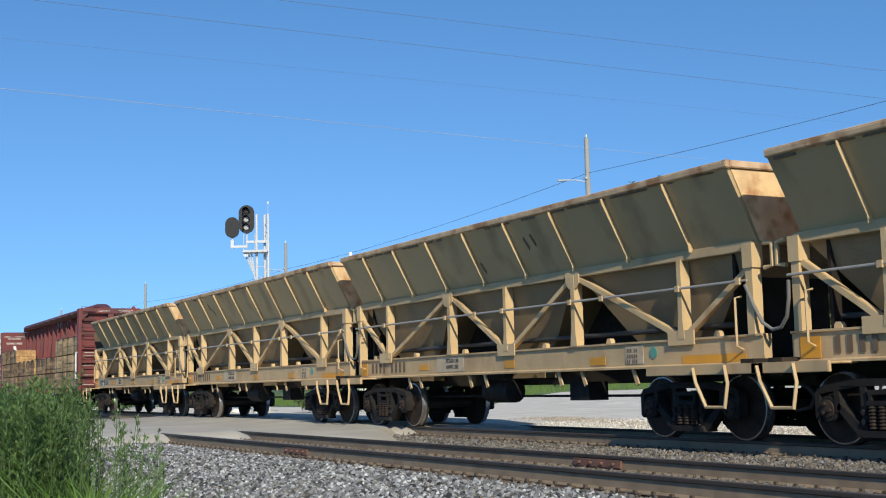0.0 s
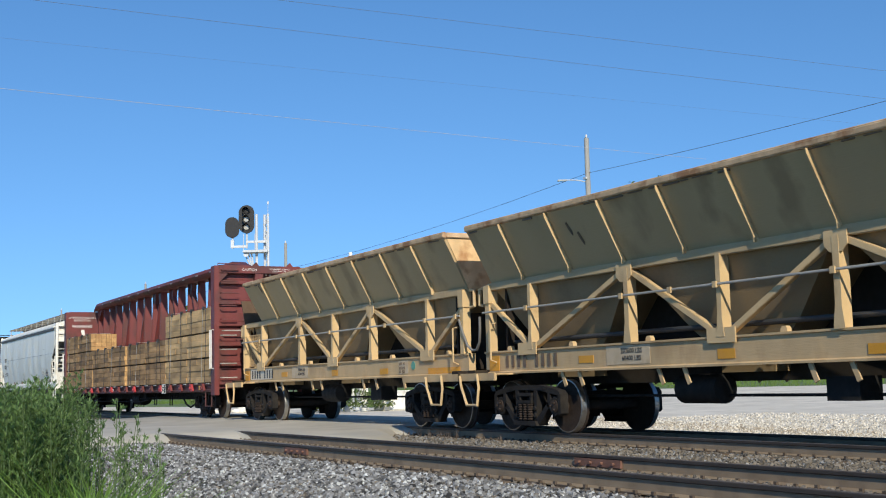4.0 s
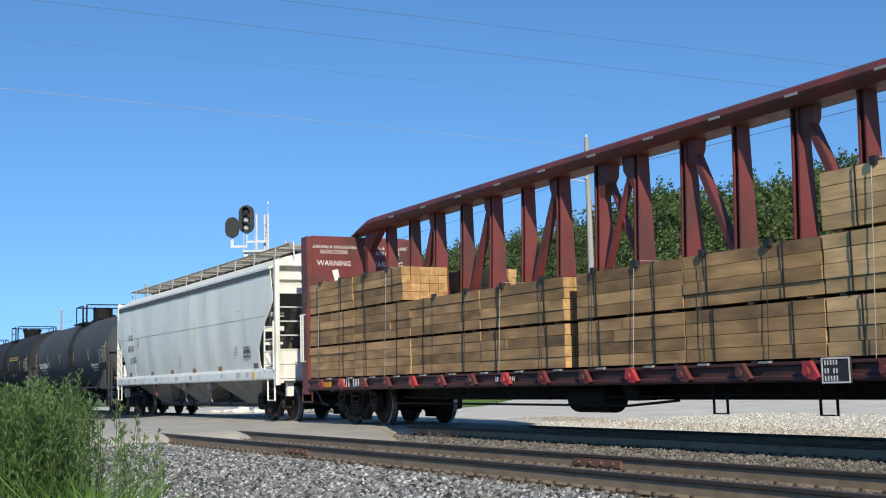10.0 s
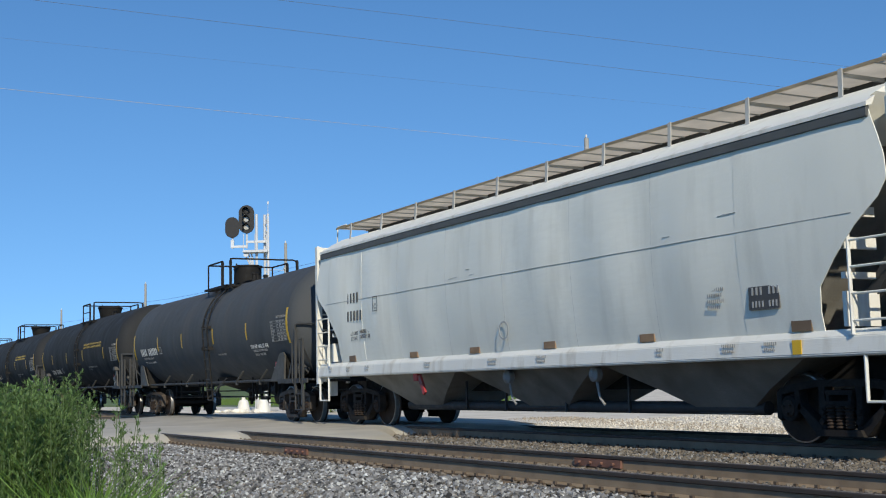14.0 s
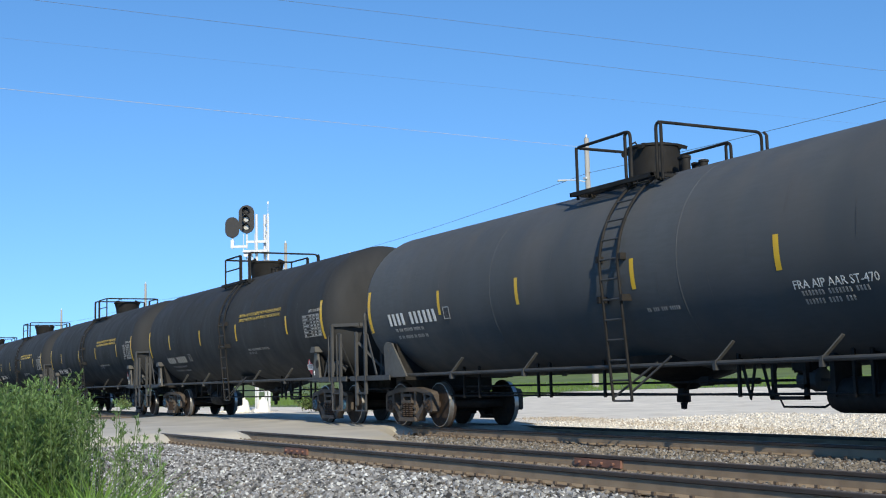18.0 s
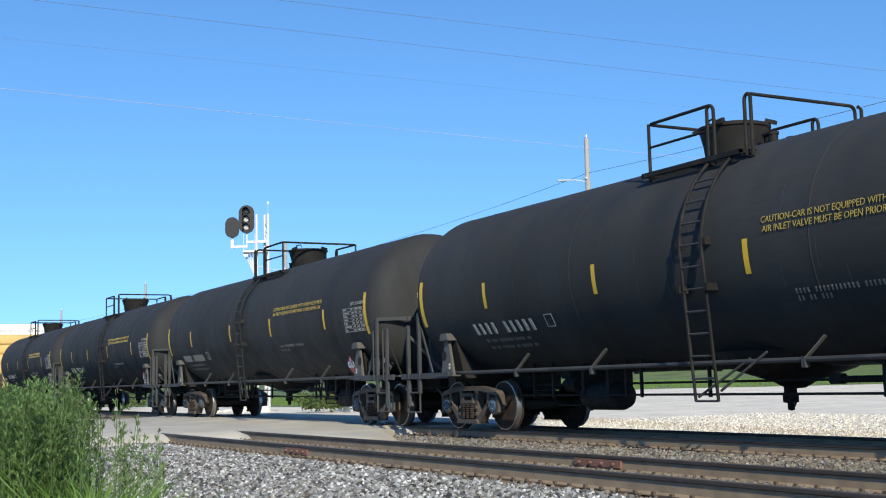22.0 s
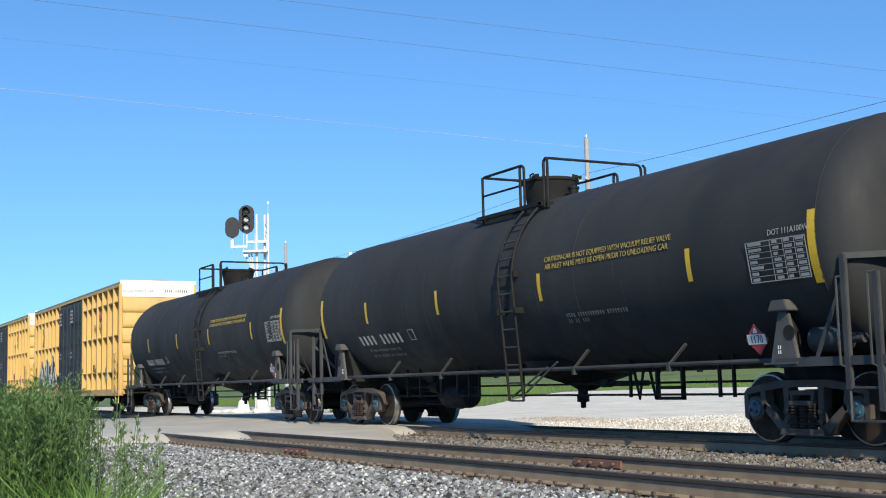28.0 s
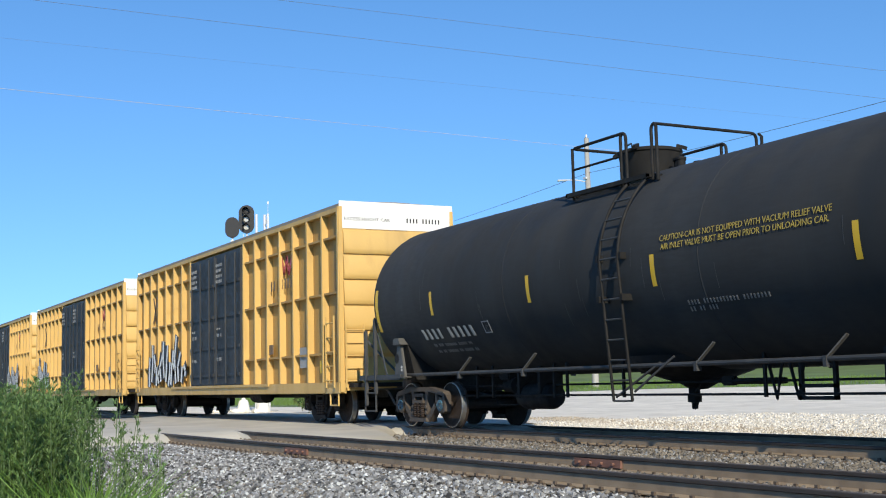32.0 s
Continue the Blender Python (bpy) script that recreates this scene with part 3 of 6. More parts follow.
    part("jumper_hose", tubes(.026, [(6.4, -1.06, 2.13), (6.52, -1.04, 1.85), (6.66, -1.02, 1.6), (6.82, -1.0, 1.50), (6.98, -1.0, 1.52), (7.12, -1.02, 1.66), (7.2, -1.05, 1.9), (7.22, -1.06, 2.13)], seg=8), hose_grey, car, "sagging grey hose to the next wagon")
    if caged:
        bm = boxes((-6.42, -5.15, -.90, -.88, 1.5, 1.53), (-6.42, -5.15, -.90, -.88, 2.37, 2.40), (-6.44, -6.40, -.9, -.88, 1.5, 2.4), (-5.17, -5.13, -.9, -.88, 1.5, 2.4))
        for k in range(22):
            x = -6.4 + k * .057
            bx(bm, x, x + .008, -.894, -.886, 1.52, 2.38)
        for k in range(15):
            z = 1.54 + k * .057
            bx(bm, -6.4, -5.16, -.893, -.887, z, z + .008)
        part("mesh_guard", bm, sill_tan, car, "tan wire-mesh guard")
        part("brake_wheel", tubes(.02, [(-6.95, -.55 + .28 * math.cos(a), 2.2 + .28 * math.sin(a)) for a in [k * math.pi / 9 for k in range(19)]], seg=6), gear_black, car, "black hand-brake wheel")
        part("brake_stand", boxes((-6.9, -6.75, -.75, -.35, 1.1, 2.3)), gear_black, car)
    coupler(car, 6.55, 1)
    coupler(car, -6.55, -1)
    for x in (5.1, -5.1):
        bogie(car, x)
    return car


hopper_wagon(69.45, "oooo oooo", W_LBS1, [(1.0, .1)])
hopper_wagon(55.68, "oooo oooo", W_LBS1, [(1.12, .0), (1.36, .04), (-.62, -.3)])
hopper_wagon(41.95, "oooo oooo", W_LBS1, [(-3.3, .1), (-3.1, -.1)])
hopper_wagon(28.05, "oooo oooo", W_LBS2, [(-4.1, .3)], True)


# ---- centre-beam flat wagon with timber ----
CB = 8.9
mark_low_white = shader("mark_low_white", (0.32, 0.27, 0.26), 0.6, vary=0.2, scale=6)
maroon_dark = shader("maroon_dark", (0.085, 0.03, 0.028), 0.65, vary=0.25, dirt=(0.03, 0.022, 0.02), amount=0.5, dirt_scale=1.4, edge=0.3)


def bulkhead(car, s):
    """End wall of the wagon; s: +1 at its leading end."""
    o = 0.0 if s > 0 else .27
    x0, x1 = s * (10.86 + o), s * (11.24 + o)
    lo, hi = min(x0, x1), max(x0, x1)
    a, b = (s * (10.87 + o), s * (11.02 + o))
    wall = part("end_wall", boxes((min(a, b), max(a, b), -1.3, 1.3, .9, 4.36)), maroon, car, "maroon end bulkhead", 0.01)
    for k in (-1, 1):
        part("corner_post", boxes((lo, hi, min(k * 1.30, k * 1.45), max(k * 1.30, k * 1.45), .70, 4.58)), maroon, wall, bevel=0.015)
    part("head_beam", boxes((lo, hi, -1.299, 1.299, 4.36, 4.60)), maroon, wall, bevel=0.015)
    if s > 0:
        for z in (1.0, 1.55, 2.15, 2.75, 3.40, 4.02):
            bm = bmesh.new()
            prism(bm, [(11.02, z), (11.15, z + .02), (11.15, z + .13), (11.02, z + .17)], "y", -1.28, 1.28)
            part("rib", bm, maroon, wall, bevel=0.008)
        part("centre_post", boxes((11.02, 11.22, -.16, .10, .9, 4.36)), maroon, wall, bevel=0.01)
        for k in (-1, 1):
            part("corner_plate", shape(prism, [(k * 1.3, 4.36), (k * 1.3, 4.05), (k * 1.0, 4.36)], "x", 11.03, 11.2), maroon, wall)
        for k in range(6):
            z = 1.22 + .42 * k + (.05 if k > 3 else 0)
            part("rung", tubes(.018, [(11.20, -1.26, z), (11.30, -1.24, z), (11.30, -.78, z), (11.22, -.76, z)], seg=6), cable_steel if k < 4 else maroon, wall)
        for z in (3.75, 4.1, 4.45):
            part("rung", tubes(.018, [(11.20, -1.26, z), (11.30, -1.24, z), (11.30, -.72, z), (11.22, -.70, z)], seg=6), maroon, wall)
        part("handrail", tubes(.022, [(11.2, -1.2, 2.62), (11.33, -1.18, 2.62), (11.33, .5, 2.62), (11.2, .52, 2.62)], seg=6), cable_steel, wall, "pale crosswise handrail")
        words(W_CAUTION, mark_white, wall, 11.243, -.35, 4.47, 0, 90)
        words(W_SURFACE, mark_white, wall, 11.243, .62, 4.47, 0, 90)
        bar_text([(-.5, 0, .2, "oooooo"), (-.5, .26, .17, "ooo")], mark_low_white, wall, 11.156, .55, 4.05, 0, 90, "car mark, plain bars")
        bar_text([(-.35, .0, .07, "oooo oo oo"), (-.35, -.14, .07, "oooo oo oo"), (-.4, -.95, .07, "oo oooooo oo oo"), (-.35, -1.1, .07, "oo oooooooo"), (-.2, -1.25, .07, "oooooo oooo")], mark_white, wall, 11.025, .7, 3.35, 0, 90)
        part("top_loop", tubes(.016, [(11.1, -1.3, 4.60), (11.1, -1.3, 4.66), (11.1, -.6, 4.66), (11.1, -.6, 4.60)], seg=6), maroon, wall)
        for y in (-.2, .9):
            part("lug", shape(prism, [(y, 4.60), (y + .22, 4.60), (y + .12, 4.72)], "x", 11.0, 11.1), maroon, wall)
        part("brake_wheel", tubes(.022, [(11.62, -.35 + .28 * math.cos(a), 2.15 + .28 * math.sin(a)) for a in [k * math.pi / 9 for k in range(19)]], seg=6), gear_black, wall, "black hand-brake wheel")
        part("brake_gear", boxes((11.25, 11.58, -.62, -.1, 1.15, 2.3), (11.25, 11.5, -.1, .35, 1.2, 2.0)), gear_black, wall, "black brake gear housing")
    else:
        for side in (-1, 1):
            y = side * .72
            words(W_INSTR, mark_white, wall, -11.134, y, 4.27, 0, 90)
            words(W_WARNING, mark_white, wall, -11.134, y, 3.92, 0, 90)
            bm = bmesh.new()
            prism(bm, [(y - .06, 3.75), (y + .10, 3.78), (y + .16, 3.42), (y + .28, 3.36), (y + .06, 3.30), (y - .12, 3.28), (y + .03, 3.42)], "x", -11.138, -11.132)
            part("notice_drawing", bm, mark_white, wall, "worn white stencil arrow")
        for z in (1.6, 2.3, 3.0, 3.7, 4.2):
            part("rib", boxes((-11.42, -11.29, -1.28, 1.28, z, z + .14)), maroon, wall)
    for y in (-1.45, 1.45):
        k = 1 if y > 0 else -1
        for x in (11.0 + o, 11.13 + o):
            part("grab_iron", tubes(.02, [(s * x, y, 1.5), (s * x, y + k * .07, 1.5), (s * x, y + k * .07, 2.65), (s * x, y, 2.65)], seg=6), mark_white, wall, "pale grab iron")


def centre_beam():
    car = thing("centre_beam_wagon", "maroon centre-beam flat wagon with bulkheads and truss spine", "flat wagon")
    moving.append((car, CB))
    bulkhead(car, 1)
    bulkhead(car, -1)
    bm = bmesh.new()
    for s in (-1, 1):
        prism(bm, [(s * 1.20, .80), (s * 1.44, .80), (s * 1.46, .83), (s * 1.46, .87), (s * 1.42, .89), (s * 1.42, 1.00), (s * 1.46, 1.02), (s * 1.46, 1.06), (s * 1.20, 1.06)], "x", -11.12, 10.85)
    bx(bm, -11.12, 10.85, -1.2, 1.2, .98, 1.05)
    part("deck", bm, maroon_dark, car, "dark maroon deck edge")
    part("centre_sill", boxes((-11.12, 10.85, -.35, .35, .55, .98)), gear_black, car, bevel=0.02)
    # top chord
    bm = bmesh.new()
    bar = [(-.24, 4.63), (.24, 4.63), (.33, 4.70), (.36, 4.78), (.32, 4.87), (.2, 4.93), (-.2, 4.93), (-.32, 4.87), (-.36, 4.78), (-.33, 4.70)]
    loft(bm, [[(x, y * k, 4.63 + (z - 4.63) * h) for y, z in bar] for x, k, h in ((-11.5, .30, .15), (-10.9, .6, .5), (-10.0, 1, 1), (9.2, 1, 1), (9.65, .75, .65), (10.2, .35, .25))])
    part("top_chord", bm, maroon, car, "maroon rounded top chord")
    # spine posts: broad gusset at chord and deck, twin flanges
    for sgn in (-1, 1):
        for k in range(8):
            x = -.23 + sgn * (.56 + 1.22 * k)
            bm = bmesh.new()
            prism(bm, [(-.11, 4.67), (.11, 4.67), (.13, 3.9), (.24, 1.06), (-.24, 1.06), (-.13, 3.9)], "x", x + .045, x + .075)
            prism(bm, [(-.11, 4.67), (.11, 4.67), (.13, 3.9), (.24, 1.06), (-.24, 1.06), (-.13, 3.9)], "x", x - .075, x - .045)
            bx(bm, x - .044, x + .044, -.05, .05, 1.06, 4.66)
            part("post", bm, maroon, car)
            if k in (1, 3, 5):
                part("brace", shape(beam, (x + sgn * .10, 0, 4.62), (x + sgn * 1.10, 0, 2.55), .15, .13), maroon, car, bevel=0.01)
                part("gusset_plate", shape(prism, [(x + sgn * .07, 4.64), (x + sgn * .34, 4.64), (x + sgn * .32, 4.46), (x + sgn * .24, 4.30), (x + sgn * .07, 4.22)], "y", -.086, .086), maroon, car)
    for sgn in (-1, 1):
        part("brace", shape(beam, (-.23 + sgn * .48, -.04 * sgn, 4.62), (-.23 - sgn * .48, -.04 * sgn, 2.65), .13, .07), maroon, car, bevel=0.008)
        part("gusset_plate", shape(prism, [(-.23 + sgn * .49, 4.66), (-.23 + sgn * .18, 4.66), (-.23 + sgn * .22, 4.4), (-.23 + sgn * .49, 4.05)], "y", -.116, .116), maroon, car)
    part("post", boxes((-10.62, -10.46, -.10, .10, 1.06, 4.72)), maroon, car)
    part("gusset_plate", shape(prism, [(-10.46, 4.70), (-9.7, 4.70), (-10.46, 4.15)], "y", -.09, .09), maroon, car)
    for k in range(12):
        x = -8.6 + 1.6 * k
        part("slot_plate", boxes((x - .12, x + .12, -.365, -.35, 4.75, 4.79)), mark_grey, car, "pale worn slot")
    # tie-down winches along the edge, fabric straps hold the timber
    for k in range(18):
        x = -10.2 + 1.2 * k
        bm = bmesh.new()
        prism(bm, [(x - .11, 1.06), (x + .02, 1.06), (x + .17, .86), (x + .10, .82), (x - .09, .86)], "y", -1.53, -1.46)
        lathe(bm, [(.055, -1.56), (.055, -1.46)], (x - .03, 0, .93), "y", 10)
        part("winch", bm, bright_red if k % 3 == 1 else maroon, car, "red tie-down winch")
        part("winch_block", boxes((x + .3, x + .5, -1.5, -1.44, 1.045, 1.075)), mark_grey, car)
    for x in (9.9, -9.9):
        part("reflector", boxes((x - .23, x + .23, -1.466, -1.461, .87, 1.0)), mark_orange, car, "orange reflective strip")
    bar_text([(0, 0, .17, "ooo oooooo")], mark_white, car, -8.95, -1.467, .87, label="car mark, plain bars")
    bar_text([(0, 0, .08, "oo ooo oooo")], mark_white, car, -2.2, -1.467, .9)
    part("notice_plate", boxes((5.59, 6.04, -1.5, -1.47, .78, 1.09)), mark_black, car, "black notice plate with white lines")
    bar_text([(.04, .24, .06, "ooooo"), (.04, .14, .06, "oo oo"), (.04, .05, .06, "ooooo")], mark_white, car, 5.60, -1.504, .76)
    for q in ((5.59, 6.04, -1.506, -1.502, .78, .80), (5.59, 6.04, -1.506, -1.502, 1.07, 1.09), (5.59, 5.61, -1.506, -1.502, .80, 1.07), (6.02, 6.04, -1.506, -1.502, .80, 1.07)):
        part("plate_edge", boxes(q), mark_white, car)
    # stirrups and underframe gear
    for x0, x1 in ((10.25, 10.85), (-11.56, -10.95)):
        for y in (-1.42, 1.42):
            stirrup(car, x0, x1, y, .85, .52 if x0 < 0 else .38, maroon_dark, .022)
    part("brake_tank", shape(lathe, [(.1, -.6), (.25, -.52), (.25, .52), (.1, .6)], (-.2, -.7, .60), "x", 16), gear_black, car)
    part("brake_valve", boxes((.75, 1.2, -.9, -.5, .55, .95)), gear_black, car, "", 0.03)
    part("pipe", tubes(.02, [(-7, -.9, .62), (-.2, -.9, .60), (5.5, -.9, .66)]), gear_black, car)
    part("pipe", tubes(.02, [(-7, -1.1, .5), (1.2, -1.1, .48), (2.4, -1.1, .56)]), gear_black, car)
    for x in (3.15, 5.15):
        part("hanger", shape(tube, [(x, -1.1, .9), (x, -1.1, .38), (x + .28, -1.1, .38), (x + .28, -1.1, .9)], .02, 6), gear_black, car)
    part("chain", tubes(.03, [(6.8, -1.1, .60), (7.1, -1.1, .42), (7.6, -1.1, .32), (8.1, -1.1, .42), (8.3, -1.1, .62)], seg=5), gear_black, car, "hanging black chain")
    coupler(car, 11.15, 1)
    coupler(car, -11.4, -1)
    for x in (9.1, -9.1):
        bogie(car, x)
    return car


centre_beam()


def timber_pack(x0, x1, y0, y1, z0, z1, seed):
    """A strapped pack of sawn timbers: four courses of five, butt-jointed where the pack is long."""
    rnd = random.Random(seed)
    pack = thing("timber_pack", "strapped pack of weathered sawn timbers on the flat wagon", "timber pack", "timber packs on the flat wagon")
    moving.append((pack, CB))
    cx = CB
    h, w = (z1 - z0 - .035) / 4, (y1 - y0) / 5
    for lay in range(4):
        for r in range(5):
            cuts = [x0 - cx, x1 - cx]
            if x1 - x0 > 1.6 and rnd.random() < 0.22:
                cuts.insert(1, rnd.uniform(x0 - cx + .5, x1 - cx - .5))
            near = (r == 0 and y0 < -0.5) or (r == 4 and y0 > 0)
            for a, b in zip(cuts, cuts[1:]):
                bm = bmesh.new()
                zz = z0 + .035 + lay * h
                j, e = rnd.uniform(-.014, .014) if near else 0, rnd.uniform(0, .012)
                bx(bm, a + .004 + (e if a == cuts[0] else 0), b - .004 - (e if b == cuts[-1] else 0), y0 + r * w + .004 + j, y0 + (r + 1) * w - .004 + j, zz + .004, zz + h - .004)
                for f in bm.faces:
                    if abs(f.calc_center_median().x - a) < .05 or abs(f.calc_center_median().x - b) < .05:
                        f.material_index = 1
                part("timber", data("timber", bm, [timber if x0 > 14 else timber_brown, timber_end], 0, False), None, pack)
    for k in range(2):
        x = x0 - cx + (x1 - x0) * (.22 + .56 * k) + rnd.uniform(-.1, .1)
        bm = boxes((x - .013, x + .013, y0 - .02, y0 - .013, z0 + .03, z1 + .01), (x - .013, x + .013, y0 - .02, y1, z1 + .002, z1 + .009))
        part("strap", bm, strap_black, pack, "black steel band")
    for k in range(3):
        x = x0 - cx + (x1 - x0) * (.1 + .4 * k)
        part("bearer", boxes((x - .05, x + .05, y0 + .03, y1 - .03, z0, z0 + .034)), tie_wood, pack)


seed = 1
TIERS = (1.06, 1.83, 2.60, 3.37)
for side in (-1, 1):
    ya, yb = (-1.40, -.32) if side < 0 else (.32, 1.40)
    for a, b, n in ((17.08, 19.62, 3), (14.52, 17.07, 3), (11.86, 14.50, 2), (9.20, 11.85, 2), (6.1, 8.84, 2), (3.25, 6.09, 2), (.45, 3.24, 2), (-2.22, .44, 2)):
        for k in range(n):
            timber_pack(a, b, ya, yb, TIERS[k], TIERS[k + 1] - .01, seed)
            seed += 1
    for a, b in ((-2.22, .39), (.40, 2.90)):
        timber_pack(a, b, ya, yb, TIERS[2], TIERS[3] - .03, seed)
        seed += 1

# lashings over the timber down to the winches
for k, (x, z) in enumerate(((18.9, 3.4), (17.6, 3.4), (16.5, 3.4), (15.4, 3.4), (13.6, 2.63), (12.3, 2.63), (10.8, 2.63), (9.7, 2.63), (8.2, 2.63), (6.9, 2.63), (5.6, 2.63), (4.3, 2.63), (2.2, 3.36), (1.1, 3.36), (-.3, 3.36), (-1.5, 3.36))):
    lash = thing("lashing", "thin steel lashing over the timber packs", "lashing", "lashings on the flat wagon")
    moving.append((lash, CB))
    x -= CB
    part("cable", tubes(.0055, [(x + .03, -.42, z + .03), (x, -1.41, z + .02), (x - .02, -1.43, z - .1), (x - .1 + .05 * (k % 3), -1.455, 1.05)], seg=5), strap_black if k % 3 else cable_steel, lash)
    part("corner_guard", boxes((x - .04, x + .05, -1.44, -1.36, z - .08, z + .02)), strap_black, lash, "black corner guard")


# ---- covered hopper wagon ----
mark_pale = shader("mark_pale", (0.40, 0.40, 0.385), 0.6, vary=0.12, scale=5)
mark_seam = shader("mark_seam", (0.42, 0.425, 0.41), 0.6, vary=0.2)
galvanised_worn = shader("galvanised_worn", (0.62, 0.54, 0.42), 0.7, vary=0.2)
thin_leaf(galvanised_worn, 0.75)
bracket_grey = shader("bracket_grey", (0.42, 0.42, 0.40), 0.6, vary=0.15)


def covered_hopper(place):
    car = thing("covered_hopper_wagon", "light grey covered hopper wagon with white ends and roof walkway", "covered hopper wagon")
    moving.append((car, place))

    def wave(x, z):
        return .034 * max(0, min(1, (z - 1.4) / .6, (4.0 - z) / .5)) * (.6 * math.sin(math.pi * x / 2.1) ** 2 + .25 * math.sin(3.7 * x + z) + .2 * math.sin(1.3 * x - 2 * z) - .4)

    def ring(L, w, z):
        # sheets bulge a little between the seams
        n = 96
        pts = []
        for k in range(n + 1):
            x = -L + 2 * L * k / n
            pts.append((x, -w - wave(x, z), z))
        for k in range(n + 1):
            x = L - 2 * L * k / n
            pts.append((x, w, z))
        return pts
    prof = ((7.36, 1.42, 1.40), (7.36, 1.47, 1.65), (7.40, 1.51, 1.95), (7.68, 1.545, 2.28), (8.02, 1.56, 2.62), (8.40, 1.565, 2.92), (8.53, 1.555, 3.12),
            (8.50, 1.545, 3.40), (8.42, 1.53, 3.65), (8.32, 1.505, 3.9), (8.28, 1.49, 4.03), (8.25, 1.30, 4.21), (8.25, 1.0, 4.36), (8.25, .5, 4.46), (8.25, .05, 4.48))
    bm = bmesh.new()
    inner = (6.3, 6.45, 6.65, 6.9, 7.1, 7.35, 7.5, 7.65, 7.85, 8.0, 8.1, 8.25, 8.25, 8.25, 8.25)
    loft(bm, [ring(i, p[1] - .004, p[2]) for i, p in zip(inner, prof)])
    body = part("body", bm, grey_paint, car, "curved light grey side sheets with dirt streaks")
    # side sheets run past the sloping ends with a curved edge
    for s in (-1, 1):
        for e in (-1, 1):
            bm = bmesh.new()
            rows = [p for p in prof if p[2] <= 4.03]
            cols = [k / 10 for k in range(11)]
            rings = []
            for p in rows:
                xs = [e * (6.0 + (p[0] - 6.0) * c) for c in cols]
                out = [(x, s * (p[1] + wave(x, p[2])), p[2]) for x in xs]
                rings.append(out + [(x, y - s * .015, z) for x, y, z in out[::-1]])
            loft(bm, rings)
            part("side_wing", bm, grey_paint, body)
    # grime and the shade of the ends are both put into this dark grey
    for e in (-1, 1):
        bm = bmesh.new()
        loft(bm, [[(e * (i + .01), -p[1] + .03, p[2]), (e * (i + .01), p[1] - .03, p[2]), (e * (i + .03), p[1] - .03, p[2]), (e * (i + .03), -p[1] + .03, p[2])] for i, p in list(zip(inner, prof))[:9]])
        part("slope_sheet", bm, shader_hopper, body, "grimy sloping end sheet, darkened for its shade")
    def side(x, z, out=.006):
        """y of the near sheet."""
        for p, q in zip(prof, prof[1:]):
            if p[2] <= z <= q[2]:
                return -(p[1] + (q[1] - p[1]) * (z - p[2]) / (q[2] - p[2])) - wave(x, z) - out
        return -1.56

    for y in (-1.53, 1.53):
        s = 1 if y > 0 else -1
        # shadow of the overhanging roof edge, built as a dark strip
        bm = bmesh.new()
        prism(bm, [(y - s * .05, 3.87), (y + s * .012, 3.885), (y + s * .012, 3.99), (y - s * .05, 4.02)], "x", -8.3, 8.3)
        part("eave_band", bm, eave_shade, body, "dark strip for the shadow under the roof edge")
        bm = bmesh.new()
        prism(bm, [(y - s * .08, 4.02), (y + s * .02, 4.0), (y + s * .02, 4.05), (y - s * .14, 4.14)], "x", -8.32, 8.32)
        part("roof_edge", bm, white_paint, body)
        bm = bmesh.new()
        prism(bm, [(s * 1.25, 1.10), (s * 1.50, 1.10), (s * 1.52, 1.13), (s * 1.50, 1.33), (s * 1.43, 1.42), (s * 1.25, 1.42)], "x", -8.55, 8.55)
        part("side_sill", bm, white_paint, car, "white side sill with stencils", 0.01)
    # panel seams and the long crease
    for x in (-6.3, -4.2, -2.1, 0, 2.1, 4.2, 6.3):
        rows = [p for p in prof if p[2] <= 3.9]
        part("seam", tubes(.0025, [(x, -(p[1] - .004) - wave(x, p[2]), p[2]) for p in rows], seg=5), mark_seam, body)
    part("seam", tubes(.007, [(-8.0 + .25 * k, -1.562 - wave(-8.0 + .25 * k, 2.78), 2.78) for k in range(65)], seg=5), mark_seam, body)
    rnd = random.Random(4)
    for k in range(7):
        x, z = rnd.uniform(-3.5, 6.5), 2.84 + rnd.uniform(0, .25)
        part("scratch", boxes((x, x + rnd.uniform(.1, .3), -1.567 - wave(x + .1, z), -1.545 - wave(x + .1, z), z, z + .006)), mark_seam, body)
    for x, col in ((-6.72, mark_brown), (-3.68, mark_orange), (-1.2, mark_orange), (1.3, mark_orange), (3.9, mark_orange), (7.0, mark_brown)):
        part("reflector", boxes((x - .17, x + .17, -1.452 - max(0, wave(x, 1.5)), -1.40, 1.425, 1.54 if abs(x) < 6 else 1.62)), mark_brown if col is mark_brown else shader_rusty, car, "rusty brown patch")
    bar_text([(0, .40, .22, "oooo"), (0, 0, .22, "ooooo")], mark_dim, body, -6.75, side(-6.5, 2.55, .014), 2.32, label="car mark, plain bars")
    words(W_LDLMT, mark_dim, body, -6.45, side(-6.45, 1.98, .012), 1.98)
    bar_text([(0, 0, .08, "oooooo oo"), (0, .11, .08, "oooooo oo")], mark_dim, body, -6.15, side(-5.9, 1.98, .014), 1.92)
    for x, z in ((-5.2, 2.62),):
        y = side(x, z, .014)
        bm = boxes((x - .11, x + .11, y - .002, y + .002, z - .16, z - .145), (x - .11, x + .11, y - .002, y + .002, z + .145, z + .16), (x - .11, x - .097, y - .002, y + .002, z - .145, z + .145), (x + .097, x + .11, y - .002, y + .002, z - .145, z + .145))
        part("notice_frame", bm, mark_dim, body)
        words(W_C, mark_dim, body, x, y, z - .06)
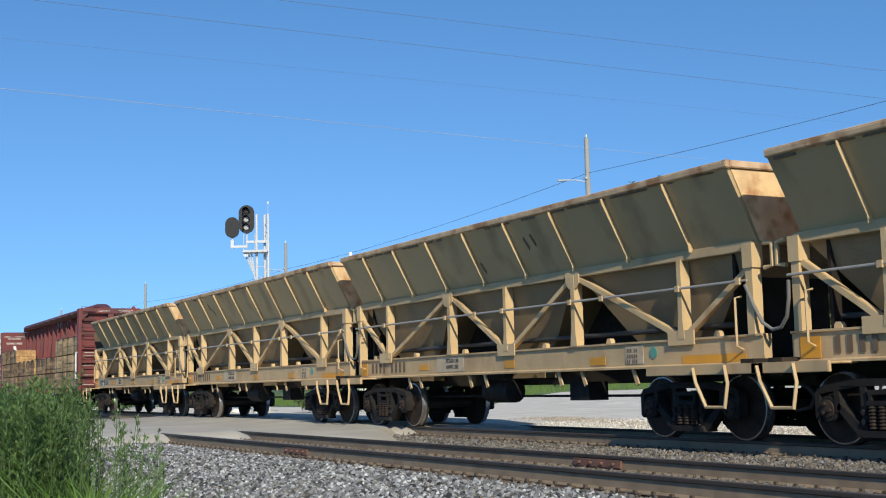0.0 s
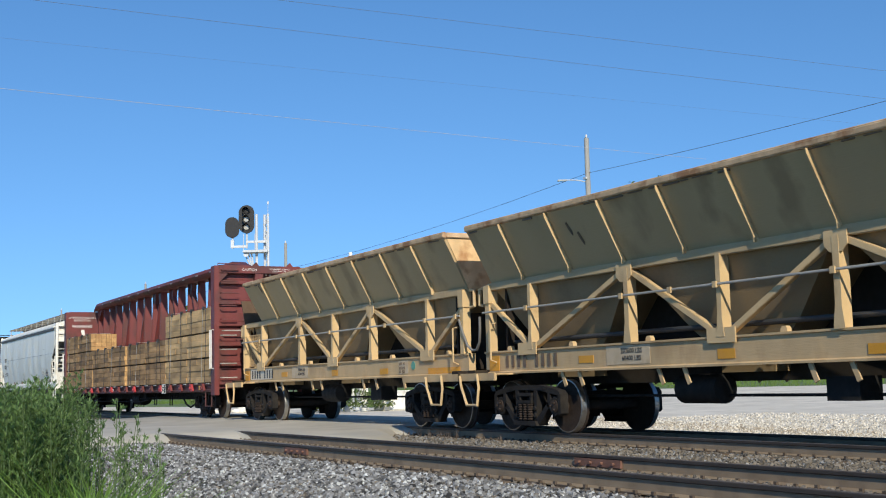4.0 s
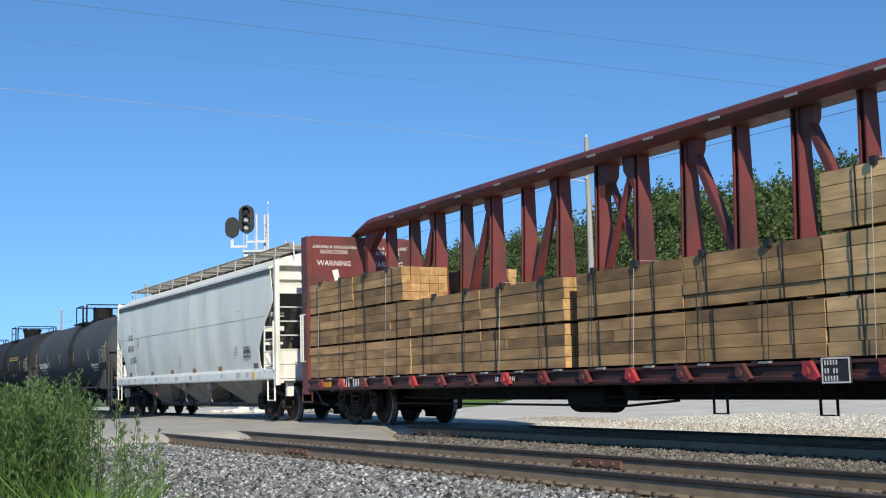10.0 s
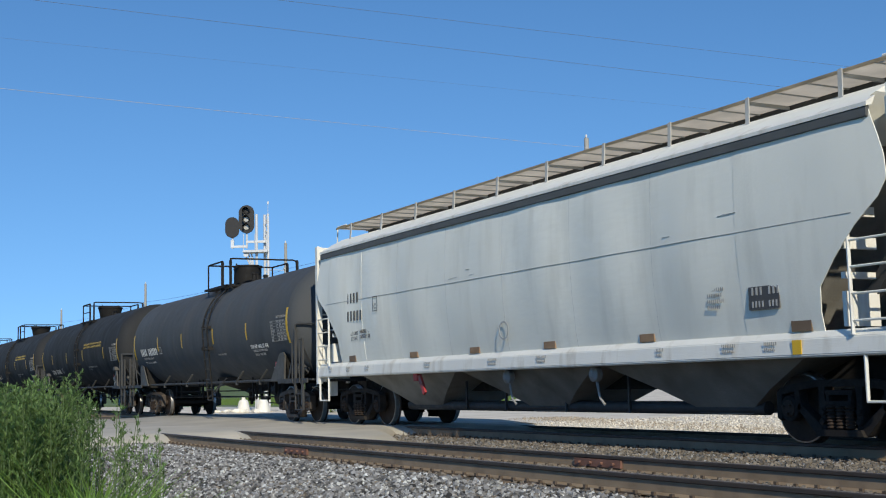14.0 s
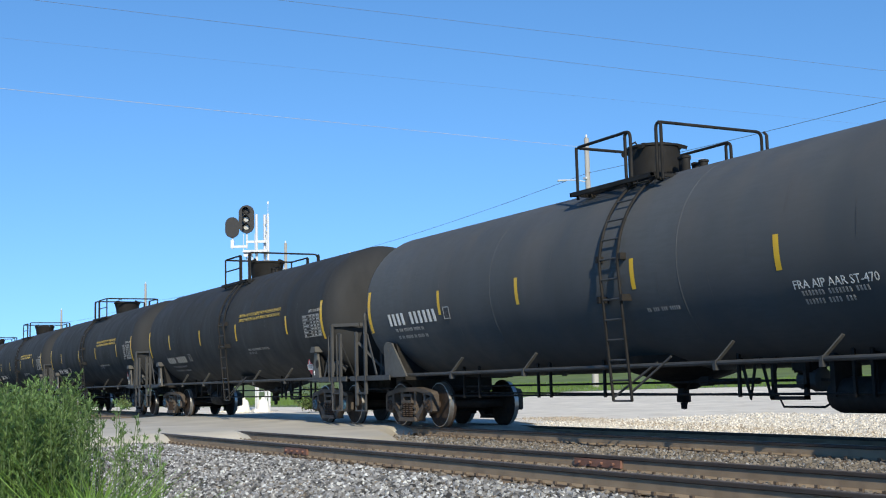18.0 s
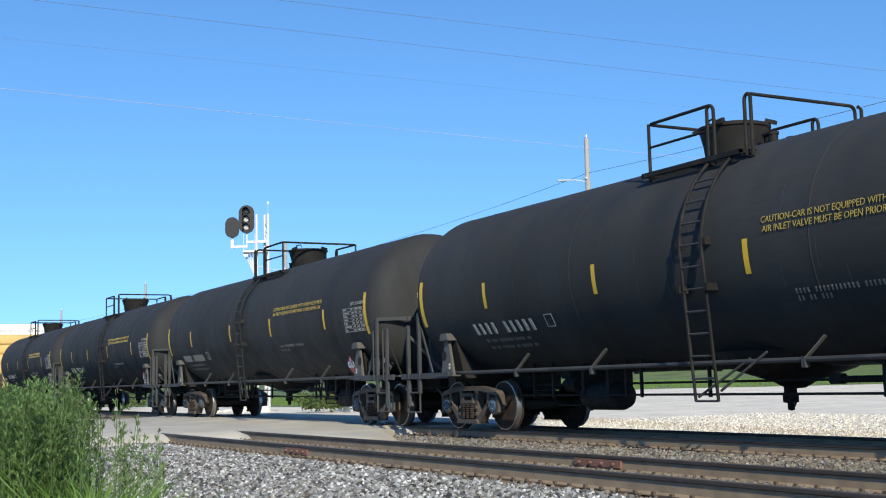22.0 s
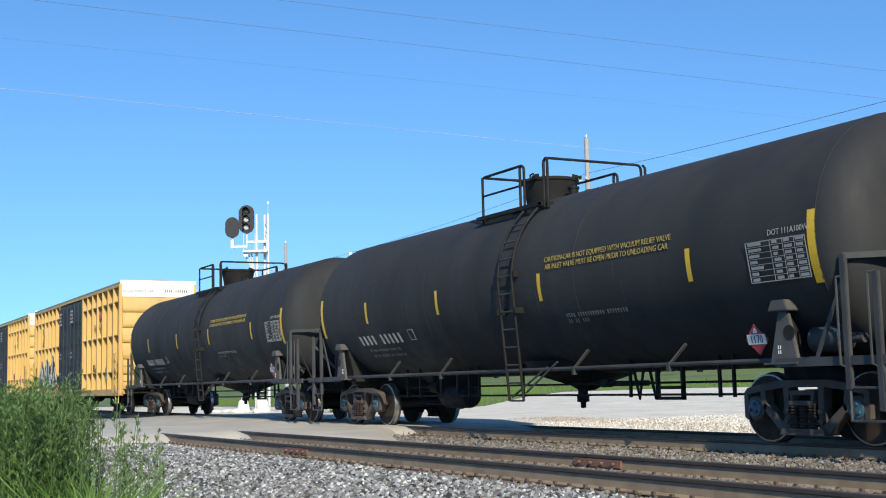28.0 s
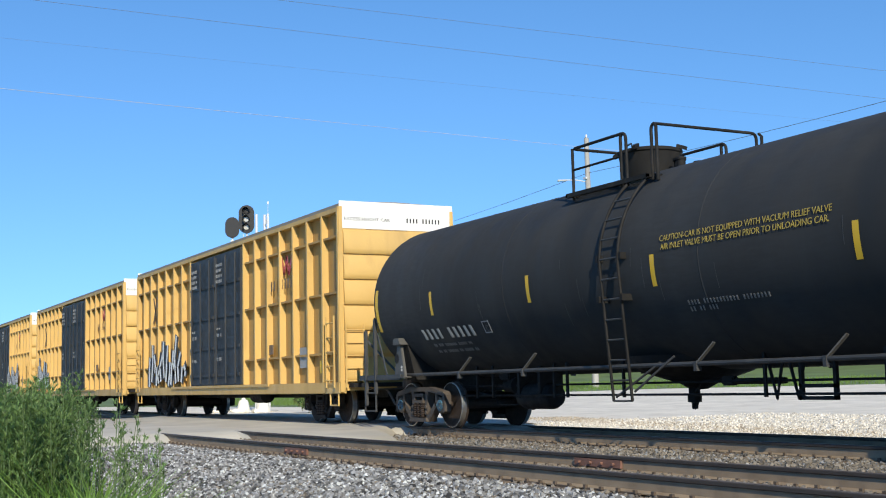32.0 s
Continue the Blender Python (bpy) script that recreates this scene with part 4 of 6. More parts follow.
    bm = bmesh.new()
    for k in range(20):
        a, b = k * math.pi / 10, (k + 1) * math.pi / 10
        beam(bm, (.0 + .15 * math.cos(a), -1.545, 1.79 + .15 * math.sin(a)), (.0 + .15 * math.cos(b), -1.545, 1.79 + .15 * math.sin(b)), .006, .03)
    part("warning_disc", bm, mark_seam, body, "faded grey ring stencil")
    yn = side(6.45, 1.9)
    part("notice_plate", boxes((6.15, 6.7, yn - .012, yn + .004, 1.74, 2.04)), mark_dim, body, "dark grey notice panel")
    bar_text([(.05, .2, .1, "ooo ooo"), (.05, .04, .08, "oooo ooo")], mark_pale, body, 6.16, yn - .016, 1.73)
    bar_text([(0, .3, .05, "ooooooooo"), (0, .22, .05, "oooooooo"), (0, .14, .05, "ooooooooo"), (0, .06, .05, "ooooooo")], mark_grey, body, 5.35, side(5.6, 1.9, .02), 1.74)
    for x, n in ((-7.9, 5), (-6.9, 6), (-5.9, 6), (-3.1, 8), (-.6, 9), (1.0, 9), (4.2, 5), (5.6, 8), (6.4, 7)):
        bar_text([(0, .07, .045, "o" * n), (0, 0, .045, "o" * (n - 1))], mark_grey, car, x, -1.526, 1.2)
    part("label_patch", boxes((6.9, 7.05, -1.528, -1.518, 1.14, 1.32)), mark_yellow, car, "yellow label")
    # roof walkway
    for s in (-1, 1):
        y0, y1 = (-1.04, -.22) if s < 0 else (.22, 1.04)
        # expanded-metal sheet; its translucency stands in for daylight through the mesh
        bm = bmesh.new()
        for k in range(17):
            x = -8.5 + k
            bm.faces.new([bm.verts.new(p) for p in ((x, y0 + .025, 4.655), (x + 1, y0 + .025, 4.655), (x + 1, y1 - .025, 4.655), (x, y1 - .025, 4.655))])
        bx(bm, -8.5, 8.5, y0, y0 + .025, 4.635, 4.68)
        bx(bm, -8.5, 8.5, y1 - .025, y1, 4.635, 4.68)
        part("walkway", bm, galvanised_worn, car, "tan steel grating walkway on the roof")
        # stiffening angle and edge strip under the grating
        part("walkway_angle", boxes((-8.3, 8.3, s * .26 - .02, s * .26 + .02, 4.57, 4.645)), gear_grey, car)
        for k in range(30):
            x = -8.2 + k * .56
            part("grating_bar", boxes((x - .012, x + .012, y0, y1, 4.628, 4.645)), bracket_grey, car)
        for k in range(10):
            x = -7.58 + k * 1.675
            part("bracket", shape(beam, (x, s * 1.045, 4.69), (x + .03, s * 1.09, 4.30), .018, .07, (1, 0, 0)), bracket_grey, car)
            part("bracket", boxes((x - .02, x + .02, y0, y1, 4.59, 4.634)), bracket_grey, car)
    for k in range(5):
        x = -6.4 + 3.2 * k
        part("hatch", shape(lathe, [(.02, 4.56), (.4, 4.54), (.42, 4.46), (.42, 4.36)], (x, 0, 0), "z", 20), grey_paint, car, "round roof hatch")
    # end frames
    for s in (-1, 1):
        x = s * 8.64
        frame_ = part("end_frame", boxes((x - .06, x + .06, -1.51, -1.39, .95, 4.22)), white_paint, car, "white end frame")
        part("corner_post", boxes((x - .06, x + .06, 1.39, 1.51, .95, 4.22)), white_paint, frame_)
        part("end_plate", boxes((s * 7.88 - .02, s * 7.88 + .02, .1, 1.42, 1.06, 2.35)), gear_grey, frame_)
        for y in (-1.2,):
            for z, h in ((1.45, .42), (2.02, .08), (2.38, .14), (2.78, .12)):
                part("cross_bar", boxes((s * 7.75 - .03, s * 7.75 + .03, y - .28, y + .28, z, z + h)), white_paint, frame_)
        part("ladder", shape(ladder, -1.42, -.72, x + s * .07, .95, 4.25, 9, .018, .03, "y"), white_paint, frame_, "white end ladder")
        part("ladder_post", boxes((x - .03, x + .03, -.74, -.68, .95, 4.42)), white_paint, frame_)
        for z, h in ((3.72, .10), (3.35, .22), (4.05, .16)):
            part("end_beam", boxes((x - .1, x + .02, -1.4, 1.4, z, z + h)), white_paint, frame_)
        part("end_sheet", shape(prism, [(-1.42, 3.45), (1.42, 3.45), (1.42, 4.08), (1.25, 4.2), (.9, 4.32), (0, 4.44), (-.9, 4.32), (-1.25, 4.2), (-1.42, 4.08)], "x", x - s * .16, x - s * .13), white_paint, frame_)
        part("step_board", boxes((x - .04, x + .06, -1.4, -.75, 1.0, 1.85)), white_paint, frame_, "white end step board")
        part("jack_pad", boxes((x - .06, x + .06, -1.2, -1.02, .66, 1.0)), white_paint, frame_)
        part("side_ladder", shape(ladder, x - s * .75, x - s * .08, -1.52, 1.35, 2.62, 4, .016, .025), white_paint, frame_)
        stirrup(car, x - s * .62, x - s * .1, -1.48, 1.1, .56, white_paint, .025)
        part("top_rail", tubes(.018, [(x - s * .55, -.95, 4.66), (x - s * .55, -.95, 4.72), (x - s * .05, -.95, 4.72), (x, -.95, 4.3)], seg=6), white_paint, frame_)
        part("platform", boxes((x - .35, x + .2, -1.3, 1.3, 1.0, 1.06)), gear_grey, car)
        part("slope_frame", shape(beam, (x - s * .1, -.9, 2.9), (s * 7.4, -.9, 1.5), .12, .16), gear_grey, car)
        part("slope_frame", shape(beam, (x - s * .1, .9, 2.9), (s * 7.4, .9, 1.5), .12, .16), gear_grey, car)
        # dark grey on struts and air tank stands in for shade
        for y in (-.5, .5):
            part("strut", boxes((s * 7.9 - .06, s * 7.9 + .06, y - .05, y + .05, 1.0, 2.4)), gear_grey, car)
        part("air_tank", shape(lathe, [(.08, -.4), (.19, -.34), (.19, .34), (.08, .4)], (s * 7.85, -.2, 1.35), "y", 16), gear_grey, car)
    # discharge hoppers
    for cx in (-4.6, 0.0, 4.6):
        bm = bmesh.new()
        loft(bm, [rect(2.2, 1.2, 1.12, cx), rect(1.15, .85, .70, cx), rect(.55, .62, .42, cx), rect(.55, .62, .36, cx)])
        part("discharge_hopper", bm, shader_hopper, car, "grey discharge hopper under the sill")
    part("outlet_pipe", tubes(.10, [(-5.6, -.55, .44), (5.4, -.55, .44)], seg=12), gear_grey, car, "long outlet pipe")
    for x in (-2.9, -1.4, .6, 2.4):
        part("hanger", boxes((x - .02, x + .02, -.7, -.66, .35, 1.1)), gear_grey, car)
    part("lever", shape(beam, (-3.62, -1.36, 1.06), (-3.40, -1.36, .70), .05, .10), bright_red, car, "red gate lever")
    part("lever_grip", boxes((-3.9, -3.72, -1.36, -1.28, .95, 1.1)), bright_red, car, "red lever grip")
    for x in (-.35, 2.3):
        part("gate_valve", shape(lathe, [(.05, -1.35), (.12, -1.3), (.12, -1.2), (.05, -1.15)], (x, 0, .98), "y", 14), mark_grey, car, "pale gate drive")
        part("gate_chain", tubes(.02, [(x, -1.25, .95), (x + .1, -1.25, .6), (x + .22, -1.25, .5)]), mark_grey, car)
    part("centre_sill", boxes((-8.5, 8.5, -.3, .3, .72, 1.08)), gear_black, car)
    coupler(car, 8.55, 1)
    coupler(car, -8.55, -1)
    for x in (7.2, -7.2):
        bogie(car, x)


shader_hopper = shader("hopper_grey", (0.21, 0.205, 0.185), 0.7, vary=0.2, dirt=(0.09, 0.075, 0.06), amount=0.5, dirt_scale=1.2, edge=0.3)
shader_rusty = shader("rust_patch", (0.26, 0.17, 0.10), 0.8, vary=0.25, scale=6)
covered_hopper(-13.0)

# ---- tank wagons ----
saddle_grey = shader("saddle_grey", (0.075, 0.074, 0.068), 0.65, vary=0.25, dirt=(0.06, 0.055, 0.05), amount=0.4, dirt_scale=3, edge=0.3)
R, ZC, HALF = 1.57, 2.565, 7.76


def on_tank(z, out=0.0):
    """y of the near flank at height z, and the lean of the shell there in degrees."""
    c = (z - ZC) / R
    return -math.sqrt(max(0.0, 1 - c * c)) * (R + out), math.degrees(math.asin(max(-1, min(1, c))))


def stripe(bm, x, z0, z1, w):
    """A strip of tape bent round the flank."""
    n = 8
    for k in range(n):
        za, zb = z0 + (z1 - z0) * k / n, z0 + (z1 - z0) * (k + 1) / n
        ya, yb = on_tank(za, .004)[0], on_tank(zb, .004)[0]
        bm.faces.new([bm.verts.new(p) for p in ((x - w / 2, ya, za), (x + w / 2, ya, za), (x + w / 2, yb, zb), (x - w / 2, yb, zb))])


def tank_wagon(place, paint, slate, cap, number, mark_x, turned, shift):
    car = thing("tank_wagon", "slate-grey tank wagon with yellow reflective strips" if slate else "matt black tank wagon with yellow reflective strips", "tank wagon", "tank wagons")
    moving.append((car, place))
    bm = bmesh.new()
    prof = [(.02, -HALF - .80)]
    for k in range(1, 15):
        a = k * math.pi / 28
        prof.append((R * math.sin(a), -HALF - .80 * math.cos(a)))
    prof += [(R, -HALF + .02), (R, HALF - .02)]
    for k in range(14, 0, -1):
        a = k * math.pi / 28
        prof.append((R * math.sin(a), HALF + .80 * math.cos(a)))
    prof.append((.02, HALF + .80))
    lathe(bm, prof, (0, 0, ZC), "x", 72)
    shell = part("shell", bm, paint, car, "welded cylindrical tank shell")
    # yellow strips
    c_at = -2.05 if place == -85.72 else -1.93 if place == -49.25 else -1.78
    b_at = 1.48 if place == -49.25 else 1.60
    a, b, c, d = (4.57, 1.57, -1.70, -4.55) if slate else (5.41, 1.78, -1.49, -5.30) if turned else (5.41, b_at, c_at, -5.30)
    for x, z0, z1, w in ((HALF - .06, 2.0, 2.90, .13), (a, 2.21, 2.67, .10), (b, 2.21, 2.67, .10), (c, 2.21, 2.67, .10), (d, 2.21, 2.67, .10), (-HALF + .04, 2.0, 2.88, .13)):
        bm = bmesh.new()
        stripe(bm, x, z0, z1, w)
        part("reflector", bm, mark_yellow, shell, "yellow reflective strip")
    for x in (-HALF, -2.6, 2.6, HALF):
        bm = bmesh.new()
        lathe(bm, [(R - .004, x - .014), (R + .0035, x - .006), (R + .0035, x + .006), (R - .004, x + .014)], (0, 0, ZC), "x", 72)
        part("weld_seam", bm, paint, shell)

    def flank(me_or_rows, mat, x, z, label=""):
        y, lean = on_tank(z, .012)
        if isinstance(me_or_rows, list):
            return bar_text(me_or_rows, mat, shell, x, y, z, lean, 0, label, .26 if slate else .42, .40)
        return words(me_or_rows, mat, shell, x, y, z, lean, 0, label)

    def square(x, z, h, mat, w=None):
        w = w or h
        y, lean = on_tank(z, .010)
        bm = boxes((-w, w, -.002, .002, -h, -h + .02), (-w, w, -.002, .002, h - .02, h), (-w, -w + .02, -.002, .002, -h + .02, h - .02), (w - .02, w, -.002, .002, -h + .02, h - .02))
        ob = part("notice_frame", bm, mat, shell)
        ob.matrix_basis = pose(x, y, z, -lean, 0, 0)
    white = mark_white if slate else mark_pale
    mz = 2.10 if slate else 1.76
    flank([(0, 0, .25 if slate else .225, number)], white, mark_x, mz, "car mark, plain bars")
    flank([(0, .10, .07, "oo ooo ooooooo ooooo oo"), (0, -.06, .07, "oo oo oooooo oo ooooo oo")], mark_grey if slate else mark_low, mark_x + .2, mz - .22)
    square(mark_x + 2.5, mz + .13, .12, mark_grey)
    flank(W_C, mark_grey, mark_x + 2.5, mz + .10)
    # test panel near the leading end
    y, lean = on_tank(2.34, .008)
    bm = boxes((-.6, .6, -.003, 0, -.31, -.295), (-.6, .6, -.003, 0, .295, .31), (-.6, -.585, -.003, 0, -.295, .295), (.585, .6, -.003, 0, -.295, .295))
    for k in range(1, 7):
        bx(bm, -.58, .58, -.0025, 0, -.31 + k * .089, -.302 + k * .089)
    for x in (-.1, .15, .38):
        bx(bm, x, x + .008, -.0028, 0, -.295, .295)
    rnd = random.Random(int(place))
    for k in range(7):
        for x in (-.55, -.05, .18, .41):
            bx(bm, x, x + rnd.uniform(.08, .16 if x > -.5 else .38), -.0032, 0, -.285 + k * .089, -.24 + k * .089)
    ob = part("test_panel", bm, mark_grey, shell, "grey-white table of test dates")
    ob.matrix_basis = pose(HALF - .67, y, 2.34, -lean, 0, 0)
    ob.scale = (.88, 1, .86)
    flank(W_DOT, mark_grey, HALF - .45, 2.69)
    if slate:
        flank(W_TEST, mark_white, 5.42, 2.0)
        flank([(0, 0, .06, "oo ooo ooo ooooo")], mark_grey, 1.74, 1.86)
        flank([(0, .12, .07, "ooooooo ooooooo oooo"), (0, 0, .07, "oooooo oooo ooo")], mark_grey, 4.85, 1.76)
    else:
        flank(W_VALVE, mark_amber, 3.68 if turned else 3.42, 2.81)
        flank([(0, .0, .07, "oooo ooooooooooo oooooooo"), (0, -.1, .07, "oo oo ooo")], mark_low, 2.2, 1.9)
    hx = HALF + .80 * math.sqrt(1 - (.72 ** 2 + .2 ** 2) / R ** 2)
    bar_text([(0, 0, .105, number), (.17, -.14, .07, "oooo ooo oo"), (.17, -.25, .07, "oooo oo oooo")], mark_white, shell, hx + .03, -.72, 2.73, 0, 75, "car mark on the tank head, plain bars", .2, .4)
    # hazard placard on its holder
    y, lean = on_tank(1.44, .03)
    bm = bmesh.new()
    prism(bm, [(0, -.21), (.21, 0), (0, .21), (-.21, 0)], "y", -.006, 0)
    ob = part("placard", bm, mark_red, car, "red diamond hazard placard")
    ob.matrix_basis = pose(6.42, y - .22, 1.36, -lean * .3, 0, 0)
    pl = part("placard_panel", boxes((-.17, .17, -.010, -.0065, -.06, .075)), mark_white, ob)
    words(W_UN, mark_black, ob, 0, -.012, .005)
    part("placard_flame", shape(prism, [(-.04, .09), (.04, .09), (.03, .14), (0, .17), (-.03, .13)], "y", -.009, -.0065), mark_white, ob)
    # scrapes
    bm = bmesh.new()
    for k in range(18):
        x, z = rnd.uniform(-7, 7), rnd.uniform(1.7, 3.0)
        stripe(bm, x, z, z + rnd.uniform(.15, .5), .008)
    tagged(part("scrape", bm, mark_dim, shell), kind="stuff")
    # running pipe with brackets
    for s in (-1, 1):
        part("side_pipe", tubes(.035, [(-7.4, s * 1.3, 1.08), (7.4, s * 1.3, 1.08)]), gear_grey, car, "grey pipe along the underside")
        for x in ((-4.55, -1.93, 3.03, 4.99) if slate else (-4.75, -2.47, 2.12, 4.54)):
            part("pipe_bracket", shape(beam, (x, s * 1.32, 1.07), (x + .27, s * 1.21, 1.37), .02, .055, (0, s, 0)), saddle_grey, car)
            part("pipe_clip", boxes((x - .03, x + .03, s * 1.3 - .045, s * 1.3 + .045, .98, 1.12)), gear_grey, car)
    # manway, platform, rails and ladder; turned end for end on some wagons
    def tx(x):
        return (-x if turned else x) + shift

    def tp(pts):
        return [(tx(p[0]), p[1], p[2]) for p in pts]

    def tb(x0, x1, *rest):
        return (*sorted((tx(x0), tx(x1))), *rest)
    if slate:
        neck = [(.52, 4.04), (.52, 4.14), (.43, 4.15), (.43, 4.66), (.455, 4.665), (.455, 4.70), (.40, 4.715), (.1, 4.73)]
    else:
        neck = [(.50, 4.06), (.50, 4.15), (.44, 4.17), (.47, 4.38), (.52, 4.58), (.545, 4.60), (.545, 4.645), (.50, 4.66), (.1, 4.69)]
    man = part("manway", shape(lathe, neck, (tx(-.38), 0, 0), "z", 32), gear_black, car, "round manway housing")
    for k in range(4):
        a = .5 + k * math.pi / 2
        rr = .47 if slate else .55
        part("lid_lug", shape(beam, (tx(-.38) + (rr - .06) * math.cos(a), (rr - .06) * math.sin(a), 4.69), (tx(-.38) + (rr + .10) * math.cos(a), (rr + .10) * math.sin(a), 4.63), .07, .06), gear_black, man)
    part("lid_handle", tubes(.014, tp([(-.62, -.28, 4.70), (-.60, -.30, 4.77), (-.40, -.36, 4.77), (-.38, -.34, 4.70)]), seg=6), gear_black, man)
    for x, y, r_, h in ((.32, .05, .09, .34), (.56, -.12, .07, .30), (.54, .26, .07, .26), (.20, .38, .06, .28)):
        part("valve", shape(lathe, [(r_ * 1.35, 4.05), (r_ * 1.35, 4.14), (r_, 4.15), (r_, 4.1 + h * .8), (r_ * 1.2, 4.1 + h * .82), (r_ * 1.2, 4.1 + h * .95), (r_ * .4, 4.1 + h)], (tx(x), y, 0), "z", 14), gear_black, car)
    part("valve_plate", shape(lathe, [(.30, 4.05), (.30, 4.12), (.26, 4.13)], (tx(.42), .08, 0), "z", 20), gear_black, car)
    for y0, y1 in ((-1.14, -.62), (.62, 1.14)):
        plat = part("platform", boxes(tb(-1.22, .98, y0, y0 + .04, 3.93, 4.0), tb(-1.22, .98, y1 - .04, y1, 3.93, 4.0), tb(-1.22, -1.18, y0, y1, 3.94, 3.99), tb(.94, .98, y0, y1, 3.94, 3.99)), gear_black, car, "black steel grating platform")
        for k in range(8):
            y = y0 + .05 + .056 * k
            part("slat", boxes(tb(-1.22, .98, y, y + .022, 3.985, 4.005)), gear_black, plat)
        for x in (-1.0, .1, .8):
            part("platform_leg", shape(beam, (tx(x), y0 * .5 + y1 * .5, 3.94), (tx(x), (y0 + y1) * .42, math.sqrt(R * R - ((y0 + y1) * .42) ** 2) + ZC - .03), .05, .05), gear_black, plat)

    def bend(pts, r_=.11):
        """Rounds the corners of a bent tube."""
        out = [Vector(pts[0])]
        for a, b, c in zip(pts, pts[1:], pts[2:]):
            a, b, c = Vector(a), Vector(b), Vector(c)
            u, w = (a - b), (c - b)
            r1 = min(r_, u.length * .45, w.length * .45)
            u.normalize()
            w.normalize()
            for k in range(5):
                q = k / 4
                out.append(b + u * r1 * (1 - q) ** 2 + w * r1 * q ** 2)
        return out + [Vector(pts[-1])]
    yn, yf, top = -1.03, 1.10, 4.76
    # near rail, then across behind the manway and along the far side; a second hoop beyond the ladder
    for pts in ([(.34, yn, 3.90), (.34, yn, top), (-1.14, yn, top), (-1.14, yf, top), (.26, yf, top), (.26, yf, 4.0)],
                [(.98, yn, 3.90), (.98, yn, top + .02), (.98, yf, top + .02), (.98, yf, 4.0)]):
        part("handrail", tubes(.026, bend(tp(pts)), seg=8), gear_black, car, "black tubular handrail")
    for x, y in ((-1.14, yn), (.20, yn), (1.10, yn), (-1.14, yf), (.14, yf), (1.10, yf)):
        part("rail_post", tubes(.026, tp([(x, y, 3.88 if y < 0 else 4.0), (x, y, top - (0 if abs(x) > 1.12 else .05)), (x + (.06 if x < .5 and x > 0 else -.06 if x > 1 else 0), y, top + .005)]), seg=8), gear_black, car)
    part("mid_rail", tubes(.02, tp([(.20, yn, 4.40), (-1.14, yn, 4.40)]), seg=7), gear_black, car) if not slate else None
    lx = -.18 if slate else -.17 if place == -49.25 else 0.0

    def rung_at(z):
        """y of the ladder at height z: round the shell above, straight below."""
        if z < ZC:
            return -(R + .09) + (ZC - z) * .085
        return -math.sqrt(max(.04, (R + .09) ** 2 - (z - ZC) ** 2))
    zs = [3.98 - .1 * k for k in range(15)] + [2.3, 1.9, 1.5, 1.1, .56]
    for x in (.44, .90):
        part("ladder_stile", tubes(.024, tp([(x + lx, rung_at(z), z) for z in zs]), seg=6), gear_black, car)
    for k in range(12):
        z = 3.92 - .305 * k
        part("rung", tubes(.016, tp([(.44 + lx, rung_at(z), z), (.90 + lx, rung_at(z), z)]), seg=6), gear_grey, car)
    for z in (2.10, 2.72):
        for x in (.38, .96):
            part("ladder_bracket", boxes(tb(x + lx - .03, x + lx + .03, -R - .10, -R + .10, z - .05, z + .05)), gear_black, car)
    part("ladder_stay", tubes(.018, tp([(.44 + lx, -1.48, .62), (1.30 + lx, -1.3, 1.12)]), seg=6), gear_grey, car)
    part("ladder_stay", tubes(.018, tp([(.90 + lx, -1.48, .70), (1.62 + lx, -1.3, 1.20)]), seg=6), gear_grey, car)
    # underside
    sx = tx(.9) if turned else .85 if slate else .6
    part("sump", shape(lathe, [(.02, .70), (.14, .71), (.30, .80), (.85, .98), (1.05, 1.12), (1.1, 1.24)], (sx, 0, 0), "z", 26), gear_black, car, "shallow sump under the tank")
    part("outlet", shape(lathe, [(.045, .40), (.05, .44), (.05, .50), (.11, .51), (.11, .62), (.09, .63), (.09, .75)], (sx, -.1, 0), "z", 14), gear_black, car)
    part("outlet_cap_chain", tubes(.012, [(sx + .1, -.14, .68), (sx + .20, -.16, .58), (sx + .12, -.15, .46), (sx + .02, -.12, .40)], seg=5), gear_black, car)
    part("outlet_lever", tubes(.018, [(sx + .9, -.3, .86), (sx + .4, -.28, .84), (sx + .15, -.2, .66)], seg=6), gear_black, car)
    for z, y in ((.82, -.55), (.64, -.75)):
        part("brake_rod", tubes(.018, [(-6, y, z), (6.2, y, z)]), gear_black, car)
    for x in (-5.0, -4.4, -2.3, -1.9, -.3, 2.9, 5.0, 5.3):
        part("hanger", boxes((x - .022, x + .022, -.8, -.76, .60, 1.25)), gear_black, car)
    # V-shaped hangers and a slotted guide of the brake lever
    for x in (3.05, 3.45):
        part("lever_hanger", tubes(.026, [(x - .16, -.72, 1.14), (x, -.72, .58), (x + .14, -.72, 1.14)], seg=6), gear_black, car)
    part("lever_guide", boxes((3.5, 4.15, -.76, -.70, .56, .61), (3.5, 4.15, -.76, -.70, .72, .77), (3.5, 3.55, -.76, -.70, .56, 1.1), (4.10, 4.15, -.76, -.70, .56, 1.1)), gear_black, car)
    part("slack_adjuster", tubes(.045, [(1.9, -.5, .82), (3.0, -.5, .82)]), gear_black, car)
    part("rod_clevis", boxes((1.75, 2.0, -.56, -.44, .76, .90)), gear_black, car, "", 0.02)
    # brake reservoir and control valve
    ax_ = 4.95 if slate else 4.4 if turned else -3.2
    part("air_tank", shape(lathe, [(.1, -.56), (.20, -.52), (.235, -.42), (.235, .42), (.20, .52), (.1, .56)], (ax_, -.5, .62), "x", 20), gear_black, car, "black brake reservoir")
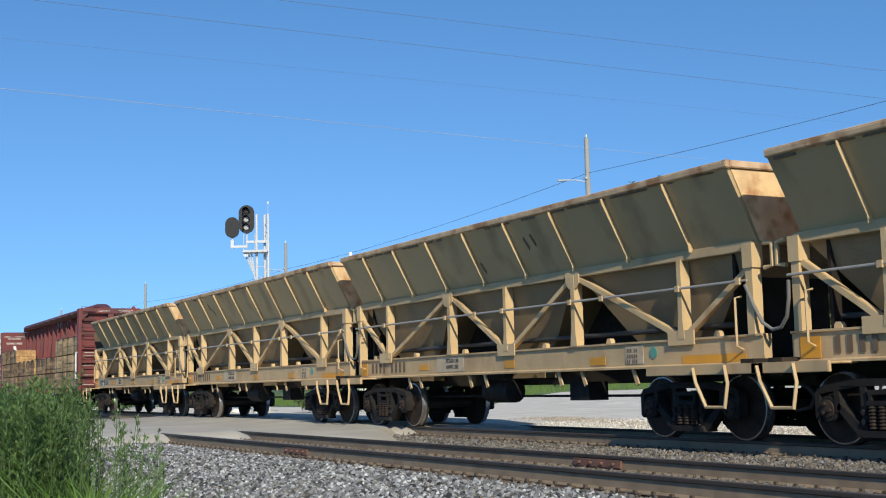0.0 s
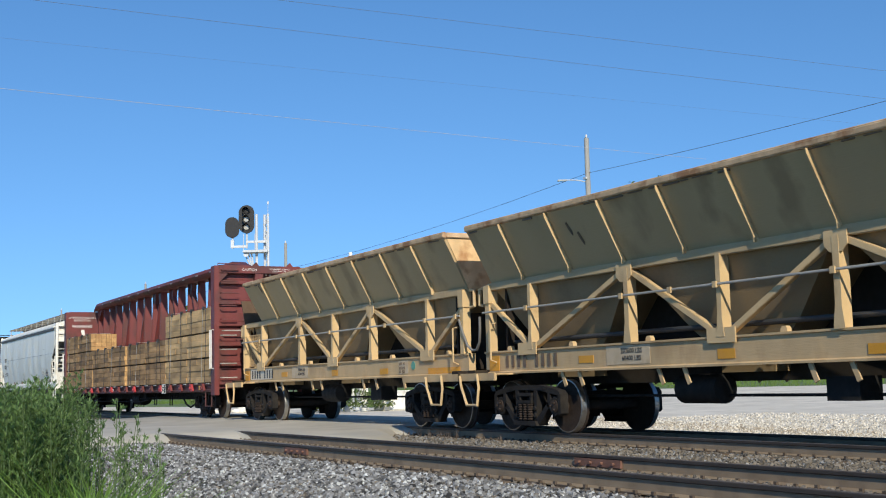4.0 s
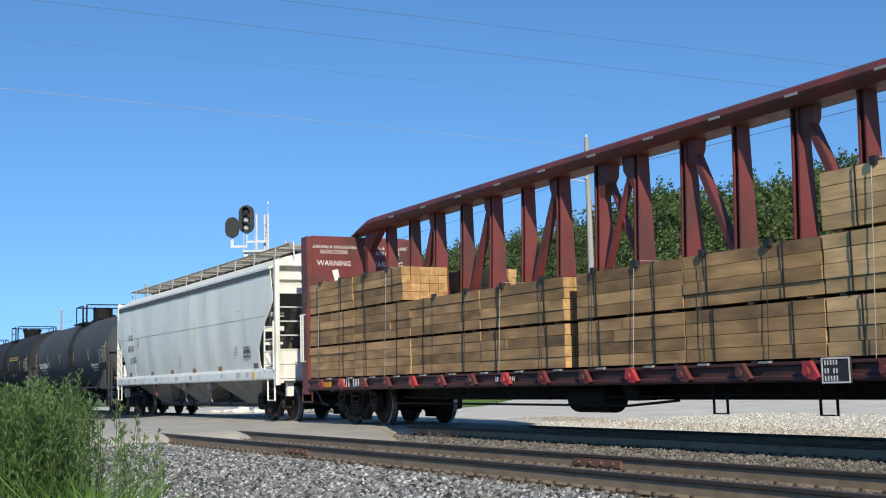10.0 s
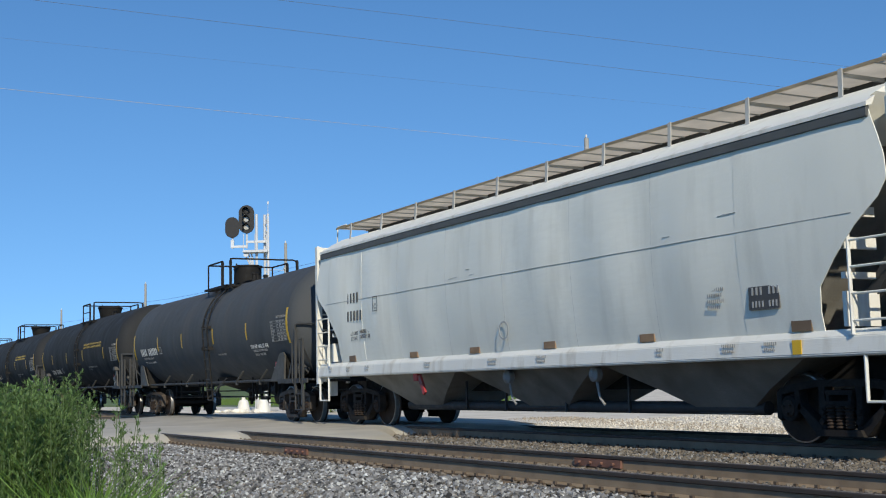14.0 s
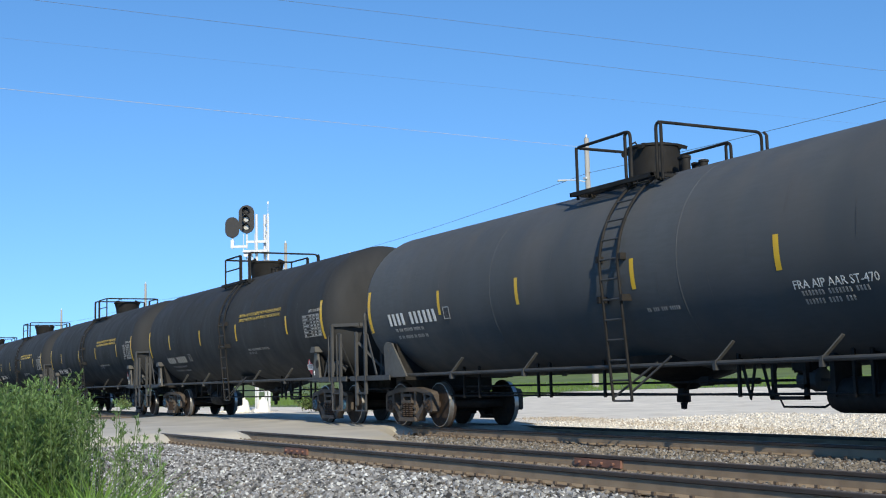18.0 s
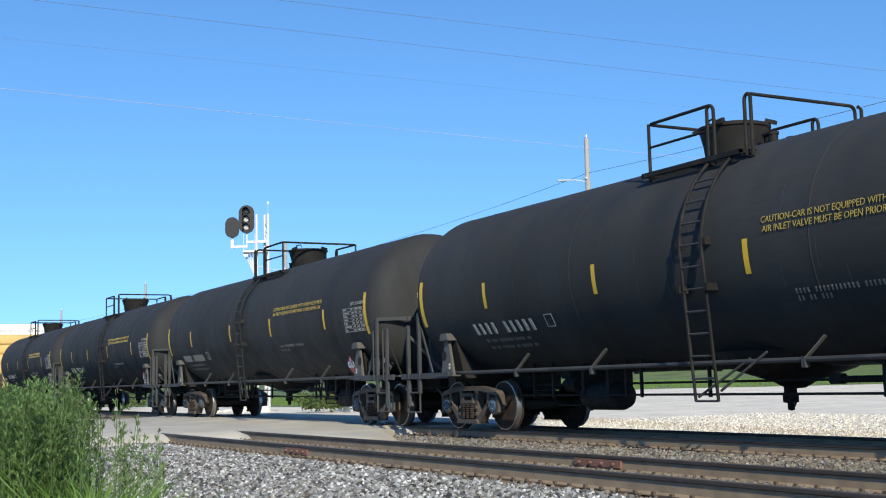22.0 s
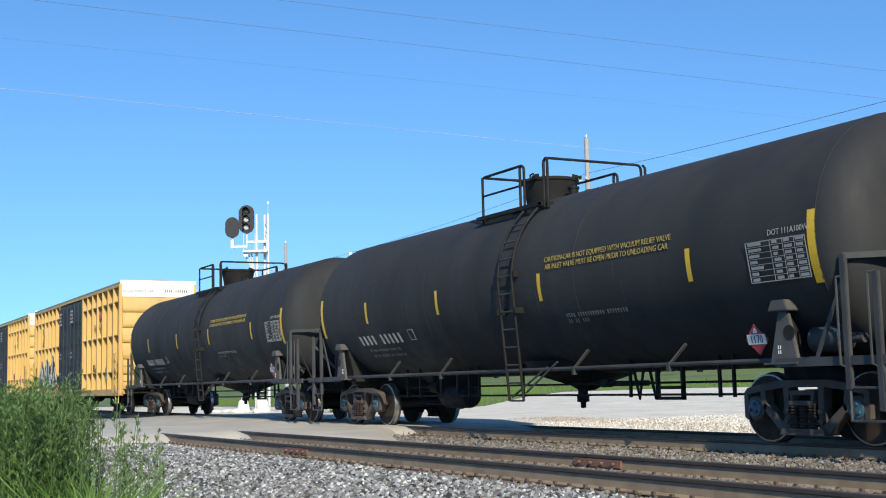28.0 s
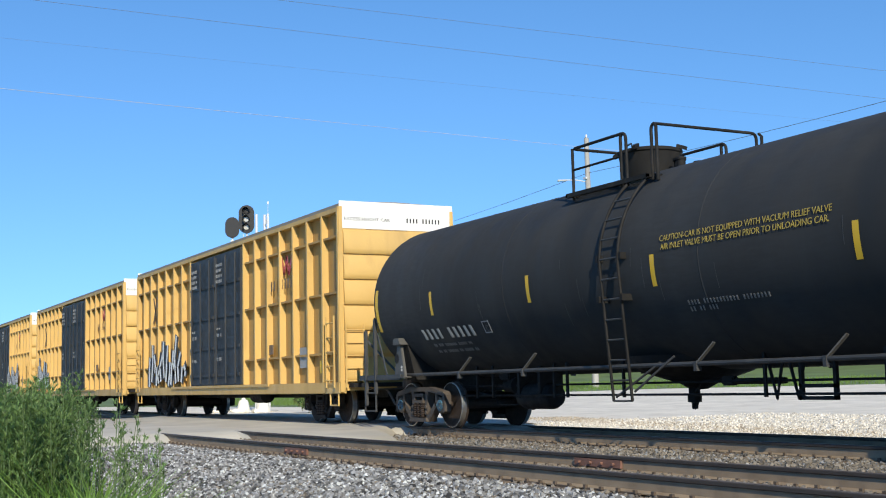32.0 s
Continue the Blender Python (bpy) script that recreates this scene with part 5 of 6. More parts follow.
    for x in (ax_ - .35, ax_ + .35):
        part("tank_strap", boxes((x - .04, x + .04, -.75, -.26, .60, 1.16)), gear_black, car)
    part("control_valve", shape(lathe, [(.07, -.2), (.13, -.17), (.13, .04), (.10, .06), (.16, .08), (.16, .20), (.05, .22)], (ax_ - .95, -.5, .82), "x", 14), gear_grey if slate else gear_black, car)
    part("valve_box", boxes((ax_ - 1.16, ax_ - .80, -.68, -.34, .92, 1.16)), gear_black, car, "", 0.03)
    part("brake_pipe", tubes(.016, [(ax_ - .56, -.5, .55), (ax_ - .75, -.5, .46), (ax_ - 1.5, -.5, .46), (ax_ - 1.6, -.5, .62), (-5.5, -.5, .70)], seg=6), gear_black, car)
    # saddles, stub sills, end platforms
    for s in (-1, 1):
        bm = bmesh.new()
        loft(bm, [[(s * 6.7, -1.25, .98), (s * 7.1, -1.25, .98), (s * 7.1, 1.25, .98), (s * 6.7, 1.25, .98)], [(s * 6.85, -1.36, 1.75), (s * 7.0, -1.36, 1.75), (s * 7.0, 1.36, 1.75), (s * 6.85, 1.36, 1.75)]])
        part("saddle", bm, gear_black, car)
        for y in (-1.44, 1.44):
            bm = bmesh.new()
            k = -1 if y < 0 else 1
            if slate:
                prism(bm, [(s * 6.20, 1.05), (s * 7.20, 1.05), (s * 7.26, 1.70), (s * 7.14, 1.79), (s * 6.88, 1.76)], "y", y - .02, y + .02)
                lathe(bm, [(.055, y + k * .021), (.055, y + k * .028)], (s * 7.06, 0, 1.60), "y", 12)
            else:
                prism(bm, [(s * 6.76, 1.03), (s * 7.26, 1.03), (s * 7.10, 1.70), (s * 6.94, 1.70)], "y", y - .03, y + .03)
                prism(bm, [(s * 6.82, 1.70), (s * 7.18, 1.70), (s * 7.13, 1.84), (s * 6.90, 1.84)], "y", y - .10, y + .12)
                bx(bm, s * 7.0 - .30, s * 7.0 + .30, y - .1, y + .1, 1.02, 1.05)
                disc = bmesh.new()
                lathe(disc, [(.10, y + k * .031), (.10, y + k * .034)], (s * 7.12, 0, 1.42), "y", 16)
                part("lifting_hole", disc, gear_black, car)
                bar_text([(0, .06, .045, "oo"), (0, 0, .045, "oo")], mark_white, car, s * 6.92, y - .036, 1.16) if k < 0 else None
            part("saddle_plate", bm, saddle_grey, car, "grey saddle plate", 0.01)
        part("stub_sill", boxes((s * 8.75 if s < 0 else 5.8, -5.8 if s < 0 else 8.75, -.33, .33, .72, 1.12)), gear_black, car, bevel=0.015)
        x0, x1 = sorted((s * 7.25, s * 8.85))
        part("end_platform", boxes((x0, x1, -1.36, 1.36, 1.05, 1.09)), gear_grey, car)
        bar_text([(0, 0, .05, "oooo ooooo ooooo"), (.9, 0, .05, "ooo ooooo")], mark_white, car, s * 7.9 - .75, -1.455, 1.025, gap=.1, fill=.45)
        # end posts with grab bars, cross rail, stays and steps
        for y in (-1.50, 1.50):
            k = -1 if y < 0 else 1
            part("end_post", boxes((s * 8.10 - .045, s * 8.10 + .045, y - .03, y + .03, .70, 2.30)), gear_grey, car, "", 0.008)
            part("end_post", boxes((s * 8.58 - .045, s * 8.58 + .045, y - .03, y + .03, .45, 2.07)), gear_grey, car, "", 0.008)
            for x, zt in ((8.10, 2.05), (8.58, 2.07)):
                xx = s * (x - .085)
                part("grab_bar", tubes(.016, [(s * x, y, zt), (xx, y + k * .05, zt - .01), (xx, y + k * .05, zt - .06), (xx, y + k * .05, 1.0), (s * x, y, .95)], seg=6), gear_grey, car)
            part("step", tubes(.021, [(s * 8.05, y, 1.02), (s * 8.10, y, .92), (s * 8.10, y, .34), (s * 8.64, y, .34), (s * 8.64, y, .88), (s * 8.60, y, 1.0)], seg=6), gear_grey, car, "hanging steel step")
            part("step_tread", boxes((min(s * 8.10, s * 8.64), max(s * 8.10, s * 8.64), y - .03, y + .03, .325, .345)), gear_grey, car)
            part("step_rung", tubes(.018, [(s * 8.10, y, .72), (s * 8.64, y, .72)], seg=6), gear_grey, car)
            part("stay", shape(beam, (s * 7.58, y * .985, 1.10), (s * 8.05, y * .985, 2.0), .02, .05), gear_grey, car)
            part("inner_stay", shape(beam, (s * 8.1, y * .62, 1.1), (s * 8.56, y * .98, 1.85), .02, .05), gear_grey, car)
            part("side_board", boxes((min(s * 6.9, s * 8.9), max(s * 6.9, s * 8.9), y - .018, y + .018, .99, 1.10)), gear_grey, car)
        # rail that bends round the tank head from post to post
        zr = 2.46 if slate else 2.29
        around = [(s * 8.10, -1.50, zr - .16), (s * 8.10, -1.50, zr), (s * 8.60, -1.02, zr), (s * 8.68, -.4, zr), (s * 8.68, .4, zr), (s * 8.60, 1.02, zr), (s * 8.10, 1.50, zr), (s * 8.10, 1.50, zr - .16)]
        if slate:
            part("cross_rail", tubes(.028, bend(around, .14), seg=8), gear_grey, car, "bent cross handrail")
        else:
            bm = bmesh.new()
            for p, q in zip(around[1:], around[2:-1]):
                beam(bm, p, q, .05, .075)
            part("cross_rail", bm, gear_grey, car, "angle-iron cross rail")
        part("sill_gusset", shape(prism, [(s * 7.3, 1.12), (s * 8.7, 1.12), (s * 8.45, 1.5), (s * 7.9, 1.75)], "y", -.33, -.3), gear_black, car)
        part("uncoupling_lever", tubes(.016, [(s * 8.95, -1.40, .88), (s * 8.95, -1.2, .80), (s * 8.95, -.2, .80), (s * 9.0, -.05, .92)], seg=6), gear_grey, car)
    lead = 7.55
    part("brake_cylinder", shape(lathe, [(.05, -.3), (.17, -.28), (.17, .2), (.06, .24), (.06, .5)], (lead, -1.15, 1.32), "x", 16), gear_grey, car, "brake cylinder on the end platform")
    part("brake_stand", boxes((8.56, 8.66, -.5, -.2, 1.1, 2.3)), gear_grey, car)
    part("brake_wheel", tubes(.018, [(8.72, -.35 + .25 * math.cos(a), 2.15 + .25 * math.sin(a)) for a in [k * math.pi / 9 for k in range(19)]], seg=6), gear_black, car)
    coupler(car, 8.6, 1)
    coupler(car, -8.6, -1)
    for x in (6.9, -6.9):
        bogie(car, x, cap, "pale")


mark_low = shader("mark_low", (0.17, 0.17, 0.165), 0.6, vary=0.2)
mark_amber = shader("mark_amber", (0.38, 0.28, 0.05), 0.5, vary=0.1)
tank_wagon(-31.2, tank_slate, True, "plain", "oooo oooooo", -6.78, False, .63)
R, ZC, HALF = 1.615, 2.612, 7.79
for k in range(4):
    tank_wagon((-49.25, -67.42, -85.72, -103.92)[k], tank_black, False, "blue", "oooo ooooo", -6.50 if k == 1 else -5.93, k == 1, .14 if k == 1 else 0.0)


# ---- boxcars ----
def boxcar(place, graffiti):
    car = thing("boxcar", "tall yellow ribbed boxcar with black plug doors and white top band", "boxcar", "yellow boxcars")
    moving.append((car, place))
    H, W, L = 5.03, 1.44, 9.22
    body = part("body", boxes((-L, L, -W + .08, W - .08, .95, H)), box_sheet_shaded, car, "yellow side sheets, road-dirty and darkened for grazing sun")
    bm = bmesh.new()
    prism(bm, [(-W - .06, H - .02), (W + .06, H - .02), (W + .06, H + .06), (W - .1, H + .12), (0, H + .16), (-W + .1, H + .12), (-W - .06, H + .06)], "x", -L - .02, L + .02)
    part("roof", bm, roof_dull, car, "dull sheet-metal roof")
    for y in (-W, W):
        s = 1 if y > 0 else -1
        lo, hi = sorted((y - s * .10, y + s * .08))
        part("side_sill", boxes((-L, L, lo, hi, .72, .98)), box_yellow, car, bevel=0.01)
        part("top_plate", boxes((-L, L, lo, hi, H - .12, H - .02)), box_yellow, car)
        xs = [2.55 + .95 * k for k in range(8)]
        for x in xs + [-v for v in xs]:
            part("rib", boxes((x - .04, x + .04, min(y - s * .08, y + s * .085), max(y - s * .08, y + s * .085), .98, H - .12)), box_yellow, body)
        # rails take the darkened sheet colour to read as shadow lines
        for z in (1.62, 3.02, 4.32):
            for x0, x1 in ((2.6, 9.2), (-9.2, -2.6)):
                part("rail", boxes((x0, x1, min(y - s * .08, y + s * .05), max(y - s * .08, y + s * .05), z, z + .05)), box_sheet_shaded, body)
        # doors
        for x0, x1 in ((-2.42, -.04), (.04, 2.36)):
            door = part("door", boxes((x0, x1, min(y - s * .09, y + s * .09), max(y - s * .09, y + s * .09), 1.0, H - .2)), door_black, car, "black plug door", 0.01)
            for x in (x0 + .3, (x0 + x1) / 2, x1 - .3):
                part("door_bar", tubes(.028, [(x, y + s * .15, 1.05), (x, y + s * .15, H - .3)], seg=7), door_black, door)
            for z in (1.25, 2.05, 2.95, 3.9):
                part("door_rib", boxes((x0 + .05, x1 - .05, min(y + s * .09, y + s * .125), max(y + s * .09, y + s * .125), z, z + .09)), door_black, door)
            if s < 0:
                bar_text([(.15, 0.3, .09, "ooooooooo"), (.15, .14, .09, "oooooooo"), (.15, -.02, .09, "oooooo oo"), (.15, -.18, .09, "ooooooooo")], mark_grey, door, x0 + .15, y - .165, 4.15)
                bar_text([(.2, 0, .1, "oo ooo"), (.2, .7, .1, "ooo oo"), (.2, .9, .06, "ooo ooo")], mark_grey, door, x0 + .2, y - .165, 1.7)
        part("door_track", boxes((-4.6, 4.6, min(y, y + s * .12), max(y, y + s * .12), .92, .99)), box_yellow, car)
    # ends
    for s in (-1, 1):
        x = s * L
        end = part("end_wall", boxes((min(x, x + s * .03), max(x, x + s * .03), -W - .05, W + .05, .78, H)), box_yellow, car, "yellow end wall")
        for z in (.98, 1.57, 2.16, 2.75, 3.34, 3.93):
            bm = bmesh.new()
            prism(bm, [(x + s * .03, z), (x + s * .03, z + .56), (x + s * .06, z + .52), (x + s * .105, z + .12), (x + s * .10, z + .05), (x + s * .07, z)], "y", -W + .04, W - .04)
            part("end_rib", bm, box_yellow, end)
        part("top_band", boxes((min(x + s * .031, x + s * .04), max(x + s * .031, x + s * .04), -W - .05, W + .05, 4.52, H + .13)), mark_white, end, "white height band")
        for y in (-W - .02, W + .02):
            part("corner_post", boxes((min(x - s * .12, x + s * .045), max(x - s * .12, x + s * .045), y - .045, y + .045, .75, H)), box_yellow, end)
        words(W_EXCESS, mark_black, end, x + s * .042, -.78 * s, 4.74, 0, 90 * s)
        bar_text([(-.5, 0, .11, "oooo oooooo")], mark_black, end, x + s * .043, .75 * s, 4.70, 0, 90 * s, "car mark, plain bars")
        bar_text([(-.9, 0, .035, "oooooo oooo ooooooo oooooo oooooo oooooo"), (-.6, -.07, .035, "ooooooo ooooooo oooooo")], mark_brown, end, x + s * .036, .1, 4.50, 0, 90 * s)
        part("end_ladder", shape(ladder, -W + .05, -W + .5, x + s * .12, .85, 2.3, 5, .016, .02, "y"), box_yellow, end)
        part("side_ladder", shape(ladder, x - s * .62, x - s * .15, -W - .14, .85, 2.5, 5, .016, .022), box_yellow, car)
        part("platform", boxes((min(x, x + s * .3), max(x, x + s * .3), -1.3, 1.3, .85, .95)), gear_black, car)
        stirrup(car, x - s * .6, x - s * .12, -W - .05, .8, .45, box_yellow, .022)
    # marks and spray paint on the near side
    y = -W - .004
    bar_text([(0, 0, .26, "oooo oooooo"), (0, -.4, .09, "oooooo oooo ooooo")], mark_brown, car, 4.2, y, 3.4, label="faded car mark, plain bars")
    bm = bmesh.new()
    for dx, w in ((0, .22), (.36, .2), (.7, .24)):
        beam(bm, (5.2 + dx, y, 3.75), (5.2 + dx + w, y, 4.22), .004, .10)
        beam(bm, (5.2 + dx + w, y, 4.22), (5.2 + dx + w * 1.7, y, 3.75), .004, .10)
    part("emblem", bm, mark_red, car, "faded red emblem, plain strokes")
    bm = bmesh.new()
    for dx in (0, .35):
        beam(bm, (-7.2 + dx, y, 3.2), (-6.7 + dx, y, 4.1), .004, .12)
        beam(bm, (-6.7 + dx, y, 3.2), (-7.2 + dx, y, 4.1), .004, .12)
    part("emblem", bm, mark_brown, car, "faded emblem, plain strokes")
    part("notice_plate", boxes((6.6, 7.1, y - .004, y, 1.35, 1.85)), mark_grey, car, "grey notice plate")
    part("label_patch", boxes((7.9, 8.3, y - .004, y, 1.2, 1.5)), mark_yellow, car)
    part("card_board", boxes((4.4, 4.75, y - .03, y, 1.75, 2.0)), mark_brown, car)
    rnd = random.Random(int(place))
    x0, x1 = graffiti
    bm, bm2 = bmesh.new(), bmesh.new()
    n = int((x1 - x0) / .30)
    for k in range(n):
        x, z = x0 + (x1 - x0) * k / n, 1.0 + .2 * rnd.random()
        top = 2.0 + .45 * math.sin(k * 1.3) + .3 * rnd.random()
        if k % 4 == 2:
            z, top = top - .2, z + .3
        for b, w, o in ((bm2, .50, -.088), (bm, .15, -.092)):
            pts = [(x, y + o, z), (x + .16 * math.sin(k), y + o, (z + top) / 2), (x + .05 + .2 * rnd.random(), y + o, top)]
            beam(b, pts[0], pts[1], .003, w, (1, 0, 0))
            beam(b, pts[1], pts[2], .003, w * .8, (1, 0, 0))
    tagged(part("spray_paint", bm2, mark_black, car, "black spray-painted strokes"), kind="stuff")
    tagged(part("spray_paint", bm, mark_white, car, "white spray-painted strokes"), kind="stuff")
    part("centre_sill", boxes((-L, L, -.3, .3, .6, .95)), gear_black, car)
    part("brake_tank", shape(lathe, [(.1, -.5), (.22, -.45), (.22, .45), (.1, .5)], (1.5, -.6, .68), "x", 16), gear_black, car)
    coupler(car, L, 1)
    coupler(car, -L, -1)
    for x in (7.05, -7.05):
        bogie(car, x)


boxcar(-123.15, (-7.4, -2.9))
boxcar(-143.75, (-8.6, -5.6))
boxcar(-164.35, (2.0, 6.0))


# ---- ground ----
KNOTS = [(-900, -.75), (-60, -.75), (-10.5, -.72), (-8.6, -.52), (-7.4, -.32), (-6.3, -.205), (1.7, -.205), (3.0, -.33), (9, -.34), (14, -.34), (16, -.34), (25, -.32),
         (42, .1), (60, .55), (78, 1.2), (90, 2.4), (105, 10), (126, 22), (150, 26), (300, 30), (900, 30)]


def height(y):
    for (a, za), (b, zb) in zip(KNOTS, KNOTS[1:]):
        if a <= y <= b:
            return za + (zb - za) * (y - a) / (b - a)
    return KNOTS[-1][1]


def sheet(name, rows, mat, lift=0.0, nx=24):
    """A strip of ground: (y, left x, right x) rows."""
    bm = bmesh.new()
    prev = None
    for y, x0, x1 in rows:
        cur = [bm.verts.new((x0 + (x1 - x0) * k / nx, y, height(y) + lift)) for k in range(nx + 1)]
        if prev:
            for k in range(nx):
                bm.faces.new((prev[k], prev[k + 1], cur[k + 1], cur[k]))
        prev = cur
    return new(name, data(name, bm, mat, 0, True))


ground_mat = shader("grass_ground", (0.105, 0.155, 0.045), 0.95, vary=0.35, scale=0.25, grain=25, bump=0.4, dirt=(0.17, 0.15, 0.10), amount=0.25, dirt_scale=0.15, edge=0.3)
gravel_mat = shader("gravel_lot", (0.66, 0.61, 0.515), 0.9, vary=0.14, scale=0.5, grain=14, bump=0.6, dirt=(0.47, 0.42, 0.34), amount=0.42, dirt_scale=1.6, edge=0.3)
bed_mat = shader("ballast_bed", (0.13, 0.112, 0.092), 0.95, vary=0.3, scale=6, grain=45, bump=0.8, dirt=(0.075, 0.06, 0.048), amount=0.45, dirt_scale=2.5, edge=0.3)
tagged(sheet("ground", [(y, -1600, 700) for y, _ in KNOTS], ground_mat), "grassy ground rising to a wooded bluff", "ground", kind="structure")
bed = [(y, -300, 80) for y in (-8.6, -7.4, -6.3, 1.7, 3.0)]
tagged(sheet("ballast_bed", bed, bed_mat, 0.006, 60), "grey-brown gravel bed under the tracks", "ballast", kind="structure")
lot = [(2.2, -110, 90), (3.0, -110, 90), (9, -100, 90), (14, -78, 90), (16, -52, 90), (19.3, -54.6, 90), (32, -70.5, 92), (39, -76.6, 95), (43, -69.4, 96), (44.6, -58.6, 96), (46.5, -50, 97)]
tagged(sheet("pavement_lot", lot, gravel_mat, 0.008, 40), "pale gravel lot behind the tracks", "gravel lot", kind="structure")

# road crossing the tracks, flush with the rails, ragged asphalt edge
EDGE = [(-12.5, -26.5, -.66), (-10.5, -26.3, -.55), (-8.6, -26.0, -.30), (-7.0, -25.4, -.06), (-6.0, -24.9, .004), (-5.3, -24.7, .004), (-4.2, -24.5, .004), (-3.75, -21.6, -.01), (-3.2, -20.3, -.05), (-2.5, -20.6, -.04), (-1.7, -22.6, -.03),
        (-1.0, -24.0, .003), (.2, -21.2, .003), (.9, -20.6, -.003), (1.8, -22.4, -.03), (3.2, -25.6, -.04), (4.6, -28.0, -.12), (6.5, -31, -.36)]
bm = bmesh.new()
prev = None
for y, xe, z in EDGE:
    wob = .12 * math.sin(y * 5)
    row = [bm.verts.new((x, y, zz)) for x, zz in ((-43, z - .3), (-42, z), (-34, z), (-29, z), (xe - .5 + wob, z), (xe - .12 + wob, z - .02), (xe + .2 + wob, z - .12), (xe + .75 + wob, min(z - .2, -.30)))]
    if prev:
        for k in range(7):
            bm.faces.new((prev[k], prev[k + 1], row[k + 1], row[k]))
    prev = row
road = tagged(new("road_crossing", data("road", bm, concrete)), "sun-bleached road surface crossing both tracks", "road", kind="structure")


# ---- tracks ----
def rail_mesh(x0, x1):
    bm = bmesh.new()
    half = [(.07, -.18), (.07, -.168), (.012, -.148), (.009, -.048), (.034, -.036), (.036, -.008), (.030, 0)]
    poly = half + [(-a, b) for a, b in half[::-1]]
    prism(bm, poly, "x", x0, x1)
    bm.normal_update()
    # head sides and underside take the colour that holds the shadow
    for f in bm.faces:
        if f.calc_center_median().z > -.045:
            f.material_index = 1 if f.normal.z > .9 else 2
    return data("rail", bm, [rail_steel, rail_top, rail_head_shade], 0, False)


RAIL = rail_mesh(-300, 80)
TIE = data("tie", boxes((-.115, .115, -1.3, 1.3, -.36, -.176)), tie_wood, 0.012)
bm = boxes((-.18, .18, -.10, .10, -.186, -.166), (-.15, -.11, -.115, -.085, -.17, -.135), (.11, .15, .085, .115, -.17, -.135), (.11, .15, -.115, -.085, -.17, -.14))
PLATE = data("tie_plate", bm, plate_rust)


def track(name, y, turn, label):
    t = thing(name, label, "railway track", kind="structure")
    t.matrix_basis = pose(-7, y, 0, 0, 0, turn)
    for s in (-.7535, .7535):
        part("rail", RAIL, None, t, "rusty steel rail").location = (0, s, 0)
    rnd = random.Random(int(abs(y) * 10))
    for k in range(60):
        x = 3.5 - .53 * k
        if x < -18.6:
            break
        o = part("tie", TIE, None, t)
        o.matrix_basis = pose(x, rnd.uniform(-.05, .05), rnd.uniform(-.012, .004), 0, 0, rnd.uniform(-1.2, 1.2))
        for s in (-.7535, .7535):
            part("tie_plate", PLATE, None, t).location = (x, s, 0)
    return t


track("track_far", 0.0, 0.0, "worn railway track that carries the train")
near = track("track_near", -4.66, 0.75, "empty rusty railway track on wooden ties")


def joint(t, x, s, red):
    bm = bmesh.new()
    for k in (-1, 1):
        y = s + k * .03
        prism(bm, [(y - .018, -.14), (y + .018, -.14), (y + .014, -.05), (y - .014, -.05)], "x", x - .46, x + .46)
        for b in range(4):
            lathe(bm, [(.018, y + k * .012), (.018, y + k * .05)], (x - .34 + .225 * b, 0, -.095), "y", 6)
    part("joint_bar", bm, joint_rust if red else rail_steel, t, "red-brown bolted joint bar")


# ---- loose stone ----
def stones(name, n, pick, size, mat, label, seed):
    r = np.random.default_rng(seed)
    cube = np.array([[x, y, z] for x in (-1, 1) for y in (-1, 1) for z in (-1, 1)], float)
    faces = np.array([(0, 1, 3, 2), (4, 6, 7, 5), (0, 4, 5, 1), (2, 3, 7, 6), (0, 2, 6, 4), (1, 5, 7, 3)])
    p = pick(r, n)
    v = cube[None] * (r.uniform(.45, 1.0, (n, 8, 3)))
    q = r.normal(size=(n, 4))
    q /= np.linalg.norm(q, axis=1, keepdims=True)
    w, x, y, z = q.T
    rot = np.stack([1 - 2 * (y * y + z * z), 2 * (x * y - z * w), 2 * (x * z + y * w), 2 * (x * y + z * w), 1 - 2 * (x * x + z * z), 2 * (y * z - x * w),
                    2 * (x * z - y * w), 2 * (y * z + x * w), 1 - 2 * (x * x + y * y)], 1).reshape(n, 3, 3)
    v *= (r.uniform(*size, (n, 1, 1)) * r.uniform(.6, 1.1, (n, 1, 3))) / 2
    v = np.einsum("nij,nkj->nki", rot, v) + p[:, None]
    me = bpy.data.meshes.new(name)
    me.from_pydata(v.reshape(-1, 3), [], (faces[None] + 8 * np.arange(n)[:, None, None]).reshape(-1, 4))
    me.materials.append(mat)
    return tagged(new(name, me), label, "gravel", kind="stuff")


def spread(x0, x1, y0, y1, lift=0.012):
    def pick(r, n):
        # thinner with distance down the track
        x = x1 - (x1 - x0) * r.random(n) ** 1.15
        y = r.uniform(y0, y1, n) + .013 * (x + 7)
        hs = np.interp(y, [k[0] for k in KNOTS], [k[1] for k in KNOTS])
        return np.stack([x, y, hs + lift + r.uniform(-.01, .02, n)], 1)
    return pick


stones("ballast_shoulder_pale", 6500, spread(-27, -4.5, -8.9, -5.75, .02), (.03, .06), stone_white, "loose white crushed stone", 11)
stones("ballast_shoulder", 32000, spread(-27, -4.5, -8.9, -5.75), (.035, .075), stone, "loose grey and white crushed stone", 1)
stones("ballast_shoulder_warm", 6000, spread(-27, -4.5, -8.9, -5.5), (.03, .06), stone_warm, "rusty brown crushed stone", 2)
stones("ballast_between", 11000, spread(-24, -5, -3.75, -.85), (.03, .07), stone_warm, "brownish crushed stone between the tracks", 3)
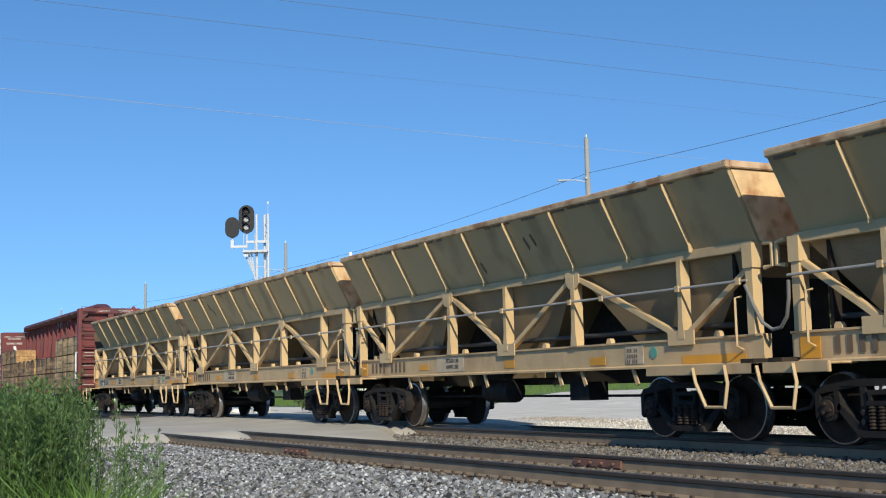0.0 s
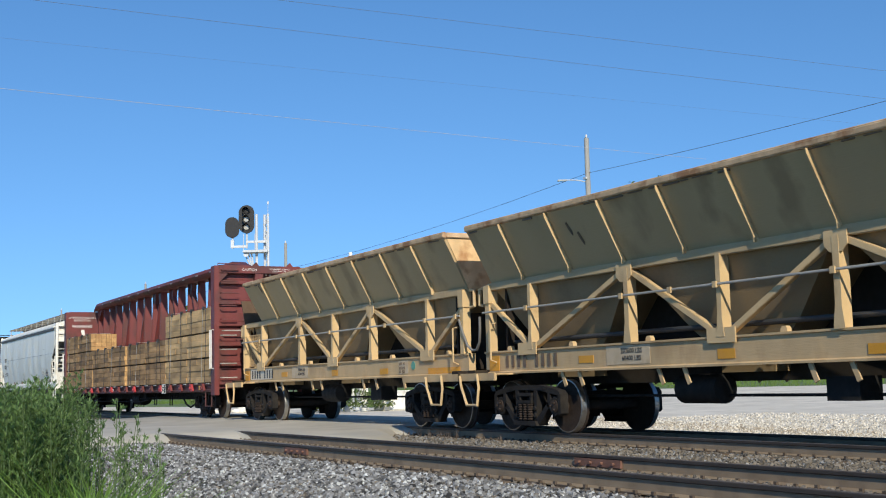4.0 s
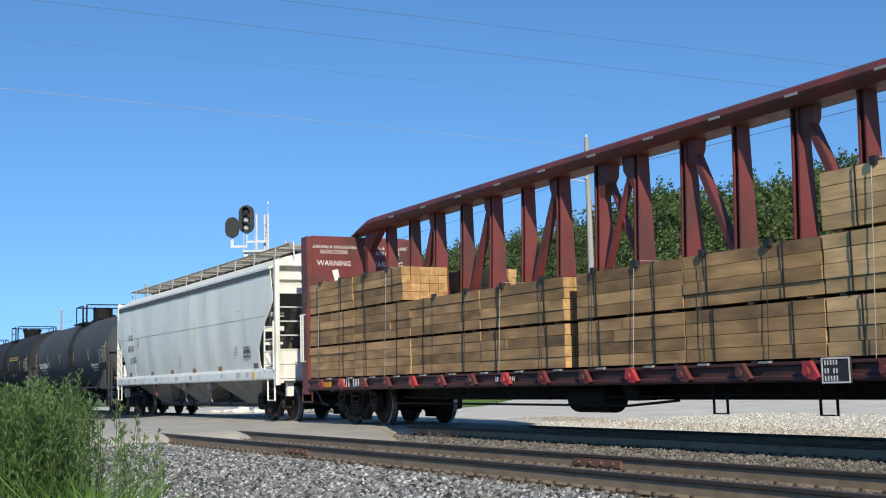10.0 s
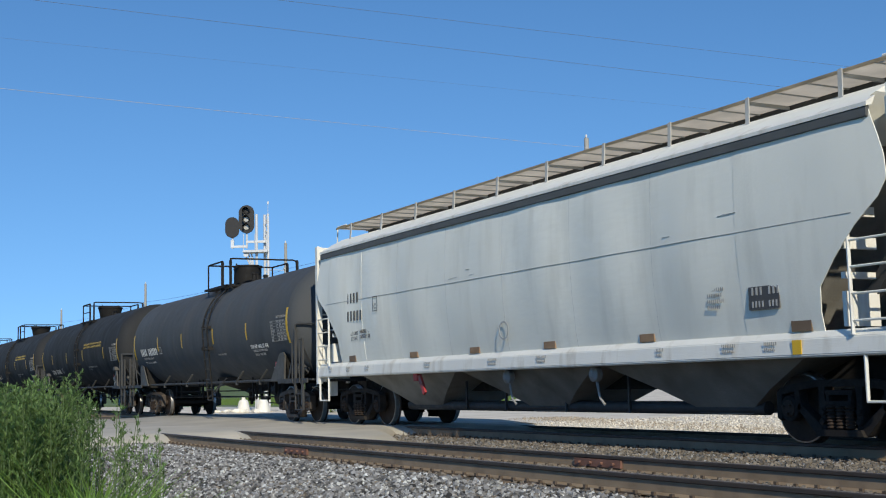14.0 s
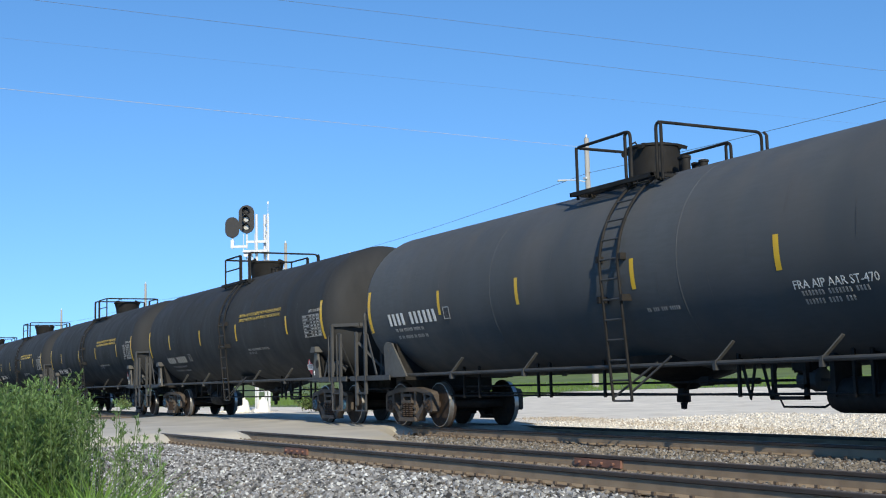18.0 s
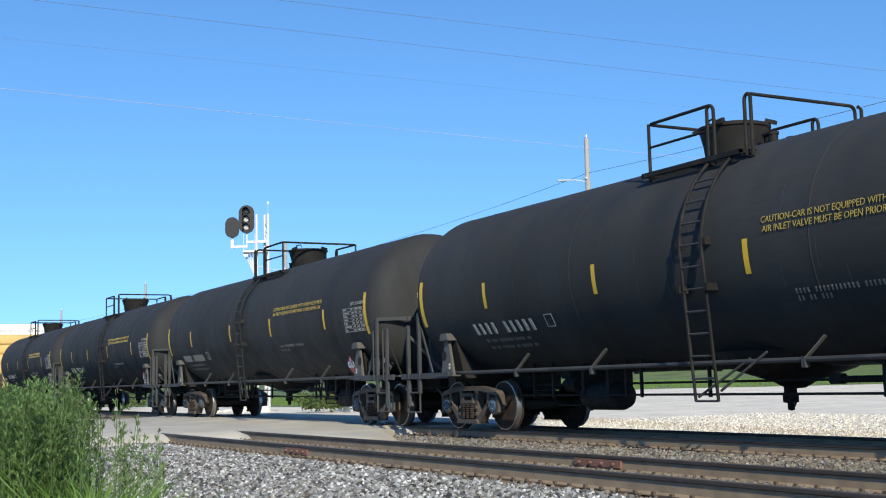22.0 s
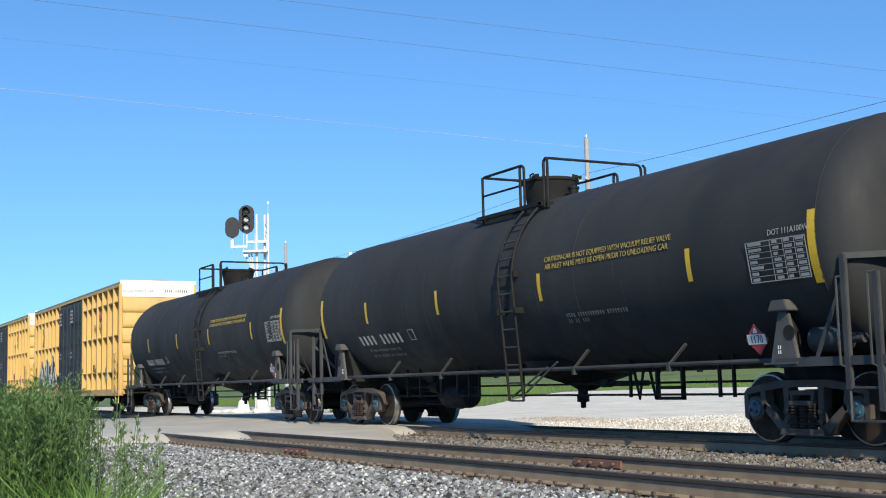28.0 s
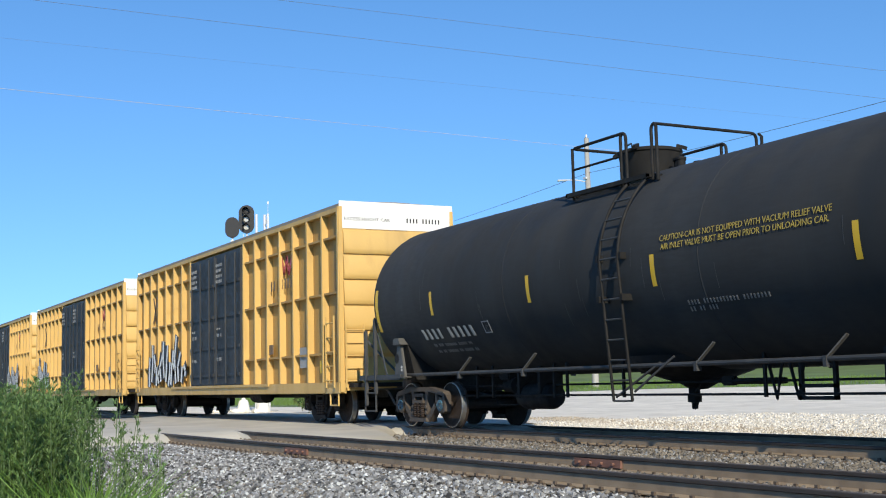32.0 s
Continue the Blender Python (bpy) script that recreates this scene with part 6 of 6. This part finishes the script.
stones("ballast_between_pale", 4000, spread(-24, -5, -3.75, -.85), (.03, .06), stone, "pale crushed stone between the tracks", 4)
stones("ballast_in_track", 8000, spread(-24, -5, -5.25, -4.0, .025), (.03, .06), stone_warm, "crushed stone between the rails", 5)
stones("lot_gravel", 26000, lambda r, n: np.stack([r.uniform(-30, 4, n), 2.6 + 13 * r.random(n) ** 1.6, np.full(n, -.322)], 1), (.025, .075), stone_pale, "coarse white gravel beside the track", 6)


def dirt_wedge(r, n):
    # a tongue of brownish gravel that narrows towards the tracks
    u = r.random(n)
    x = -34 + 17 * u + r.normal(0, .5, n)
    y = 9.5 - 3.6 * u + r.normal(0, .55, n)
    return np.stack([x, y, np.full(n, -.326)], 1)


stones("lot_dirt", 5000, dirt_wedge, (.02, .06), stone_tan, "brownish gravel patch on the lot", 12)


# ---- signal, masts, shelter, poles ----
def signal():
    sg = thing("railway_signal", "railway signal mast with two black oval signal heads", "railway signal")
    sg.matrix_basis = pose(-59.8, 8.7, -.42, 0, 0, 61.6)
    for x, y in ((.03, 0), (.42, .25), (.63, 0)):
        part("leg", tubes(.07, [(x, y, 0), (x, y, 10.40)], seg=8), galvanised, sg, "galvanised mast leg")
    bm = bmesh.new()
    for k in range(18):
        z = .6 + .54 * k
        a, b = ((.42, .25), (.63, 0)) if k % 2 else ((.63, 0), (.42, .25))
        tube(bm, [(*a, z), (*b, z + .5)], .022, 5)
        tube(bm, [(.42, .25, z), (.63, 0, z)], .022, 5)
        tube(bm, [(.03, 0, z), (.42, .25, z)] if z < 8 else [(.40, .24, z), (.60, .02, z + .2)], .02, 5)
    part("lattice", bm, galvanised, sg)
    part("bracket", boxes((-1.15, -.5, -.06, .06, 8.64, 8.76), (-1.32, -1.15, -.06, .06, 8.64, 9.05), (-.5, .65, -.06, .06, 8.88, 9.0), (-.6, .65, -.4, -.34, 8.42, 8.47), (-.6, .65, .34, .4, 8.42, 8.47)), galvanised, sg, "galvanised bracket arm")
    part("walkway", boxes((-.65, .65, -.4, .4, 8.36, 8.41)), galvanised, sg)
    bm = bmesh.new()
    for x in (-.6, .0, .6):
        tube(bm, [(x, -.38, 8.4), (x, -.38, 9.3)], .02, 5)
    part("rail_post", bm, galvanised, sg)
    for x in (-.62, -.42, -.25):
        part("brace", tubes(.045, [(x, 0, 8.4), (-.1 - .2 * x, .05, 6.9), (-.08, .05, 0)], seg=6), galvanised, sg)
    part("floodlight", shape(lathe, [(.03, .18), (.13, 0), (.13, -.05)], (-.5, -.2, 8.25), "y", 12), galvanised, sg)

    def head(x, z, w, h, front):
        pts = []
        for k in range(12):
            a = math.pi * k / 11
            pts.append((x + w * math.cos(a), z + h - w + w * math.sin(a)))
        for k in range(12):
            a = math.pi + math.pi * k / 11
            pts.append((x + w * math.cos(a), z - h + w + w * math.sin(a)))
        bm = bmesh.new()
        prism(bm, pts, "y", -.12, -.06)
        hd = part("signal_head", bm, signal_black, sg, "black oval signal backplate", 0.01)
        if front:
            for dz in (.42, 0, -.42):
                part("lens", shape(lathe, [(.02, -.18), (.14, -.17), (.15, -.13)], (x, 0, z + dz), "y", 16), lens_grey if dz < .3 else signal_black, hd, "unlit signal lens")
                bm = bmesh.new()
                for k in range(9):
                    a = math.radians(-20 + 27.5 * k)
                    b = math.radians(-20 + 27.5 * (k + 1))
                    q = [(x + .19 * math.cos(a), -.12, z + dz + .19 * math.sin(a)), (x + .19 * math.cos(b), -.12, z + dz + .19 * math.sin(b)), (x + .18 * math.cos(b), -.42, z + dz + .19 * math.sin(b)), (x + .18 * math.cos(a), -.42, z + dz + .19 * math.sin(a))]
                    bm.faces.new([bm.verts.new(p) for p in q])
                part("hood", bm, signal_black, hd)
        else:
            part("lamp_case", boxes((x - .18, x + .18, -.06, .2, z - .4, z + .4)), signal_black, hd)
        part("head_post", tubes(.05, [(x, 0, z - h + .1), (x, 0, 8.6)], seg=8), galvanised, sg)
    head(-.48, 10.13, .41, .75, True)
    head(-1.23, 9.71, .37, .55, False)
    part("antenna", tubes(.012, [(.63, 0, 10.38), (.64, 0, 11.05)], seg=5), galvanised, sg)
    part("antenna", boxes((.60, .68, -.02, .02, 10.92, 11.06)), galvanised, sg)
    part("base", boxes((-.5, 1.0, -.6, .7, -.1, .12)), concrete, sg)


signal()
for x, y in ((-59.9, 8.0), (-58.9, 8.7)):
    c = thing("cover_bell", "white bell-shaped ground cover by the signal mast", "ground cover", "white covers by the signal")
    c.matrix_basis = pose(x, y, -.34)
    part("shell", shape(lathe, [(.36, 0), (.34, .1), (.26, .5), (.20, .62), (.10, .66), (.10, .78), (.02, .8)], (0, 0, 0), "z", 20), white_paint, c)
for k in range(9):
    rr = random.Random(k)
    b = thing("rubble", "pale concrete lump beside the road", "rubble", "rubble by the signal")
    b.matrix_basis = pose(-58.5 + rr.uniform(-3.5, 1.2), 7.2 + rr.uniform(-.6, .6), -.33, 0, 0, rr.uniform(0, 90))
    bm = bmesh.new()
    bx(bm, -rr.uniform(.1, .3), rr.uniform(.1, .3), -.12, .14, 0, rr.uniform(.08, .2))
    part("lump", bm, white_paint, b, "", 0.03)

mast = thing("crossing_mast", "white steel mast beside the crossing", "mast")
mast.matrix_basis = pose(-52.6, 10.9, -.34)
part("pole", tubes(.085, [(0, 0, 0), (0, 0, 7.6)], seg=10), white_paint, mast)
part("base", boxes((-.3, .3, -.3, .3, 0, .5)), galvanised, mast)
part("cabinet", boxes((-.25, .25, .3, .7, .0, 1.3)), white_paint, mast, "white relay cabinet", 0.02)
hut = thing("equipment_box", "low white railway equipment box on the gravel", "equipment box")
hut.matrix_basis = pose(-52.6, 13.2, -.34)
part("body", boxes((-.6, .6, -.95, .75, .03, .88)), white_paint, hut, "", 0.03)
part("lid", boxes((-.64, .64, -.99, .79, .88, .95)), white_paint, hut, "", 0.02)
part("plinth", boxes((-.7, .7, -1.05, .85, -.1, .03)), concrete, hut)
blk = thing("concrete_block", "stained concrete block beside the hut", "block")
blk.matrix_basis = pose(-52.2, 15.1, -.34)
part("body", boxes((-.4, .5, -.55, .02, 0, .8)), concrete, blk, "", 0.06)


def pole(x, y, top, lamp, label):
    p = thing("utility_pole", label, "utility pole", "utility poles along the railway")
    p.matrix_basis = pose(x, y, height(y))
    t = top - height(y)
    bm = bmesh.new()
    lathe(bm, [(.30, 0), (.26, t * .5), (.20, t)], (0, 0, 0), "z", 14)
    part("shaft", bm, pole_wood, p, "weathered grey wooden shaft")
    part("insulator", shape(lathe, [(.05, t), (.10, t + .08), (.09, t + .25), (.04, t + .32)], (0, 0, 0), "z", 10), galvanised, p)
    part("wire_bracket", boxes((-.2, .2, -.36, -.18, t - 3.6, t - 3.42)), galvanised, p)
    if lamp:
        d = Vector((-.4755, -.8798, 0))
        a = Vector((0, 0, t - 3.87))
        part("lamp_arm", tubes(.045, [a, a + d * .9 + Vector((0, 0, .22)), a + d * 1.8 + Vector((0, 0, .25))], seg=7), galvanised, p, "bracket arm of a street lamp")
        q = a + d * 2.07 + Vector((0, 0, .22))
        part("lamp_head", shape(beam, q - d * .27, q + d * .54, .27, .14), lens_grey, p, "grey street lamp head", 0.03)


for x, y, top, lamp, label in ((-83.7, 47.06, 21.6, True, "grey wooden utility pole with a street lamp arm"), (-154.1, 46.34, 20.5, True, "grey wooden utility pole with a street lamp arm"),
                               (-217.6, 43.46, 20.2, False, "slim wooden utility pole, far off"), (-284.4, 41.3, 19.8, False, "slim wooden utility pole, far off"), (-14.4, 47.78, 21.6, False, "grey wooden utility pole")):
    pole(x, y, top, lamp, label)


def wire(a, b, sag, r, mat, label):
    a, b = Vector(a), Vector(b)
    pts = [a.lerp(b, k / 24) - Vector((0, 0, sag * 4 * (k / 24) * (1 - k / 24))) for k in range(25)]
    w = thing("overhead_wire", label, "overhead wire", "overhead wires")
    part("strand", tubes(r, pts, seg=5), mat, w)


RUN = ((-14.4, 47.78, 18.37), (-83.7, 47.06, 18.55), (-154.1, 46.34, 16.93), (-217.6, 43.46, 16.93), (-284.4, 41.3, 16.93))
for a, b in zip(RUN, RUN[1:]):
    wire(a, b, .63, .02, wire_dark, "dark overhead wire between utility poles")
for a, b, r, m in (((-29.06, -10.26, 8.02), (-35.66, 18.53, 9.31), .0058, wire_pale), ((-28.77, -10.31, 9.11), (-29.71, 24.17, 9.7), .002, wire_dark),
                   ((-28.5, -10.35, 10.02), (-28.83, 24.69, 10.44), .005, wire_dark), ((-28.3, -10.38, 10.63), (-28.65, 24.56, 11.42), .005, wire_dark)):
    wire(a, b, .02, r, m, "thin overhead wire high above the tracks")


# ---- plants ----
def leaves(name, mats, build, label, category, seed):
    """Many small leaf blades as one object; build yields (kind, points)."""
    vs, fs, ms = [], [], []
    for m, pts in build(random.Random(seed)):
        fs.append(tuple(range(len(vs), len(vs) + len(pts))))
        vs += pts
        ms.append(m)
    me = bpy.data.meshes.new(name)
    me.from_pydata(vs, [], fs)
    for m in mats:
        me.materials.append(m)
    me.polygons.foreach_set("material_index", ms)
    return tagged(new(name, me), label, category, kind="stuff")


def blade(base, d, up, length, w, droop):
    """A lance-shaped leaf: two quads that bend."""
    side = d.cross(up)
    if side.length < 1e-3:
        side = Vector((1, 0, 0))
    side = side.normalized() * w
    mid = base + d * length * .5
    tip = base + d * length + Vector((0, 0, -droop * length))
    return [(base, mid + side, tip, mid - side)]


def weeds(r):
    """Stems with feathery leaves; the clump is tallest near its middle and thins out to single stems on the gravel."""
    up = Vector((0, 0, 1))
    for k in range(230):
        dist = r.uniform(6.2, 8.6)
        side_ = r.uniform(-.385, -.303) if k % 6 else r.uniform(-.303, -.238)
        thin = side_ > -.303
        lean_az = radians(61.61) - math.atan(side_)
        dx, dy = -math.sin(lean_az), math.cos(lean_az)
        base = Vector((EYE.x + dx * dist, EYE.y + dy * dist, -.66))
        crest = .97 - 2.6 * abs(side_ + .328) + .05 * math.sin(side_ * 190)
        if thin:
            crest = .84 - 4.2 * max(0.0, side_ + .29)
        z = crest + .03 - abs(r.gauss(0, .22 if not thin else .26))
        tip = Vector((base.x + r.uniform(-.14, .14), base.y + r.uniform(-.14, .14), max(-.1, z)))
        bend_ = (base + tip) / 2 + Vector((r.uniform(-.05, .05), r.uniform(-.05, .05), 0))

        def along(t):
            return base.lerp(bend_, t * 2) if t < .5 else bend_.lerp(tip, t * 2 - 1)
        for a, b in ((base, bend_), (bend_, tip)):
            for s in (Vector((.0032, 0, 0)), Vector((0, .0032, 0))):
                yield 1, [tuple(a - s), tuple(a + s), tuple(b + s * .5), tuple(b - s * .5)]
        n = int((26 if thin else 80) * (tip.z + .66) / 1.5)
        for j in range(n):
            t = .15 + .85 * (j / n) ** .85
            p = along(t)
            a = j * 2.4 + r.uniform(-.4, .4)
            out = Vector((math.cos(a), math.sin(a), r.uniform(.5, 1.3))).normalized()
            reach = (.15 * (1.06 - t) + .03) * r.uniform(.5, 1.15)
            q = p + out * reach
            if j % 2 == 0:
                s = Vector((.002, 0, 0))
                yield 1, [tuple(p - s), tuple(p + s), tuple(q + s), tuple(q - s)]
            for m in range(12):
                o2 = (out * .7 + Vector((r.uniform(-.8, .8), r.uniform(-.8, .8), r.uniform(-.1, .9)))).normalized()
                at = p.lerp(q, r.uniform(.35, 1.05))
                for quad in blade(at, o2, up, r.uniform(.020, .050), r.uniform(.0020, .0042), .22):
                    yield 0, [tuple(v) for v in quad]


leaves("weeds", [leaf_weed, stem_weed], weeds, "tall leafy green weeds beside the track", "weeds", 5)


def grass(r):
    """Long arching blades in front of the weeds."""
    for k in range(1900):
        dist = r.uniform(4.9, 6.6)
        side_ = r.gauss(-.300, .026)
        lean_az = radians(61.61) - math.atan(side_)
        base = Vector((EYE.x - math.sin(lean_az) * dist, EYE.y + math.cos(lean_az) * dist, -.66))
        h = (r.uniform(.90, 1.32) - 2.4 * abs(side_ + .298)) * (1.0 if k % 5 else .75)
        lean = Vector((r.uniform(-.34, .34), r.uniform(-.34, .34), 0)) * h
        w = Vector((r.uniform(-1, 1), r.uniform(-1, 1), 0)).normalized() * r.uniform(.003, .0065)
        a = base
        b = base + lean * .18 + Vector((0, 0, h * .45))
        c = base + lean * .55 + Vector((0, 0, h * .82))
        d = base + lean * 1.15 + Vector((0, 0, h * r.uniform(.80, 1.0)))
        yield 0, [tuple(a - w), tuple(a + w), tuple(b + w), tuple(b - w)]
        yield 0, [tuple(b - w), tuple(b + w), tuple(c + w * .8), tuple(c - w * .8)]
        yield 0, [tuple(c - w * .8), tuple(c + w * .8), tuple(d)]


leaves("tall_grass", [leaf_grass], grass, "bright green tall grass among the weeds", "grass", 6)


def dry_weeds(r):
    """Small dry stalks beside the far track, at the road's edge."""
    for k in range(26):
        b = Vector((-21.4 + r.gauss(0, .55), -1.15 + r.gauss(0, .14), -.24))
        for m in range(5):
            d = Vector((r.uniform(-.35, .35), r.uniform(-.35, .35), r.uniform(.5, 1.0))).normalized()
            t = b + d * r.uniform(.10, .30)
            w = Vector((.005, .003, 0))
            yield 0, [tuple(b - w), tuple(b + w), tuple(t)]


leaves("dry_weeds", [tie_wood], dry_weeds, "sparse dark weed stalks beside the far rail", "weeds", 15)


def crown(r, c, rad, n, size):
    for k in range(n):
        d = Vector((r.gauss(0, 1), r.gauss(0, 1), r.gauss(0, 1))).normalized()
        lump = .78 + .22 * math.sin(d.x * 5 + c.x) * math.sin(d.y * 6 + c.y) + .15 * math.sin(d.z * 7 + c.x)
        p = c + Vector((d.x * rad.x, d.y * rad.y, d.z * rad.z)) * lump * r.uniform(.7, 1.05)
        u = Vector((r.gauss(0, 1), r.gauss(0, 1), r.gauss(0, 1))).normalized()
        v = u.orthogonal().normalized()
        w = u.cross(v)
        s = size * r.uniform(.5, 1.1)
        yield [tuple(p + v * s), tuple(p + w * s * .6), tuple(p - v * s), tuple(p - w * s * .6)]


def woods(r):
    for k in range(1400):
        near_ = r.random() < .62
        x = r.uniform(-370, -50) if near_ else r.uniform(-900, -370)
        y = 86 + 50 * r.random() ** .75
        z = height(y)
        h = r.uniform(7.5, 12.5) + .4 + 3.3 * math.exp(-((-x / (y + 12.5) - 1.25) / .15) ** 2)
        rad = Vector((r.uniform(2.4, 4.2), r.uniform(2.4, 4.2), h * .48))
        b = Vector((x, y, z))
        for s in (Vector((.16, 0, 0)), Vector((0, .16, 0))):
            yield 1, [tuple(b - s), tuple(b + s), tuple(b + s * .5 + Vector((0, 0, h * .7))), tuple(b - s * .5 + Vector((0, 0, h * .7)))]
        for q in crown(r, b + Vector((0, 0, h * .58)), rad, 680 if near_ else 150, .38 if near_ else 1.0):
            yield 0, q


leaves("woods", [leaf_tree, pole_wood], woods, "dense green woods on the bluff", "woods", 7)


def bushes(r):
    for x, y, h in [(-54.5, 11.0, 1.25), (-55.4, 12.0, 1.1), (-54.9, 14.0, .8), (-51.9, 11.95, 1.0), (-51.6, 10.45, 1.3), (-52.3, 9.5, 1.0), (-52.6, 8.9, .9), (-53.6, 9.2, 1.3)] + [(-78 - 3.2 * k + r.uniform(-1, 1), 7.6 + r.uniform(-1, 4), r.uniform(.9, 2.0)) for k in range(16)]:
        for q in crown(r, Vector((x, y, -.3 + h * .5)), Vector((h * .8, h * .8, h * .55)), 420, .09):
            yield 0, q


leaves("bushes", [leaf_tree], bushes, "low green bushes behind the crossing", "bushes", 8)


def lawn(r):
    for k in range(14000):
        t = r.random()
        x, y = -40 - 80 * r.random(), 16.5 + 45 * r.random() ** 1.2
        if y < 47 and x > np.interp(y, [16, 19.3, 32, 39, 43, 44.6, 46.5], [-52, -54.6, -70.5, -76.6, -69.4, -58.6, -50]) - .3:
            continue
        h = r.uniform(.15, .4)
        w = Vector((.02, .03, 0))
        a = Vector((x, y, height(y)))
        yield 0, [tuple(a - w), tuple(a + w), tuple(a + Vector((r.uniform(-.1, .1), r.uniform(-.1, .1), h)))]


leaves("lawn_blades", [lawn_green], lawn, "rough green grass beyond the gravel lot", "grass", 9)

joint(near, -4.93, .7535, True)
joint(near, -10.72, -.7535, True)


# ---- movement: the train rolls to +x, gathering speed a little ----
def gone(t):
    return 5.082 * (t - 15) + 0.00745 * (t - 15) ** 2


def motions():
    for ob, place in moving:
        walk(ob, [(t, pose(place + gone(t), 0, 0)) for t in range(0, 33)])
    for ob, dx in axles:
        walk(ob, [(k / 10, pose(dx, 0, .457, 0, math.degrees(gone(k / 10) / .457) % 360.0, 0)) for k in range(0, 321)])


motions()
